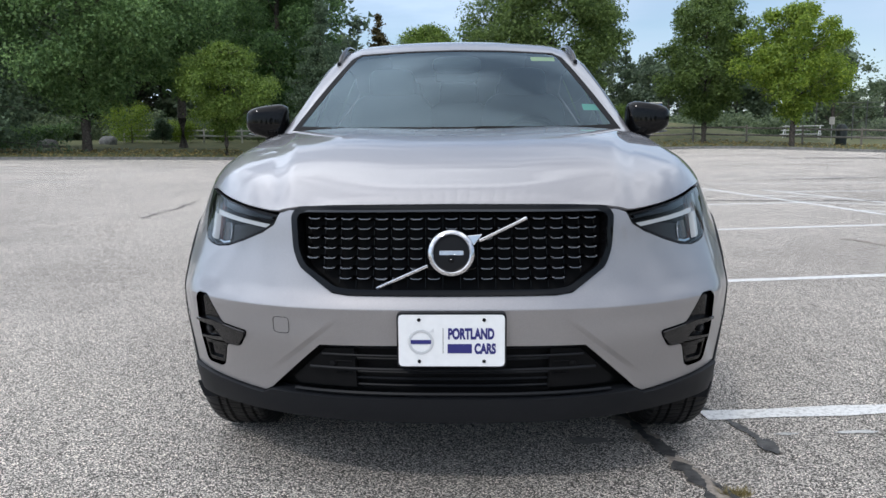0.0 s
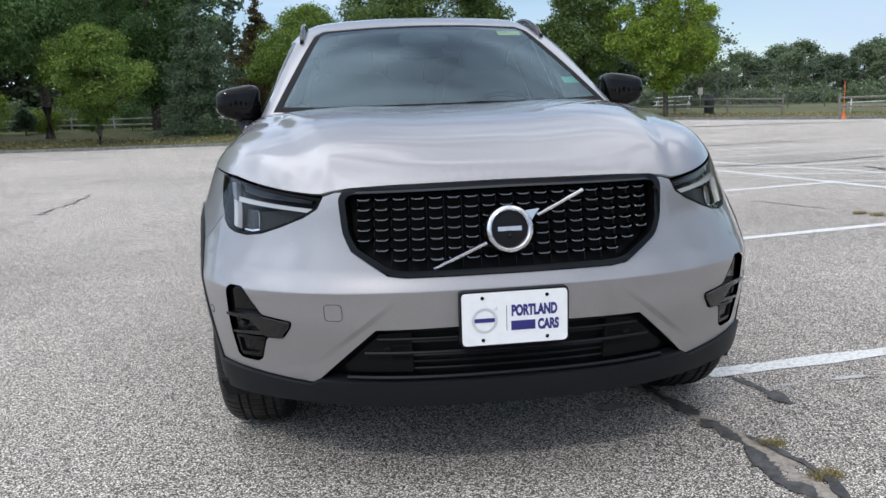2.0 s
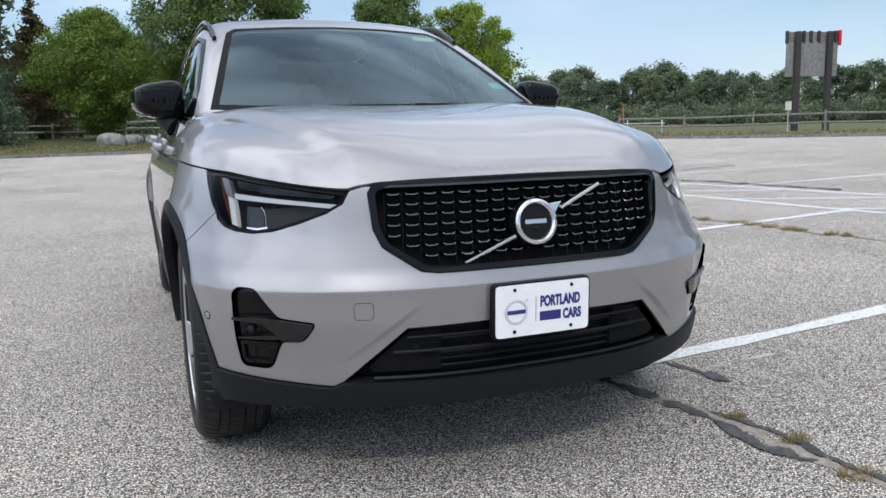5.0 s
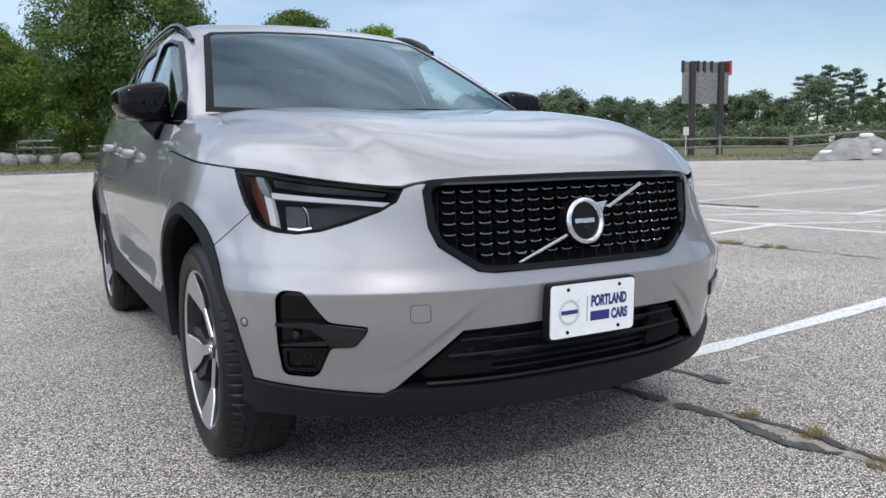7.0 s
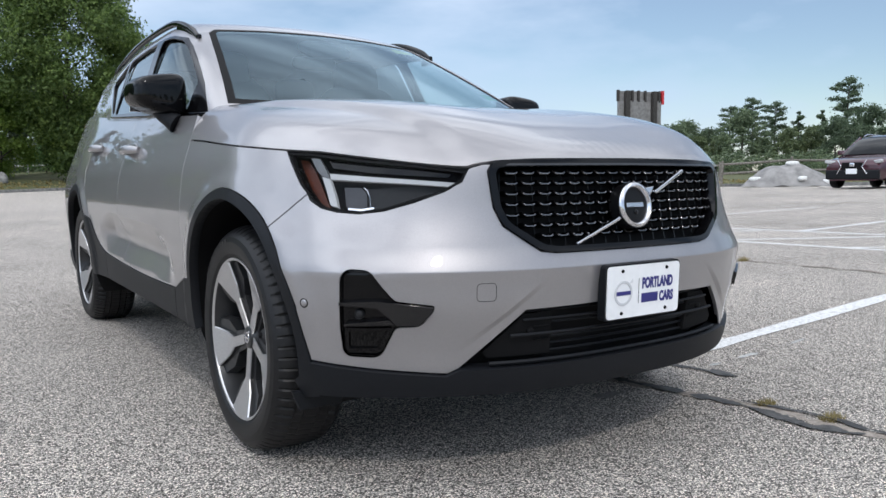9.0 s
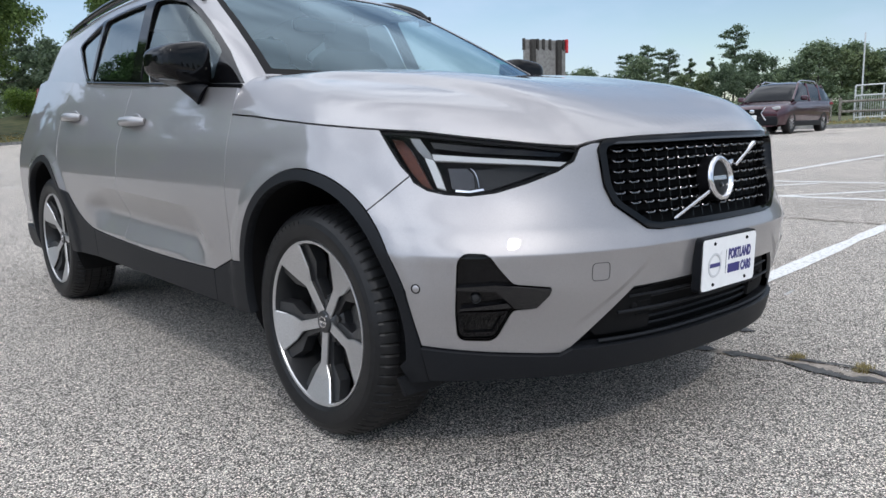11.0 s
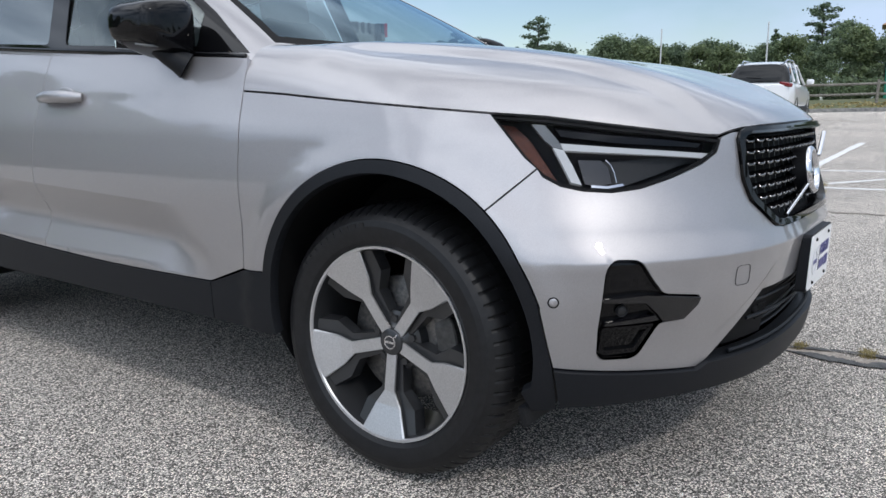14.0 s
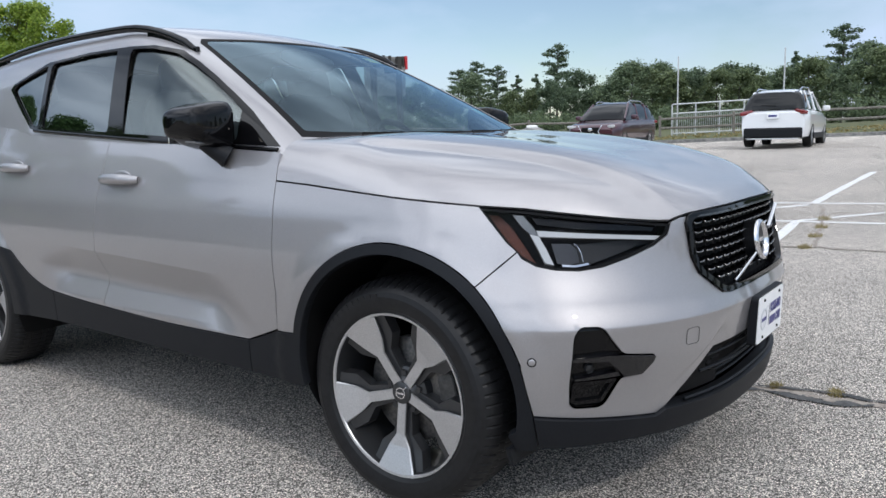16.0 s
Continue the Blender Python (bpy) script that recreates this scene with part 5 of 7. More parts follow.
def grid_ground(name, xs, ys, mat, dz=0.0):
    X, Y = np.meshgrid(xs, ys)
    v = np.stack([X.ravel(), Y.ravel(), (rise(X, Y) + dz).ravel()], 1)
    n = len(xs)
    i, j = np.meshgrid(np.arange(n - 1), np.arange(len(ys) - 1))
    a = (j * n + i).ravel()
    return fast_mesh(name, v, np.stack([a, a + 1, a + n + 1, a + n], 1), mat, True)


ax = np.concatenate([[-1500, -500, -200, -100], np.arange(-60, -10, 2.5), np.arange(-10, 14, .5), np.arange(14, 61, 2.5), [100, 200, 500, 1500]])
tagged(new("ground", grid_ground("ground", ax, ax, ASPHALT)), "worn pale grey asphalt parking lot", "ground", kind="structure")


def band(pts, widths, lift):
    """A flat strip on the ground along points, ragged where widths vary."""
    pts = np.asarray(pts, float)
    d = np.gradient(pts, axis=0)
    n = np.stack([-d[:, 1], d[:, 0]], 1) / (np.linalg.norm(d, axis=1)[:, None] + 1e-9)
    w = np.broadcast_to(np.asarray(widths, float), (len(pts),))[:, None] / 2
    L, R = pts + n * w, pts - n * w
    v = np.vstack([L, R])
    z = rise(v[:, 0], v[:, 1]) + lift
    k = np.arange(len(pts) - 1)
    return np.column_stack([v, z]), np.stack([k + len(pts), k + len(pts) + 1, k + 1, k], 1)


def painted(x0, y0, x1, y1, w=.10, mat=None, dash=None):
    n = max(4, int(math.hypot(x1 - x0, y1 - y0) / .25))
    t = np.linspace(0, 1, n)
    rng = np.random.RandomState(int(abs(x0 * 37 + y0 * 91)) % 9999)
    v, q = band(np.stack([x0 + (x1 - x0) * t, y0 + (y1 - y0) * t], 1), w * (1 + .10 * rng.randn(n)), .004)
    return tagged(new("parking_line", fast_mesh("parking_line", v, q, mat or LINE)), "worn white painted parking line", "parking line", "parking lines", "structure")


def strip_a(y):
    return 6.05 - .137 * (y - 1.2)


def strip_b(y):
    return 7.70 - .215 * (y - 1.2)


# stalls on both sides of a narrow hatched strip
painted(.95, .885, 6.0, 1.26)
for k in range(1, 8):
    y = 1.18 + 2.71 * k
    painted(.5, y - .32, strip_a(y), y)
for k in range(8):
    y = 1.41 + 2.52 * k
    painted(strip_b(y) + .05, y, strip_b(y) + 4.75, y - .14 * k)
painted(strip_a(-.6), -.6, strip_a(21), 21.0)
painted(strip_b(-.6), -.6, strip_b(12), 12.0)
for k in range(8):
    y = 1.31 + 1.36 * k
    x = strip_a(y)
    painted(x, y, x + (strip_b(y - 1) - x) * .93, y - .76 * (strip_b(y - 1) - x) * .93, .085)
for k in range(4):
    painted(-30, 17 + 2.74 * k, -9, 16.2 + 2.74 * k, .10, LINE)
for k in range(3):
    painted(15, 13 + 3.5 * k, 27, 14.5 + 3.5 * k, .09, FAINT)


def wander(rng, n, width):
    """Smooth random run of about unit size."""
    k = np.hanning(width + 2)[1:-1]
    k /= np.sqrt((k ** 2).sum())
    return np.convolve(rng.randn(n + len(k) - 1), k, "valid")


def ragged(pts, w, seed, mat, label, lift=.003, wob=.012, step=.02):
    """A strip on the ground whose two edges wander apart from one another and pinch."""
    rng = np.random.RandomState(seed)
    p = resample(np.asarray(pts, float), step, False)
    n = len(p)
    p = p + (wander(rng, n, 9) * wob * .6)[:, None] * np.array((1.0, .6))
    ends = np.minimum(1, np.minimum(np.arange(n), np.arange(n)[::-1]) / 4 + .08)
    ww = w * np.clip(1 + .38 * wander(rng, n, 9) + .22 * rng.randn(n), .12, 2.0) * ends
    v, q = band(p, ww, lift)
    return tagged(new("ground_crack", fast_mesh("ground_crack", v, q, mat)), label, "crack", "cracks", "structure")


def patch(x, y, rx, ry, seed, mat, label, lift=.003):
    """An uneven flat blot on the ground."""
    rng = np.random.RandomState(seed)
    n = 48
    r = 1 + .16 * np.resize(wander(rng, n, 9), n) + .06 * rng.randn(n)
    a = 2 * math.pi * np.arange(n) / n
    xs, ys = x + rx * r * np.cos(a), y + ry * r * np.sin(a)
    v = np.vstack([np.stack([xs, ys, rise(xs, ys) + lift], 1), [(x, y, float(rise(x, y)) + lift)]])
    f = np.stack([np.arange(n), (np.arange(n) + 1) % n, np.full(n, n)], 1)
    return tagged(new("ground_patch", fast_mesh("ground_patch", v, f, mat)), label, "patch", "patches", "structure")


PALE_PATCH = speckled("smoothed pale asphalt", (0.19, 0.175, 0.16), (0.31, 0.29, 0.265), 90, 0.9, bump_s=0.5, dist=0.004)
ragged([(.60, 1.0), (.66, .82), (.70, .60), (.75, .40), (.79, .22), (.80, .05), (.80, -.10), (.83, -.22), (.86, -.34), (.85, -.6), (.82, -1.1), (.84, -1.8)], .062, 1, GRIT, "sandy worn strip along the crack", .003, .006, .015)
ragged([(.62, .95), (.665, .82), (.70, .62), (.728, .48)], .046, 2, TAR, "dark sealed crack in the asphalt", .006, .008, .012)
ragged([(.728, .46), (.765, .27), (.755, .10), (.742, -.01), (.772, -.11), (.81, -.16)], .046, 3, TAR, "broad dark tar seal along the crack", .006, .006, .012)
ragged([(.80, .31), (.845, .12), (.872, .0), (.85, -.14), (.862, -.26), (.872, -.40), (.858, -.7), (.82, -1.1), (.845, -1.8)], .020, 4, TAR, "dark sealed crack in the asphalt", .008, .008, .012)
ragged([(.90, 1.05), (.97, .97), (1.01, .90), (1.05, .74), (1.075, .62)], .026, 5, TAR, "dark tar branch of the crack", .004, .006, .012)
patch(1.078, .575, .032, .062, 6, TAR, "dark tar blot at the crack's end", .006)
patch(.47, .640, .075, .030, 7, PALE_PATCH, "pale smoothed patch in the asphalt")
for x0, x1, y0, y1, sd in ((1.14, 1.24, .690, .694, 20), (1.36, 1.52, .699, .705, 21), (1.80, 1.95, .72, .735, 22)):
    ragged([(x0, y0), (x1, y1)], .026, sd, FAINT, "flaked remains of an old white line", .004, .004, .012)
ragged([(3.7, 5.6), (4.06, 4.7), (4.19, 4.07), (4.25, 3.79), (4.27, 3.2), (4.33, 2.8), (4.40, 1.9), (4.46, .78), (4.5, -.6)], .035, 6, GRIT, "open crack with dry grass across the stalls", .006, wob=.04)
ragged([(4.46, .78), (5.2, .90), (6.46, 1.07), (7.4, 1.3)], .03, 7, GRIT, "thin crack across the lot", .005, wob=.04)
ragged([(6.7, 8.1), (6.85, 7.2), (6.96, 6.4), (7.1, 5.2)], .09, 12, TAR, "dark thin crack beside the strip", .007, wob=.05)
ragged([(3.5, 9.9), (6.5, 9.3), (9.5, 9.6)], .07, 8, TAR, "long thin crack across the lot", .005)
ragged([(6, 15), (10, 15.6), (16, 15.0)], .10, 9, TAR, "long thin crack across the lot", .006)
for k in range(3):
    ragged([(-26, 26 + 4 * k), (-15, 25.4 + 4 * k), (-4, 26.5 + 4 * k)], .10, 30 + k, TAR, "long thin crack across the lot", .006)
ragged([(-4.0, 6.2), (-4.05, 6.6), (-4.10, 7.0), (-4.05, 7.4)], .022, 40, GRIT, "thin wandering crack in the asphalt", .004, wob=.05)
ragged([(-4.12, 7.9), (-4.22, 8.6), (-4.18, 9.2), (-4.35, 10.6)], .026, 42, TAR, "thin wandering crack in the asphalt", .004, wob=.06)
ragged([(13, 30), (19, 29), (22, 28.4)], .6, 41, TAR, "dark patched strip of asphalt", .006)

# ---- leaves and grass ----
def leaf_mat(name, dark, light, warm=0.0):
    m = bpy.data.materials.new(name)
    m.use_nodes = True
    b = bsdf(m)
    g = node(m, "ShaderNodeNewGeometry")
    c = ramp(m, g.outputs["Random Per Island"], ((0.0, dark), (0.6, tuple((a + b2) / 2 for a, b2 in zip(dark, light))), (1.0, light)))
    big = noise_tex(m, 0.9, 3)
    c = mix_rgb(m, 1.0, c, ramp(m, big, ((0.3, (0.75, 0.78, 0.75)), (0.7, (1.15, 1.12, 1.0)))), "MULTIPLY")
    link(m, c, b.inputs["Base Color"])
    b.inputs["Roughness"].default_value = 0.6
    tr = node(m, "ShaderNodeBsdfTranslucent")
    link(m, c, tr.inputs["Color"])
    mx = node(m, "ShaderNodeMixShader", Fac=0.5)
    out = m.node_tree.nodes["Material Output"]
    link(m, b.outputs["BSDF"], mx.inputs[1])
    link(m, tr.outputs["BSDF"], mx.inputs[2])
    link(m, mx.outputs["Shader"], out.inputs["Surface"])
    return m


LEAF_MID = leaf_mat("oak leaves", (0.098, 0.187, 0.073), (0.285, 0.439, 0.179))
LEAF_MAPLE = leaf_mat("maple leaves", (0.068, 0.122, 0.036), (0.210, 0.300, 0.088))
LEAF_DARK = leaf_mat("dark maple leaves", (0.069, 0.138, 0.056), (0.212, 0.350, 0.127))
LEAF_LIME = leaf_mat("yellow-green leaves", (0.112, 0.200, 0.025), (0.375, 0.475, 0.075))
LEAF_YOUNG = leaf_mat("light green leaves", (0.097, 0.172, 0.030), (0.275, 0.385, 0.089))
LEAF_PINE = leaf_mat("pine needles", (0.083, 0.134, 0.090), (0.196, 0.277, 0.173))
LEAF_RUST = leaf_mat("rusty pine needles", (0.075, 0.069, 0.033), (0.188, 0.150, 0.075))
# far leaf colours are greyed and lightened to paint in distance haze
LEAF_FAR = leaf_mat("distant leaves", (0.110, 0.154, 0.097), (0.220, 0.284, 0.165))
LEAF_FAR_LIGHT = leaf_mat("distant light leaves", (0.105, 0.145, 0.075), (0.215, 0.265, 0.135))
LEAF_FAR_DARK = leaf_mat("distant dark leaves", (0.082, 0.122, 0.082), (0.168, 0.228, 0.138))
BARK = speckled("grey brown bark", (0.035, 0.030, 0.026), (0.11, 0.095, 0.08), 9, 0.9, bump_s=0.8, dist=0.03)
GRASS = speckled("dry summer grass", (0.050, 0.066, 0.020), (0.118, 0.115, 0.045), 1.6, 0.95, bump_s=0.6, dist=0.03, detail=9)
TUFT = leaf_mat("parched grass blades", (0.20, 0.16, 0.06), (0.46, 0.38, 0.20))


def leaves(centres, radii, count, size, seed, flat=.8, lie=1.0, fuzz=.16):
    """Small three-cornered leaves on the outside of clumps round centres, lying mostly outwards and upwards."""
    rng = np.random.RandomState(seed)
    k = rng.randint(0, len(centres), count)
    d = rng.randn(count, 3)
    d[:, 2] += .35
    d /= np.linalg.norm(d, axis=1)[:, None]
    r = rng.uniform(.10, 1, count) ** (.36 + fuzz) * (1 + fuzz * rng.randn(count))
    p = centres[k] + d * (r * radii[k])[:, None] * (1, 1, flat)
    nrm = lie * (d + (0, 0, .35)) + .75 * rng.randn(count, 3)
    u = np.cross(nrm, rng.randn(count, 3))
    u /= np.linalg.norm(u, axis=1)[:, None] + 1e-9
    w = np.cross(nrm, u)
    w /= np.linalg.norm(w, axis=1)[:, None] + 1e-9
    s = size * rng.uniform(.6, 1.35, count)[:, None]
    tri = np.stack([p - u * s * .55 - w * s * .15, p + u * s * .55 - w * s * .10, p + w * s * .62], 1).reshape(-1, 3)
    return tri, np.arange(count * 3).reshape(-1, 3)


def limb_tree(height, radius, first, seed, n_limb=11):
    """Trunk and limbs as one bmesh."""
    rng = random.Random(seed)
    bm = bmesh.new()
    r0 = .013 * height + .04
    pts = [Vector((rng.uniform(-.008, .008) * height * t, rng.uniform(-.008, .008) * height * t, height * .90 * t)) for t in np.linspace(0, 1, 9)]
    tube(bm, [pts[0] - Vector((0, 0, .3))] + pts, [r0 * 1.35] + [r0 * (1.15 - t) + .02 for t in np.linspace(0, 1, 9)], 9)
    for k in range(n_limb):
        t = first + (.92 - first) * k / n_limb
        base = pts[0].lerp(pts[-1], t)
        a = k * 2.4 + rng.uniform(-.4, .4)
        reach = radius * (1.05 - .55 * t) * rng.uniform(.7, 1.0)
        end = base + Vector((math.cos(a) * reach, math.sin(a) * reach, reach * rng.uniform(.25, .7)))
        midp = base.lerp(end, .5) + Vector((0, 0, .12 * reach))
        tube(bm, [base, midp, end], [r0 * .42 * (1.1 - t), r0 * .26 * (1.1 - t), .015], 6)
        for s in (-1, 1):
            e2 = midp + Vector((math.cos(a + s * .8), math.sin(a + s * .8), .5)) * reach * .5
            tube(bm, [midp, midp.lerp(e2, .5) + Vector((0, 0, .05)), e2], [r0 * .2 * (1.1 - t), .02, .01], 5)
    return bm


def crown_clumps(height, radius, first, seed, clumps, top, low):
    """Clumps that fill an uneven crown between first * height and height; returns centres and radii."""
    rng = np.random.RandomState(seed)
    z0, z1 = height * first, height
    cs, rs = [], []
    for k in range(clumps):
        f = rng.rand() ** .9
        z = z0 + (z1 - z0) * f
        # widest a little below the middle, rounded top, drawn in at the foot
        prof = (low * (f / .38) ** .55 if f < .38 else max(0.0, 1 - ((f - .38) / .62) ** 2.1) ** .6 * (1 + (top - 1) * (f - .38) / .62))
        a = rng.uniform(0, 2 * math.pi)
        lump = 1 + .15 * math.sin(3 * a + seed + 5 * f) + .12 * math.sin(5 * a - 2 * seed + 9 * f) + .10 * math.sin(11 * f + seed)
        rc = radius * rng.uniform(.15, .27)
        reach = max(0.0, radius * prof * lump - rc * .8) * rng.uniform(.12, 1) ** .45
        cs.append((math.cos(a) * reach, math.sin(a) * reach, min(z, z1 - rc * .6)))
        rs.append(rc)
    return np.array(cs), np.array(rs)


def broadleaf(seed, height, radius, first, mat, label, clumps=90, count=30000, size=.16, top=1.0, low=1.0):
    t = thing("tree", label, "tree")
    bm = limb_tree(height, radius * .8, first + .04, seed)
    part("trunk", bm, BARK, t, "", 50)
    c, r = crown_clumps(height, radius, first, seed, clumps, top, low)
    v, q = leaves(c, r, count, size, seed, fuzz=.14 if size < .2 else .46)
    part("crown", fast_mesh("crown", v, q, mat), mat, t)
    return t


def conifer(seed, height, radius, first, mat, label, tiers=16, count=9000, size=.24):
    """Tiers of drooping boughs round a straight stem."""
    rng = np.random.RandomState(seed)
    t = thing("tree", label, "tree")
    bm = tube(bmesh.new(), [(0, 0, -.3), (0, 0, height * .5), (0, 0, height * .98)], [.018 * height + .05, .010 * height + .03, .02], 8)
    cs, rs = [], []
    for k in range(tiers):
        f = k / (tiers - 1)
        reach = radius * ((1 - f) ** .8 + .05)
        n = max(3, int(9 * (1 - f) + 3))
        for j in range(n):
            a = 2 * math.pi * (j + rng.rand()) / n
            R = reach * rng.uniform(.35, 1.2)
            z = height * (first + (1 - first) * f) + rng.uniform(-1.0, 1.0) * height * (1 - first) / tiers
            tube(bm, [(0, 0, z), (math.cos(a) * R, math.sin(a) * R, z - .10 * R)], [.03, .012], 4)
            for g in (.35, .65, .95):
                cs.append((math.cos(a) * R * g, math.sin(a) * R * g, z - .10 * R * g))
                rs.append((.20 + .27 * reach) * rng.uniform(.7, 1.15) * (1.2 - .4 * g))
    part("trunk", bm, BARK, t, "", 50)
    v, q = leaves(np.array(cs), np.array(rs), count, size, seed, .8, .6, .36)
    part("crown", fast_mesh("crown", v, q, mat), mat, t)
    return t


def pine(seed, height, radius, mat, label, count=6500, size=.26):
    """A tall stem with flat, uneven boughs that crowd towards the top."""
    rng = np.random.RandomState(seed)
    t = thing("tree", label, "tree")
    bm = tube(bmesh.new(), [(0, 0, -.3), (.1, 0, height * .5), (0, .1, height * .97)], [.24, .15, .04], 8)
    cs, rs = [], []
    for k in range(26):
        f = .30 + .68 * (k + rng.rand()) / 26
        a = k * 2.4 + rng.uniform(-.5, .5)
        R = radius * (.45 + .75 * math.sin(math.pi * min(1, max(0, (f - .22) / .82)))) * rng.uniform(.55, 1.1)
        z = height * f
        tube(bm, [(0, 0, z - .2), (math.cos(a) * R, math.sin(a) * R, z + .12 * R)], [.06, .02], 5)
        for g in (.3, .6, .9):
            cs.append((math.cos(a) * R * g, math.sin(a) * R * g, z + .12 * R * g))
            rs.append(rng.uniform(.45, .85))
    cs.append((0, 0, height * .98))
    rs.append(.5)
    part("trunk", bm, BARK, t, "", 50)
    v, q = leaves(np.array(cs), np.array(rs), count, size, seed, .55, .8, .36)
    part("crown", fast_mesh("crown", v, q, mat), mat, t)
    return t


def edge_dist(a):
    """How far the lot reaches in that direction."""
    return float(knots(a, (-60, -35, -15, 0, 14, 28, 40, 50, 57, 66, 74, 90, 120), (46, 43, 41.5, 41, 47, 48, 44, 42, 36, 33.5, 32.5, 33, 40)))


def lawn_up(a, off):
    """Height of the grass over the lot, off metres beyond its edge; higher mound to the left."""
    k = 1.0 - .55 * float(smooth(25, 45, a))
    return float(knots(max(off, .3), (.3, 3, 8, 16, 40), (.14, .28, .55, .9, 1.3))) * (k if off > 3 else 1) + 1.1 * float(smooth(5, 11, off) * (1 - smooth(12, 20, off))) * math.exp(-((a - 14) / 6.5) ** 2)


def plant(t, az, dist, turn=0, scale=1.0, sink=0.0):
    x, y, z = polar(az, dist)
    z += lawn_up(az, dist - edge_dist(az)) - .05
    t.matrix_world = pose(x, y, z - sink, 0, 0, turn) @ Matrix.Scale(scale, 4)
    return t


plant(broadleaf(1, 15.5, 7.4, .17, LEAF_MID, "large green oak on the grass verge", 240, 110000, .17, .9, 1.1), -25.8, 47, 20)
plant(broadleaf(2, 16.5, 4.6, .22, LEAF_DARK, "tall dark maple behind the verge", 110, 45000, .18), -19.6, 50, 60)
plant(broadleaf(3, 5.9, 3.3, .24, LEAF_YOUNG, "young light green tree on the grass verge", 90, 30000, .12, 1.0, .9), -16.6, 43.5, 0)
plant(broadleaf(4, 17.5, 5.0, .12, LEAF_DARK, "large dense dark green maple", 240, 95000, .18), -12.9, 57, 130)
plant(conifer(5, 15, 4.2, .08, LEAF_PINE, "tall dark spruce beside the lot", 18, 30000, .17), -32.5, 47, 0)
plant(conifer(6, 9.0, 2.8, .04, LEAF_PINE, "dense dark blue-green spruce", 18, 30000, .14), -9.8, 50, 0)
plant(conifer(7, 8.9, 2.6, .10, LEAF_RUST, "pine with rusty brown needles", 15, 18000, .17), -5.7, 58, 50)
plant(broadleaf(8, 7.8, 4.2, .10, LEAF_YOUNG, "round light green maple by the fence", 170, 55000, .14), -2.0, 53, 10)
plant(broadleaf(9, 14.5, 4.9, .06, LEAF_MAPLE, "tall full green maple by the lot", 330, 125000, .16, 1.0, 1.0), 6.9, 49, 0)
plant(broadleaf(10, 5.4, 3.2, .06, LEAF_YOUNG, "low light green tree by the fence", 80, 24000, .14), 2.8, 51, 40)
plant(broadleaf(11, 9.0, 3.4, .17, LEAF_MAPLE, "upright green maple on the verge", 160, 50000, .145, 1.0, 1.0), 17.7, 51, 0)
plant(broadleaf(12, 8.0, 3.6, .22, LEAF_LIME, "yellow-green maple on the verge", 75, 30000, .145, 1.0, .9), 23.4, 49, 70)

# far woods: a handful of kinds, repeated round the lot
kinds = [broadleaf(21, 10.0, 4.4, .02, LEAF_FAR, "distant green tree of the woods", 80, 9000, .30),
         broadleaf(22, 9.0, 4.0, .02, LEAF_FAR_DARK, "distant dark green tree of the woods", 80, 9000, .30),
         broadleaf(23, 8.5, 3.8, .02, LEAF_FAR_LIGHT, "distant light green tree of the woods", 70, 8000, .30),
         pine(24, 12.5, 2.6, LEAF_FAR_DARK, "tall distant pine above the woods"),
         conifer(25, 10.5, 2.4, .10, LEAF_FAR_DARK, "distant dark spruce in the woods", 15, 6000, .30)]
rng = random.Random(5)
spots = []
for a in np.arange(-42, 26, 1.5):
    # tall dark woods close off the garden side, lower ones follow
    tall = 1.0 + .75 * (1 - float(smooth(-13, -8, a)))
    spots.append((a, rng.uniform(72, 84), rng.choice((1, 1, 0, 4)), rng.uniform(.80, 1.0) * tall))
for a in np.arange(24, 104, 1.45):
    # the woods stand lower towards the middle of the far side
    low = .80 + .20 * float(smooth(50, 66, a))
    spots.append((a, rng.uniform(96, 106), rng.choice((0, 0, 1, 2, 2)), rng.uniform(.60, .95) * low))
    spots.append((a + .7, rng.uniform(112, 130), rng.choice((0, 4, 3, 2, 3, 1, 4) if a > 52 else (0, 1, 0, 2, 0, 1, 4)), rng.uniform(.80, 1.15) * low))
# unseen trees, added as a tree line for the car to reflect
for a in np.arange(104, 322, 5.0):
    far = 165 if a > 215 else 80
    spots.append((a, rng.uniform(far, far + 20), rng.choice((0, 1, 2, 4)), rng.uniform(.7, 1.0)))
used = set()
for a, d, k, s in spots:
    x, y, z = polar(a, d)
    m = pose(x, y, z + .5, 0, 0, rng.uniform(0, 360))
    if k not in used:
        t = kinds[k]
        t.matrix_world = m
        used.add(k)
    else:
        t = copy_thing(kinds[k], m)
    t.scale = (s * rng.uniform(.9, 1.25),) * 2 + (s,)
    tagged(t, group="trees of the far woods")

# undergrowth under the woods' edge: one low thicket
th_c, th_r = [], []
for a in np.arange(-40, 104, .30):
    d = rng.uniform(62, 74) if a < 24 else rng.uniform(88, 96)
    x, y, z = polar(a, d)
    for _ in range(2):
        th_c.append((x + rng.uniform(-1, 1), y + rng.uniform(-1, 1), z + .8 + rng.uniform(.3, 1.9)))
        th_r.append(rng.uniform(.6, 1.3))
v, q = leaves(np.array(th_c), np.array(th_r), 60000, .26, 77)
tagged(new("undergrowth", fast_mesh("undergrowth", v, q, LEAF_FAR)), "thicket of low green undergrowth before the woods", "undergrowth", kind="stuff")


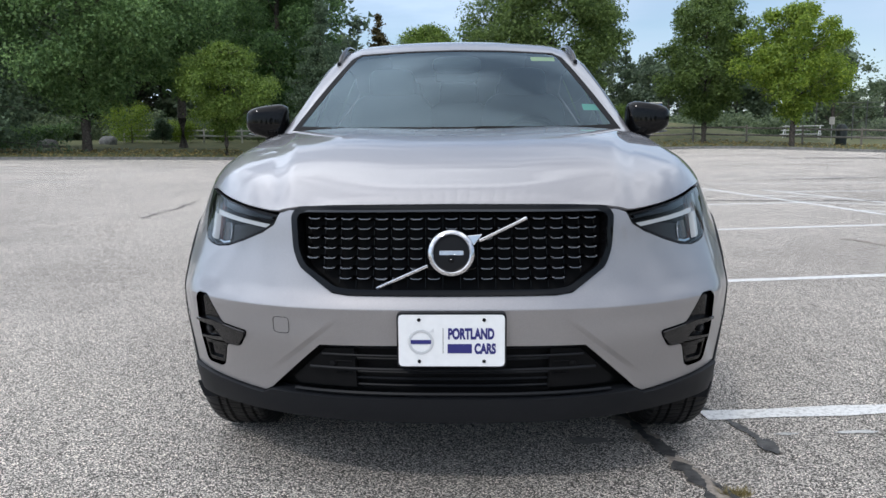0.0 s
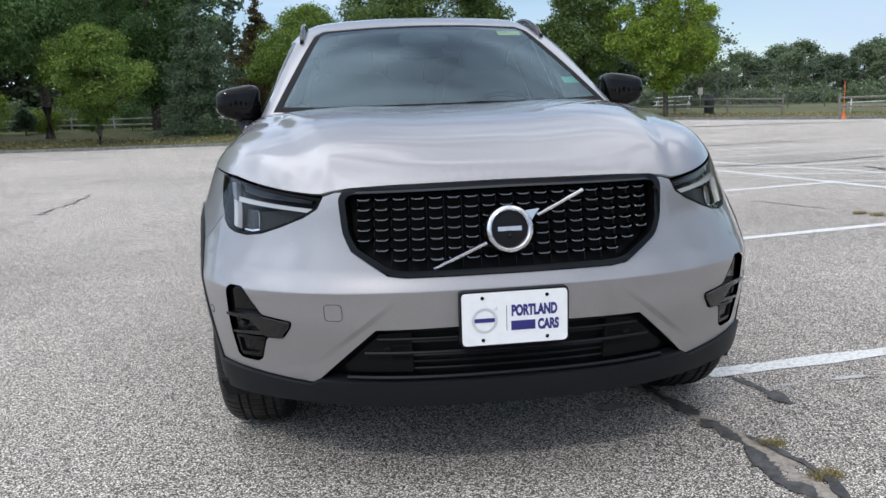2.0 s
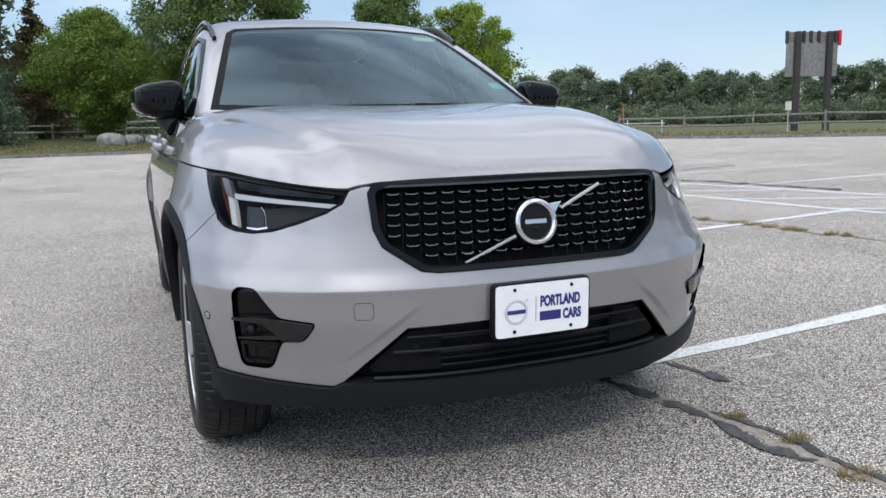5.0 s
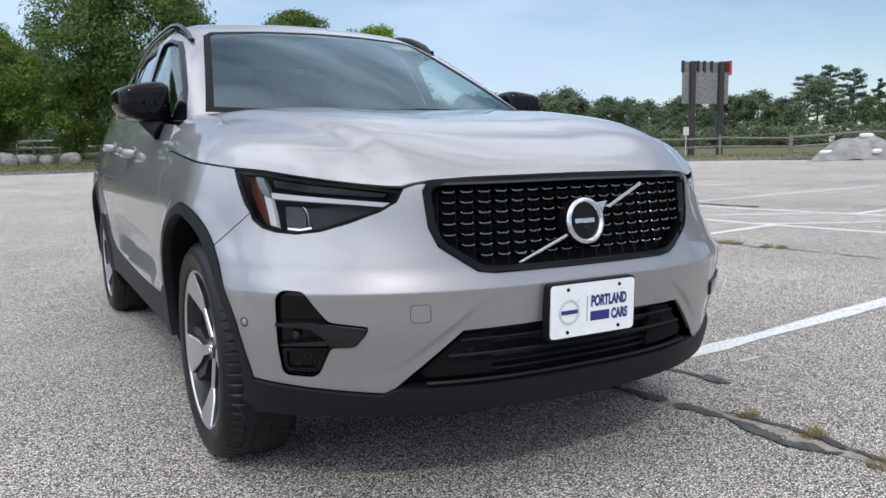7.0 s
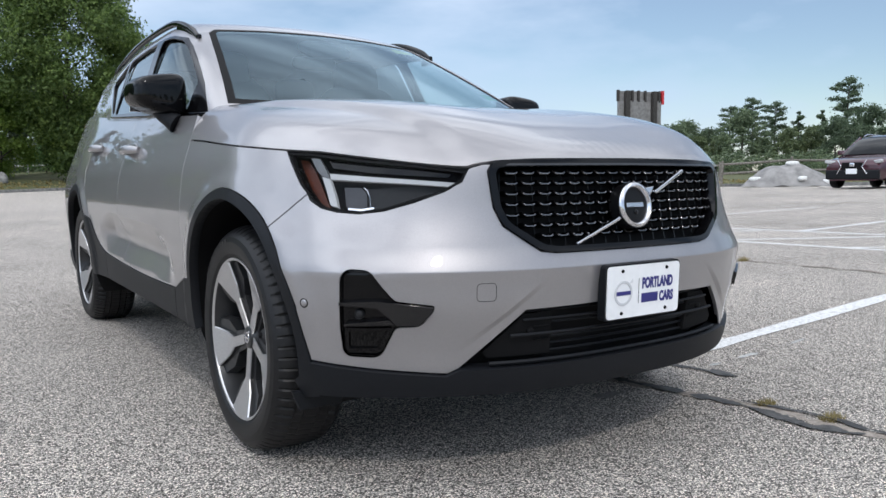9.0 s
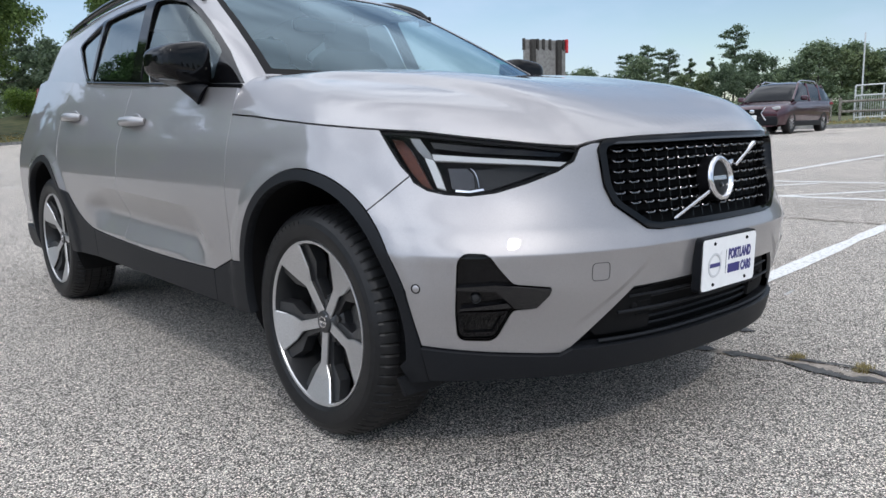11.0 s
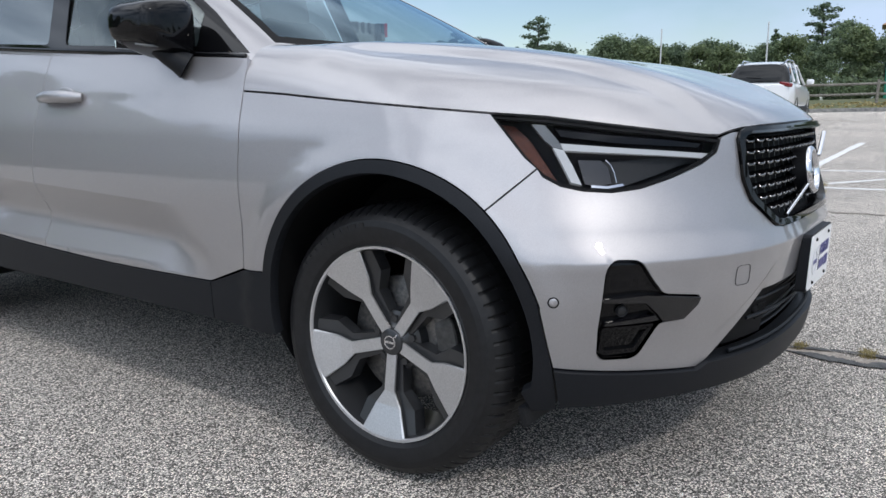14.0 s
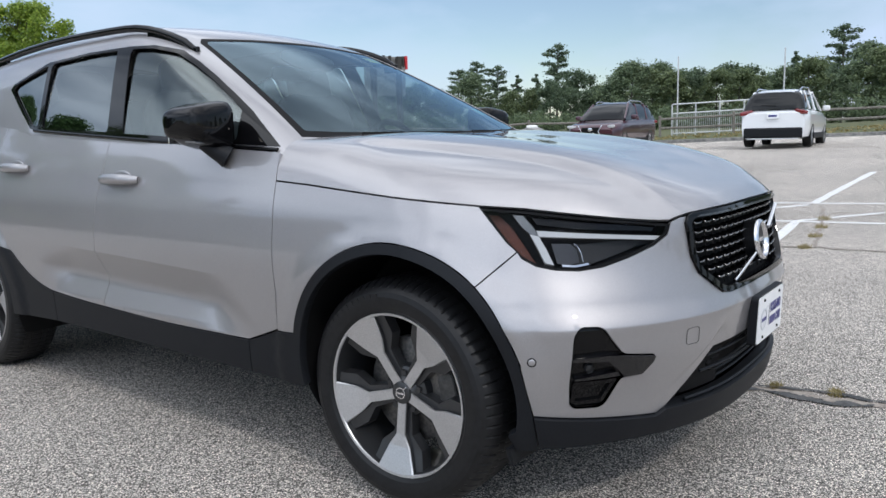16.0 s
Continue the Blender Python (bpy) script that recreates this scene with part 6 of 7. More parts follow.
def bush(seed, r, h, mat, label, az, dist, group=""):
    rs = np.random.RandomState(seed)
    b = thing("bush", label, "bush", group=group)
    c = np.stack([rs.uniform(-r, r, 16) * .6, rs.uniform(-r, r, 16) * .6, rs.uniform(.2, .8, 16) * h], 1)
    v, q = leaves(c, np.full(16, r * .45), 5000, .10, seed)
    bm = tube(bmesh.new(), [(0, 0, -.1), (0, 0, h * .5)], [.05, .02], 6)
    part("stem", bm, BARK, b)
    part("foliage", fast_mesh("foliage", v, q, mat), mat, b)
    return plant(b, az, dist)


for sd, (r, h, m, a, d) in enumerate(((1.9, 2.9, LEAF_LIME, -23.0, 56), (1.3, 1.6, LEAF_LIME, -19.8, 57), (1.2, 1.5, LEAF_YOUNG, -17.0, 58), (.8, 2.0, LEAF_PINE, -21.0, 55),
                                        (1.2, 1.3, LEAF_MID, -29.6, 52), (1.3, 1.4, LEAF_MID, -27.9, 52), (1.1, 1.2, LEAF_DARK, -31.0, 51), (1.5, 2.2, LEAF_MID, -14.5, 58),
                                        (1.4, 1.6, LEAF_YOUNG, 11.5, 57), (1.6, 1.8, LEAF_MID, 5.5, 55))):
    bush(100 + sd, r, h, m, "rounded garden bush beside the verge", a, d, "bushes along the verge")

# ---- grass verge with its low kerb ----
az_list = np.arange(-60, 121, 1.0)
rows = []
for off in (-.02, 0, .30, 1.2, 3, 5.5, 8, 12, 16, 25, 40, 80, 300):
    rows.append([(lambda p: (p[0], p[1], p[2] + (-.02 if off < 0 else .13 if off == 0 else lawn_up(a, off))))(polar(a, edge_dist(a) + off)) for a in az_list])
V = np.array(rows)
n = V.shape[1]
quads = lambda r0, r1: np.array([(r * n + i, r * n + i + 1, (r + 1) * n + i + 1, (r + 1) * n + i) for r in range(r0, r1) for i in range(n - 1)])
KERB = speckled("weathered asphalt kerb", (0.10, 0.10, 0.10), (0.24, 0.235, 0.22), 8, 0.9, bump_s=0.5, dist=0.02)
tagged(new("kerb", fast_mesh("kerb", V.reshape(-1, 3), quads(0, 2), KERB)), "low dark kerb round the lot", "kerb", kind="structure")
tagged(new("lawn", fast_mesh("lawn", V.reshape(-1, 3), quads(2, 12), GRASS, True)), "strip of dry mown grass round the lot", "lawn", kind="structure")
# blades along the verge's edge
rs = np.random.RandomState(3)
bp = []
for a in np.arange(-36, 100, .035):
    o = rs.uniform(.3, 6)
    x, y, z = polar(a, edge_dist(a) + o)
    bp.append((x, y, z + lawn_up(a, o)))
bp = np.array(bp)
v, q = leaves(bp + (0, 0, .03), np.full(len(bp), .12), 12000, .12, 9, .5)
tagged(new("grass_blades", fast_mesh("grass_blades", v, q, TUFT)), "short dry grass along the verge", "grass", kind="stuff")


def grass_tuft(x, y, r, n, seed, h=.05):
    rs = np.random.RandomState(seed)
    t = thing("grass_tuft", "parched grass tuft growing from the crack", "grass tuft", pose(x, y, float(rise(x, y))), "grass tufts in the cracks")
    a, rr, lean = rs.uniform(0, 6.28, n), r * np.sqrt(rs.rand(n)), rs.uniform(.2, 1.3, n)
    base = np.stack([np.cos(a) * rr, np.sin(a) * rr * .6, np.zeros(n)], 1)
    b = rs.uniform(0, 6.28, n)
    tip = base + np.stack([np.cos(b) * h * lean, np.sin(b) * h * lean, h * rs.uniform(.3, 1, n)], 1)
    sd = np.stack([-np.sin(b), np.cos(b), np.zeros(n)], 1) * .0016
    v = np.stack([base - sd, base + sd, tip + sd * .3, tip - sd * .3], 1).reshape(-1, 3)
    part("tussock", fast_mesh("tussock", v, np.arange(n * 4).reshape(-1, 4), TUFT), TUFT, t)


for k, (x, y, r) in enumerate(((.845, .22, .045), (.875, -.01, .055), (.84, -.27, .07), (.84, -.62, .06), (.80, -1.1, .06), (4.22, 3.85, .12), (4.25, 3.70, .10), (4.26, 3.5, .09), (4.27, 3.3, .08), (4.28, 3.18, .07), (4.30, 2.88, .07), (4.34, 2.76, .06), (4.12, 4.2, .07), (4.06, 4.35, .06), (4.46, .85, .09), (5.1, .90, .10), (5.7, .96, .10), (6.3, 1.05, .11))):
    grass_tuft(x, y, r, 190, 50 + k, .022 if x < 2 else .04)


# ---- things round the lot ----
WOOD = speckled("weathered grey fence wood", (0.11, 0.10, 0.085), (0.24, 0.22, 0.19), 14, 0.9, bump_s=0.5, dist=0.01)
WHITE_WOOD = speckled("sun-bleached pale wood", (0.42, 0.40, 0.36), (0.58, 0.56, 0.52), 14, 0.85, bump_s=0.3, dist=0.01)
PIPE = speckled("galvanised pale pipe", (0.46, 0.47, 0.47), (0.60, 0.61, 0.61), 20, 0.45, 0.3)
GREY_PIPE = speckled("dull grey fence pipe", (0.07, 0.075, 0.07), (0.12, 0.125, 0.12), 20, 0.6, 0.3)
CONCRETE = speckled("grey stone", (0.16, 0.155, 0.15), (0.36, 0.35, 0.33), 4, 0.9, bump_s=0.8, dist=0.05)


def stand(az, dist):
    x, y, z = polar(az, dist)
    return x, y, z + lawn_up(az, dist - edge_dist(az)) - .22


def rail_fence(az0, az1, dist, spacing, height, mat, label, rails=(.45, .85), lift=.2, thick=.06):
    """Posts with rough rails between them."""
    f = thing("fence", label, "fence")
    rng = random.Random(int(az0 * 10))
    n = max(2, int(radians(az1 - az0) * dist / spacing))
    tops = []
    for k in range(n + 1):
        a = az0 + (az1 - az0) * k / n
        x, y, z = polar(a, dist(a) if callable(dist) else dist)
        z += lawn_up(a, (dist(a) if callable(dist) else dist) - edge_dist(a))
        tops.append(Vector((x, y, z)))
        bm = box(bmesh.new(), (thick * 2, thick * 2, height + .3), pose(x, y, z + height / 2 - .15, rng.uniform(-2, 2), rng.uniform(-2, 2), -a), .02, 1)
        part("post", bm, mat, f)
    for a, b in zip(tops, tops[1:]):
        for h in rails:
            d = rng.uniform(-.03, .03)
            bm = tube(bmesh.new(), [a + Vector((0, 0, h * height + d)), a.lerp(b, .5) + Vector((0, 0, h * height - .01)), b + Vector((0, 0, h * height - d))], thick * .75, 7, 1.3)
            part("rail", bm, mat, f)
    return f


rail_fence(13.5, 31, 52, 3.0, 1.1, WOOD, "weathered grey split-rail fence on the grass")
rail_fence(34.5, 52.5, 44.6, 2.9, 1.15, WOOD, "weathered grey split-rail fence beyond the lot")
rail_fence(52.5, 66, 39, 2.9, 1.1, WOOD, "weathered grey split-rail fence behind the parked cars")
rail_fence(66.5, 92, 37, 2.9, 1.1, WOOD, "weathered grey split-rail fence behind the white car")
rail_fence(-23.5, -13, 57, 2.6, 1.0, WHITE_WOOD, "pale bleached rail fence before the garden")
rail_fence(-7.8, 0.4, 56, 2.4, 1.0, WHITE_WOOD, "pale bleached rail fence under the trees")
rail_fence(-.5, 9.5, 60, 2.6, 1.15, PIPE, "pale metal railing beyond the trees")


def wire_fence(az0, az1, dist, height, label, post=.04, step=.12):
    f = thing("wire_fence", label, "fence")
    up = Vector((0, 0, lawn_up(az0, dist - edge_dist(az0)) - .1))
    a0, a1 = Vector(polar(az0, dist)) + up, Vector(polar(az1, dist)) + up
    d = (a1 - a0)
    n = max(2, int(d.length / 2.4))
    for k in range(n + 1):
        p = a0 + d * k / n
        part("post", cyl(bmesh.new(), post, post, height + .3, Matrix.Translation(p), 8), GREY_PIPE, f)
    for h in (.25, height + .15):
        part("rail", tube(bmesh.new(), [a0 + Vector((0, 0, h)), a1 + Vector((0, 0, h))], post * .6, 6), GREY_PIPE, f)
    vs, qs = [], []
    m = int(d.length / step)
    t = .004
    for k in range(m):
        for s in (-1, 1):
            x0, x1 = k / m, min(1, max(0, (k + s * height / step * .5) / m))
            p, q = a0 + d * x0 + Vector((0, 0, .25)), a0 + d * x1 + Vector((0, 0, .25 + height * abs(x1 - x0) * m * step / (height * .5) * .5))
            i = len(vs)
            u = d.normalized() * t
            vs += [p - u, p + u, q + u, q - u]
            qs.append((i, i + 1, i + 2, i + 3))
    tagged(part("wire_mesh", fast_mesh("wire_mesh", np.array([tuple(v) for v in vs]), np.array(qs), GREY_PIPE), GREY_PIPE, f), kind="stuff")
    return f


wire_fence(24.6, 30.5, 66, 2.6, "tall chain-link court fence with grey posts")
wire_fence(26.8, 33.5, 62, 2.2, "chain-link fence with grey posts")

# pale bridge railing with bars
br = thing("bridge_railing", "pale painted metal railing with upright bars", "railing")
b0, b1 = Vector(polar(67.4, 38)) + Vector((0, 0, .15)), Vector(polar(75.6, 38)) + Vector((0, 0, .15))
for h in (.22, 1.18, 1.62):
    part("rail", tube(bmesh.new(), [b0 + Vector((0, 0, h)), b1 + Vector((0, 0, h))], .035, 8), PIPE, br)
for k in range(6):
    p = b0.lerp(b1, k / 5)
    part("post", cyl(bmesh.new(), .04, .04, 1.62, Matrix.Translation(p), 8), PIPE, br)
bm = bmesh.new()
for k in range(1, 60):
    if k % 12:
        p = b0.lerp(b1, k / 60)
        cyl(bm, .011, .011, .96, Matrix.Translation(p + Vector((0, 0, .22))), 5)
tagged(part("bars", bm, PIPE, br), kind="stuff")
for a in (67.8, 74.9):
    x, y, z = stand(a, 38.5)
    t = thing("pole", "slim pale metal pole by the railing", "pole", pose(x, y, z), "slim poles")
    part("shaft", cyl(bmesh.new(), .045, .03, 4.1, Matrix.Identity(4), 10), PIPE, t)

# board seen from behind, on two dark posts
bb = thing("signboard", "grey back of a large roadside signboard on posts", "signboard")
GREY_BOARD = speckled("unpainted grey board", (0.17, 0.165, 0.16), (0.26, 0.255, 0.25), 6, 0.8)
DARK_POST = speckled("dark brown steel post", (0.025, 0.022, 0.02), (0.05, 0.045, 0.04), 12, 0.7)
RED_EDGE = material("red sign edge", (0.55, 0.03, 0.04), 0.5)
bx, by, bz = stand(47.0, 50)
mB = pose(bx, by, bz, 0, 0, -47 + 34)
part("back_board", box(bmesh.new(), (3.2, .14, 1.95), mB @ pose(0, 0, 4.35), .02), GREY_BOARD, bb)
part("upper_board", box(bmesh.new(), (3.2, .10, .62), mB @ pose(0, .10, 5.60), .02), GREY_BOARD, bb)
for x in (-1.05, .95):
    part("post", box(bmesh.new(), (.30, .30, 5.9), mB @ pose(x, -.22, 2.95), .03), DARK_POST, bb)
for x in (-1.6, -.55, -.1, .40, 1.45):
    part("rib", box(bmesh.new(), (.14, .16, .70), mB @ pose(x, -.02, 5.60), .01), DARK_POST, bb)
part("red_edge", box(bmesh.new(), (.16, .30, .85), mB @ pose(1.68, 0, 5.55), .01), RED_EDGE, bb, "bright red sign edge")

# tarpaulin mound with white sandbags
TARP = speckled("dusty grey tarpaulin", (0.17, 0.165, 0.16), (0.30, 0.29, 0.28), 2.5, 0.7, bump_s=0.6, dist=0.06)
mx, my, mz = polar(56.7, 35)
tm = thing("covered_mound", "mound covered by a dusty grey tarpaulin", "mound", pose(mx, my, mz, 0, 0, -57))
nx, ny = 40, 20
gx, gy = np.meshgrid(np.linspace(-1.85, 1.85, nx), np.linspace(-1.2, 1.2, ny))
hh = .95 * np.clip(1 - (gx / 1.8) ** 2, 0, 1) ** .8 * np.clip(1 - (gy / 1.15) ** 2, 0, 1) ** .7 + .06 * np.sin(gx * 5 + gy * 3) * (1 - (gx / 1.85) ** 2) + .02
ii, jj = np.meshgrid(np.arange(nx - 1), np.arange(ny - 1))
aa = (jj * nx + ii).ravel()
part("tarpaulin", fast_mesh("tarpaulin", np.stack([gx.ravel(), gy.ravel(), hh.ravel()], 1), np.stack([aa, aa + 1, aa + nx + 1, aa + nx], 1), TARP, True), TARP, tm)
SACK = speckled("white woven sack", (0.62, 0.62, 0.60), (0.76, 0.76, 0.74), 20, 0.8, bump_s=0.3, dist=0.01)
for k, (x, y, z, r) in enumerate(((-1.25, -.75, .28, 20), (.55, -.95, .30, 70), (1.45, -.80, .16, -15), (.15, -.15, .93, 5))):
    t = thing("sandbag", "white woven sandbag lying on the tarpaulin", "sandbag", pose(mx, my, mz, 0, 0, -57) @ pose(x, y, z, 0, 0, r), "sandbags")
    part("sack", blob(bmesh.new(), pose(0, 0, .05), .27, .16, .10, .7, .6, 20, 12), SACK, t, "", 60)

# boulders on the grass
for k, (a, d, s) in enumerate(((-1.6, 47, .62), (-.2, 47.5, .50), (1.0, 47, .46), (2.4, 47.5, .55), (-24.5, 54, .5), (-28.2, 51, .45))):
    x, y, z = stand(a, d)
    bm = blob(bmesh.new(), Matrix.Identity(4), s * 1.25, s * .8, s * .75, .8, .85, 22, 14)
    for v in bm.verts:
        v.co *= 1 + .14 * noise.noise(v.co * 2.2 + Vector((k * 3.1, 0, 0)))
    b = thing("boulder", "rounded grey boulder lying on the grass", "boulder", pose(x, y, z + .2 + s * .35, 0, 0, 40 * k), "boulders on the verge")
    part("stone", bm, CONCRETE, b, "", 60)

# marker stake with an orange base
ORANGE = material("orange plastic", (0.75, 0.16, 0.03), 0.5)
x, y, z = stand(34.75, 45.5)
st = thing("marker_stake", "thin marker stake with an orange base", "marker", pose(x, y, z + .1))
part("stake", cyl(bmesh.new(), .02, .018, 1.85, Matrix.Identity(4), 8), ORANGE, st)
part("base", lathe(bmesh.new(), [(.001, .36), (.06, .36), (.09, .05), (.13, 0.0)], 14), ORANGE, st, "orange hydrant-like base", 50)
part("cap", blob(bmesh.new(), pose(0, 0, 1.87), .035, .035, .05), RED_EDGE, st, "red cap", 60)


def bleacher(az, dist, turn):
    x, y, z = stand(az, dist)
    t = thing("bleacher", "small pale aluminium bench stand", "bench", pose(x, y, z + .2, 0, 0, turn), "bench stands")
    for k in range(3):
        part("seat_plank", box(bmesh.new(), (2.6, .26, .05), pose(0, k * .5, .35 + .28 * k), .01), PIPE, t)
    for sx in (-1.1, 1.1):
        part("frame", tube(bmesh.new(), [(sx, -.1, 0), (sx, -.1, .35), (sx, 1.1, .95), (sx, 1.1, 0)], .03, 6), PIPE, t)


bleacher(23.8, 58, -30)
bleacher(36.3, 52, -36)
BIN = material("dark green bin", (0.015, 0.022, 0.02), 0.5)
x, y, z = stand(26.3, 53)
t = thing("litter_bin", "dark round litter bin on the grass", "bin", pose(x, y, z + .2))
part("drum", lathe(bmesh.new(), [(.001, 0), (.30, 0), (.33, .9), (.31, .95)], 20), BIN, t, "", 40)
part("hood", lathe(bmesh.new(), [(.34, .95), (.33, 1.05), (.20, 1.25), (.001, 1.28)], 20), BIN, t, "", 40)
for a, d in ((25.7, 53.5), (45.7, 44.5)):
    x, y, z = stand(a, d)
    t = thing("notice_post", "small white notice on a thin post", "notice", pose(x, y, z + .2, 0, 0, -a), "small notices")
    part("shaft", cyl(bmesh.new(), .025, .025, 1.5, Matrix.Identity(4), 8), PIPE, t)
    part("panel", box(bmesh.new(), (.30, .02, .45), pose(0, -.03, 1.45), .005), WHITE_WOOD, t, "white notice panel")
BLUE = speckled("blue plastic", (0.02, 0.07, 0.28), (0.03, 0.10, 0.36), 5, 0.5)
x, y, z = stand(14.2, 64)
t = thing("portable_toilet", "blue plastic portable toilet cabin under the trees", "cabin", pose(x, y, z + .2, 0, 0, -14))
part("cabin_body", box(bmesh.new(), (1.1, 1.1, 2.1), pose(0, 0, 1.05), .04), BLUE, t)
part("door", box(bmesh.new(), (.72, .04, 1.8), pose(0, -.565, 1.0), .02), BLUE, t)
part("roof_cap", box(bmesh.new(), (1.16, 1.16, .14), pose(0, 0, 2.16), .06), WHITE_WOOD, t, "pale roof cap")

# playground tower
GREEN_P = material("green painted steel", (0.01, 0.16, 0.10), 0.4)
ROOF_P = speckled("tan shingle roof", (0.22, 0.12, 0.07), (0.34, 0.20, 0.12), 9, 0.8)
x, y, z = stand(84.0, 46)
pt = thing("play_tower", "green playground tower with a tan hipped roof", "play tower", pose(x, y, z + .2, 0, 0, -84) @ Matrix.Scale(1.2, 4))
for sx in (-1, 1):
    for sy in (-1, 1):
        part("post", cyl(bmesh.new(), .06, .06, 3.1, Matrix.Translation((sx * .9, sy * .9, 0)), 10), GREEN_P, pt)
part("platform", box(bmesh.new(), (1.9, 1.9, .10), pose(0, 0, 1.3), .02), GREEN_P, pt)
for h in (1.6, 1.85, 2.1):
    for m_ in (pose(0, -.9, h), pose(-.9, 0, h, 0, 0, 90), pose(.9, 0, h, 0, 0, 90)):
        part("guard_bar", box(bmesh.new(), (1.8, .05, .06), m_, .01), GREEN_P, pt)
bm = bmesh.new()
q = [bm.verts.new(v) for v in ((-1.25, -1.25, 3.05), (1.25, -1.25, 3.05), (1.25, 1.25, 3.05), (-1.25, 1.25, 3.05))]
top = bm.verts.new((0, 0, 4.0))
for i in range(4):
    bm.faces.new((q[i], q[(i + 1) % 4], top))
bm.faces.new(q[::-1])
part("roof", bm, ROOF_P, pt, "tan shingled hip roof")
for k in range(7):
    part("rung", cyl(bmesh.new(), .025, .025, .7, pose(-.35, -1.0 - .12 * (6 - k), .15 + .18 * k, 0, 90, 0), 6), RED_EDGE, pt)

# ---- parked SUVs in the distance ----
CAR_GLASS = material("dark car glass", (0.006, 0.007, 0.008), 0.04, 0.0, 0.0, 0.03, 0.3)


def far_suv(label, paint, m, L=4.65, W=1.86, H=1.69, front_mark=None):
    """A five-door SUV; nose at y = 0, built about its middle, standing on z = 0."""
    t = thing("parked_car", label, "car", m)
    ys = np.linspace(0, L, 33)
    top = knots(ys, (0, .12, .9, 1.15, 1.8, 3.6, 4.4, L), (.72, .86, 1.00, 1.05, 1.07, 1.10, 1.10, .98))
    wid = W / 2 * (1 - .16 * (1 - smooth(0, .7, ys)) ** 2 - .10 * smooth(L - .5, L, ys) ** 2)
    bm = bmesh.new()
    secs = []
    prof = ((-.0, .24), (.80, .24), (.94, .30), (.985, .50), (1.0, .68), (.985, .84), (.93, .955), (.80, 1.0), (.0, 1.01))
    for y, tz, w in zip(ys, top, wid):
        y2 = float(y)
        pts = []
        for u, h in prof:
            z = .24 + (tz - .24) * (h - .24) / (1.01 - .24)
            pts.append((u * w, y2, z))
        pts += [(-x, yy, z) for x, yy, z in pts[-2:0:-1]]
        secs.append([bm.verts.new(p) for p in pts])
    for a, b in zip(secs, secs[1:]):
        for i in range(len(a)):
            j = (i + 1) % len(a)
            bm.faces.new((a[i], a[j], b[j], b[i]))
    bm.faces.new(secs[0])
    bm.faces.new(secs[-1][::-1])
    part("body", bm, paint, t, "", 45)
    # glass house with a painted roof
    bm = bmesh.new()
    ys2 = np.linspace(1.10, L - .06, 25)
    rz = knots(ys2, (1.10, 1.45, 2.0, 2.6, 3.6, 4.25, L - .06), (1.05, 1.32, 1.60, H - .03, H - .05, H - .16, 1.08))
    secs = []
    for y, z in zip(ys2, rz):
        k = max(.02, (z - 1.03) / (H - 1.03))
        wb, wt = .885 * W / 2, (.885 - .20 * k) * W / 2
        zb = 1.03
        pts = [(wb, y, zb), ((wb * .35 + wt * .65), y, zb + (z - zb) * .72), (wt * .93, y, z - .03 * k), (wt * .70, y, z), (0, y, z + .012)]
        pts += [(-x, yy, zz) for x, yy, zz in pts[-2::-1]]
        secs.append([bm.verts.new(p) for p in pts])
    for a, b in zip(secs, secs[1:]):
        for i in range(len(a) - 1):
            bm.faces.new((a[i], a[i + 1], b[i + 1], b[i]))
    part("glass_house", bm, CAR_GLASS, t, "dark tinted windows", 40)
    bm = bmesh.new()
    ys3 = np.linspace(2.02, L - .42, 13)
    z3 = knots(ys3, (1.10, 1.45, 2.0, 2.6, 3.6, 4.25, L - .06), (1.05, 1.32, 1.60, H - .03, H - .05, H - .16, 1.08))
    rows_ = [[bm.verts.new((u * (.885 - .20) * W / 2, y, z + .016 - .05 * u ** 4)) for u in np.linspace(-.97, .97, 9)] for y, z in zip(ys3, z3)]
    for a, b in zip(rows_, rows_[1:]):
        for i in range(8):
            bm.faces.new((a[i], a[i + 1], b[i + 1], b[i]))
    part("roof", bm, paint, t, "", 40)
    for sg in (-1, 1):
        for a, b in (((1.16, 1.06, .86), (2.02, 1.60, .685)), ((2.62, 1.05, .885), (2.66, H - .07, .69)), ((3.66, 1.08, .875), (3.72, H - .09, .69)), ((L - .10, 1.06, .80), (L - .55, H - .13, .66))):
            bm = tube(bmesh.new(), [(sg * a[2] * W / 2, a[0], a[1]), (sg * (a[2] * .4 + b[2] * .6) * W / 2 + sg * .012, (a[0] + b[0]) / 2, (a[1] + b[1]) / 2), (sg * b[2] * W / 2, b[0], b[1])], .042, 8)
            part("pillar", bm, paint, t, "", 60)
        part("roof_rail", tube(bmesh.new(), [(sg * .58, 2.1, H - .06), (sg * .60, 2.4, H + .02), (sg * .60, 3.6, H + .01), (sg * .57, 3.95, H - .08)], .022, 6), SATIN, t, "grey roof rail")
        for y in (.86, L - .98):
            w = new("wheel")
            w.parent = t
            w.matrix_local = pose(sg * (W / 2 - .02), y, .355, 90, 0, -90 if sg < 0 else 90)
            bm = lathe(bmesh.new(), [(.215, .0), (.235, .012), (.30, .018), (.345, .0), (.355, -.04), (.355, -.19), (.33, -.22)], 40)
            part("tyre", bm, RUBBER, w, "", 40)
            bm = lathe(bmesh.new(), [(.001, -.015), (.05, -.01), (.055, -.03), (.20, -.02), (.218, .006)], 36)
            part("rim", bm, ALLOY_DARK, w, "", 40)
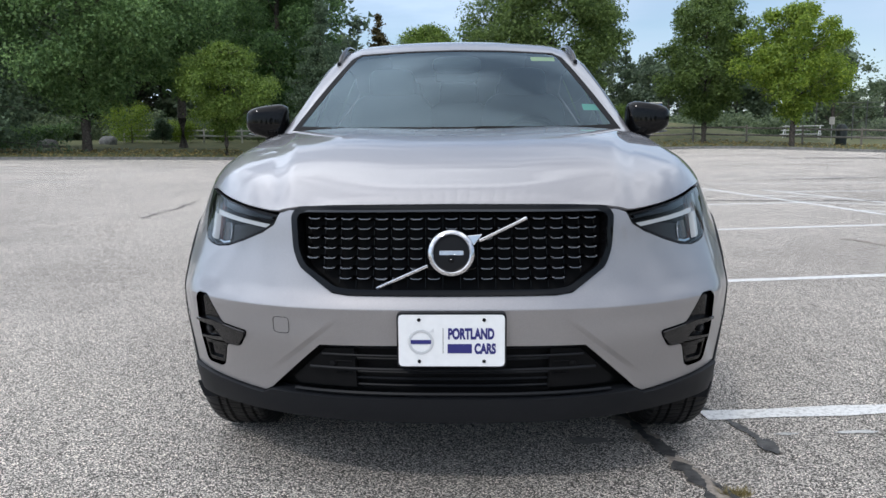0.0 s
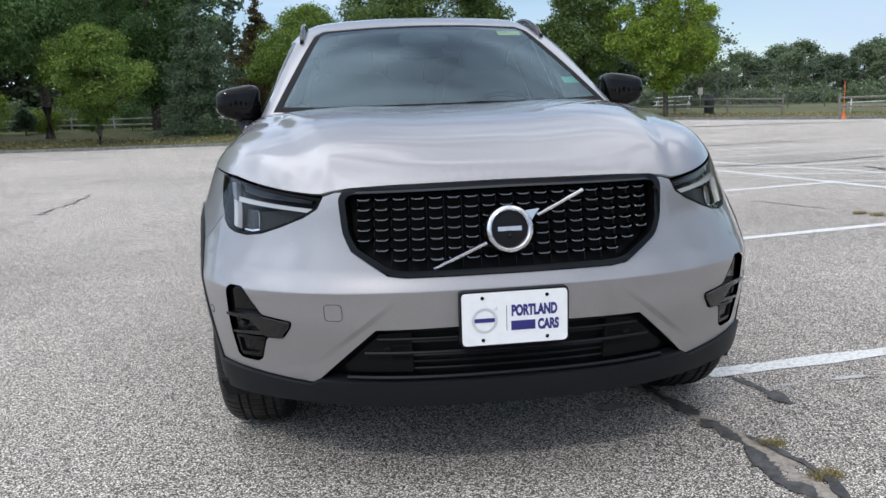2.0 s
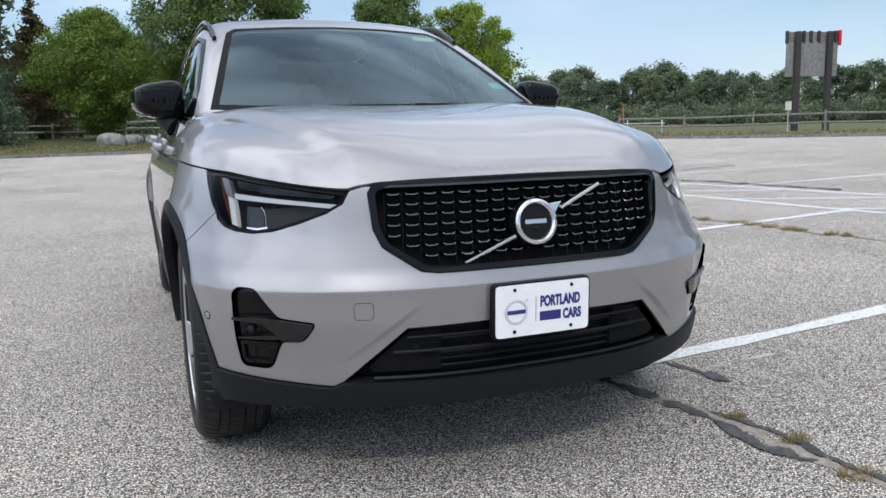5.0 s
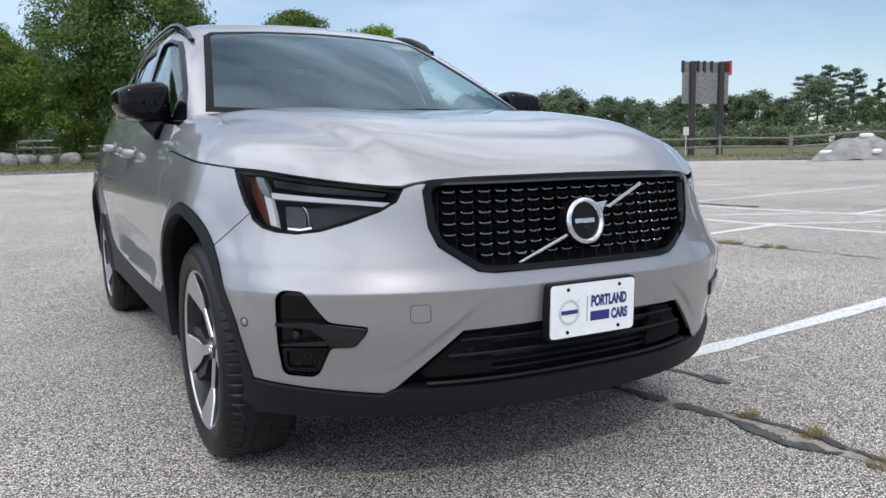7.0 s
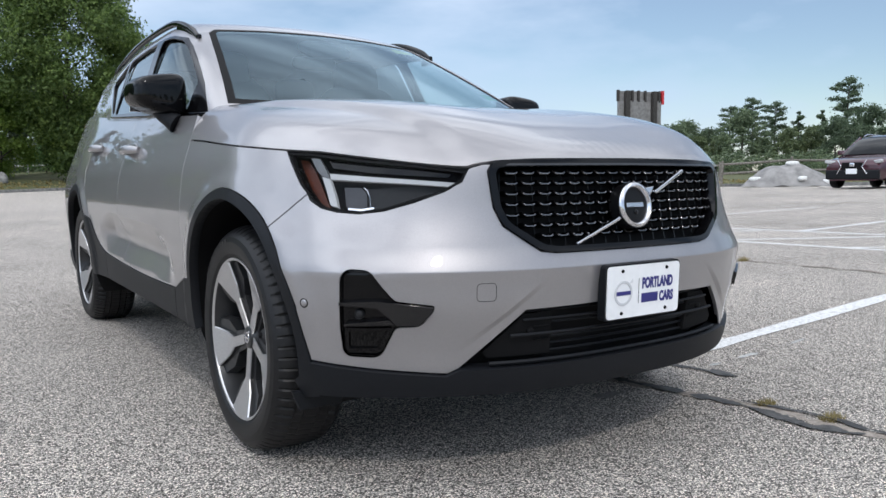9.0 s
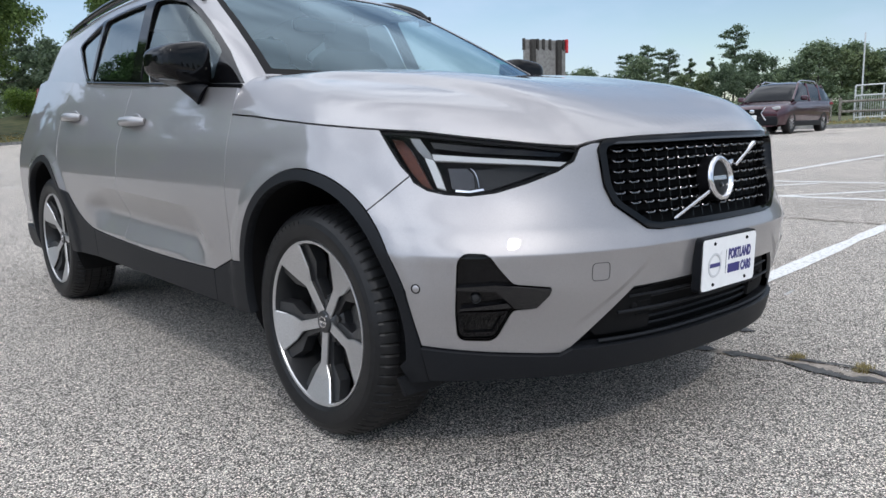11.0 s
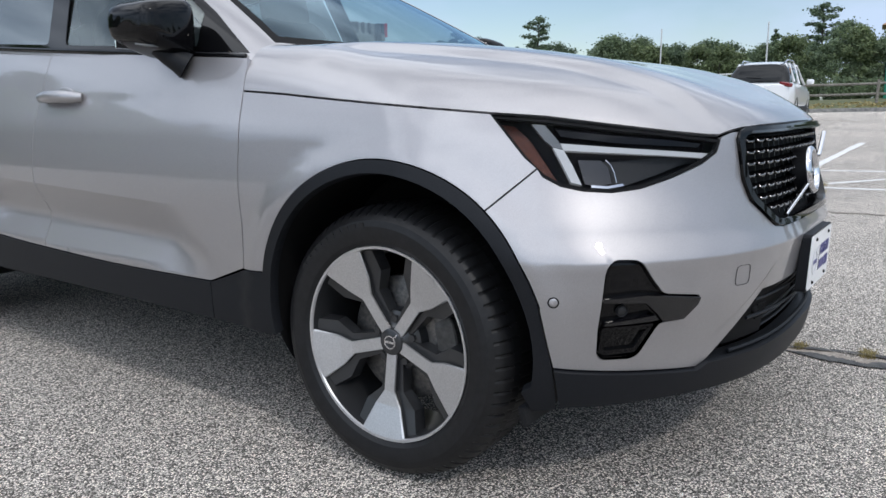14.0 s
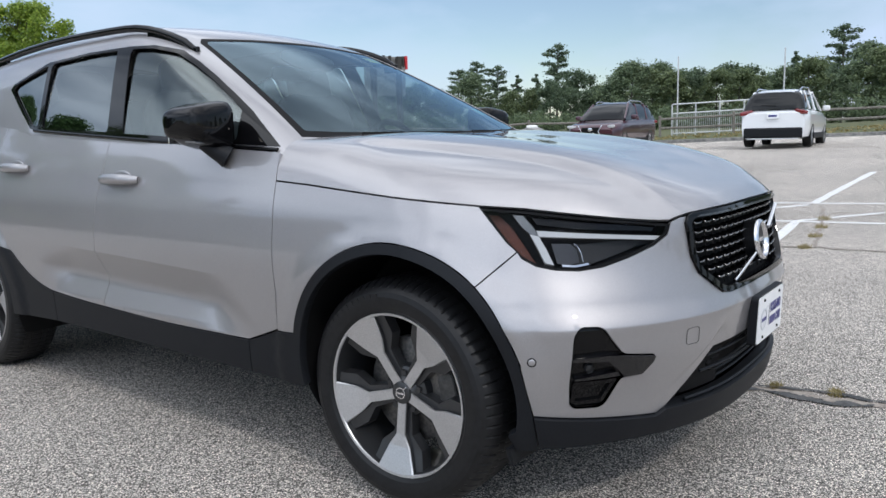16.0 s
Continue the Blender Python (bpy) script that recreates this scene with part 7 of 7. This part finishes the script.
            for k in range(10):
                bm = bmesh.new()
                box(bm, (.165, .022, .02), Matrix.Rotation(radians(36 * k), 4, "Z") @ Matrix.Translation((.125, 0, -.008)), .003, 1)
                part("spoke", bm, ALLOY, w)
            bm = lathe(bmesh.new(), [(.358, -.03), (.36, -.01), (.415, .004), (.43, -.02)], 40, w.matrix_local)
            bmesh.ops.delete(bm, geom=[v for v in bm.verts if v.co.z < .30], context="VERTS")
            part("arch_trim", bm, CLAD, t, "", 40)
        mi = blob(bmesh.new(), pose(sg * (W / 2 + .09), 1.55, 1.13), .11, .07, .08)
        part("mirror", mi, paint, t, "", 60)
        hl = blob(bmesh.new(), pose(sg * .66, .12, .80, 0, -sg * 8, -sg * 28), .21, .06, .055)
        part("headlamp", hl, LIGHT_BAR, t, "clear headlamp", 60)
        tl = blob(bmesh.new(), pose(sg * .72, L - .05, 1.00, 0, sg * 10, sg * 24), .20, .06, .065)
        part("tail_lamp", tl, RED, t, "red tail lamp", 60)
        part("sill", box(bmesh.new(), (.08, 2.3, .16), pose(sg * .90, 2.28, .32), .02), CLAD, t)
    for y, n_ in ((.0, "front_bumper"), (L, "rear_bumper")):
        part(n_, box(bmesh.new(), (1.58, .14, .30), pose(0, y + (.03 if y == 0 else -.03), .42), .05), CLAD, t, "black lower bumper")
    part("plate", box(bmesh.new(), (.32, .02, .16), pose(0, L + .045 if front_mark is None else -.055, .90 if front_mark is None else .52), .005), WHITE, t, "pale number plate")
    if front_mark is None:
        part("plate_bars", box(bmesh.new(), (.22, .01, .05), pose(0, L + .058, .90)), INK, t)
        part("rear_window", box(bmesh.new(), (1.20, .03, .40), pose(0, L - .22, 1.34, 32, 0, 0), .02), CAR_GLASS, t, "dark rear window")
        part("wiper", tube(bmesh.new(), [(-.05, L - .10, 1.18), (.34, L - .12, 1.20)], .012, 6), DARK, t)
    else:
        part("grille", box(bmesh.new(), (.62, .05, .34), pose(0, .0, .62), .04), DARK, t, "dark grille")
        for sg in (-1, 1):
            part("grille_edge", tube(bmesh.new(), [(sg * .42, -.02, .86), (sg * .30, -.05, .66), (sg * .44, -.03, .44)], .018, 6), CHROME, t, "chrome grille edge")
        part("front_badge", blob(bmesh.new(), pose(0, -.035, .72), .08, .012, .055), CHROME, t, "small oval chrome badge")
    return t


MAROON = silver_paint("dark maroon metallic paint", (0.055, 0.008, 0.020))
CAR_WHITE = material("white car paint", (0.72, 0.73, 0.74), 0.3, 0.0, 1.0)
x, y = 24.0, 11.4
far_suv("dark maroon SUV parked facing the lot", MAROON, pose(x, y, float(rise(x, y)), 0, 0, -85) @ pose(0, -2.3, 0), 4.75, 1.88, 1.70, True)
x, y = 23.2, 5.3
far_suv("white SUV with black trim parked facing away", CAR_WHITE, pose(x, y, float(rise(x, y)), 0, 0, 180 - 77 - 9) @ pose(0, -2.3, 0), 4.60, 1.86, 1.70)
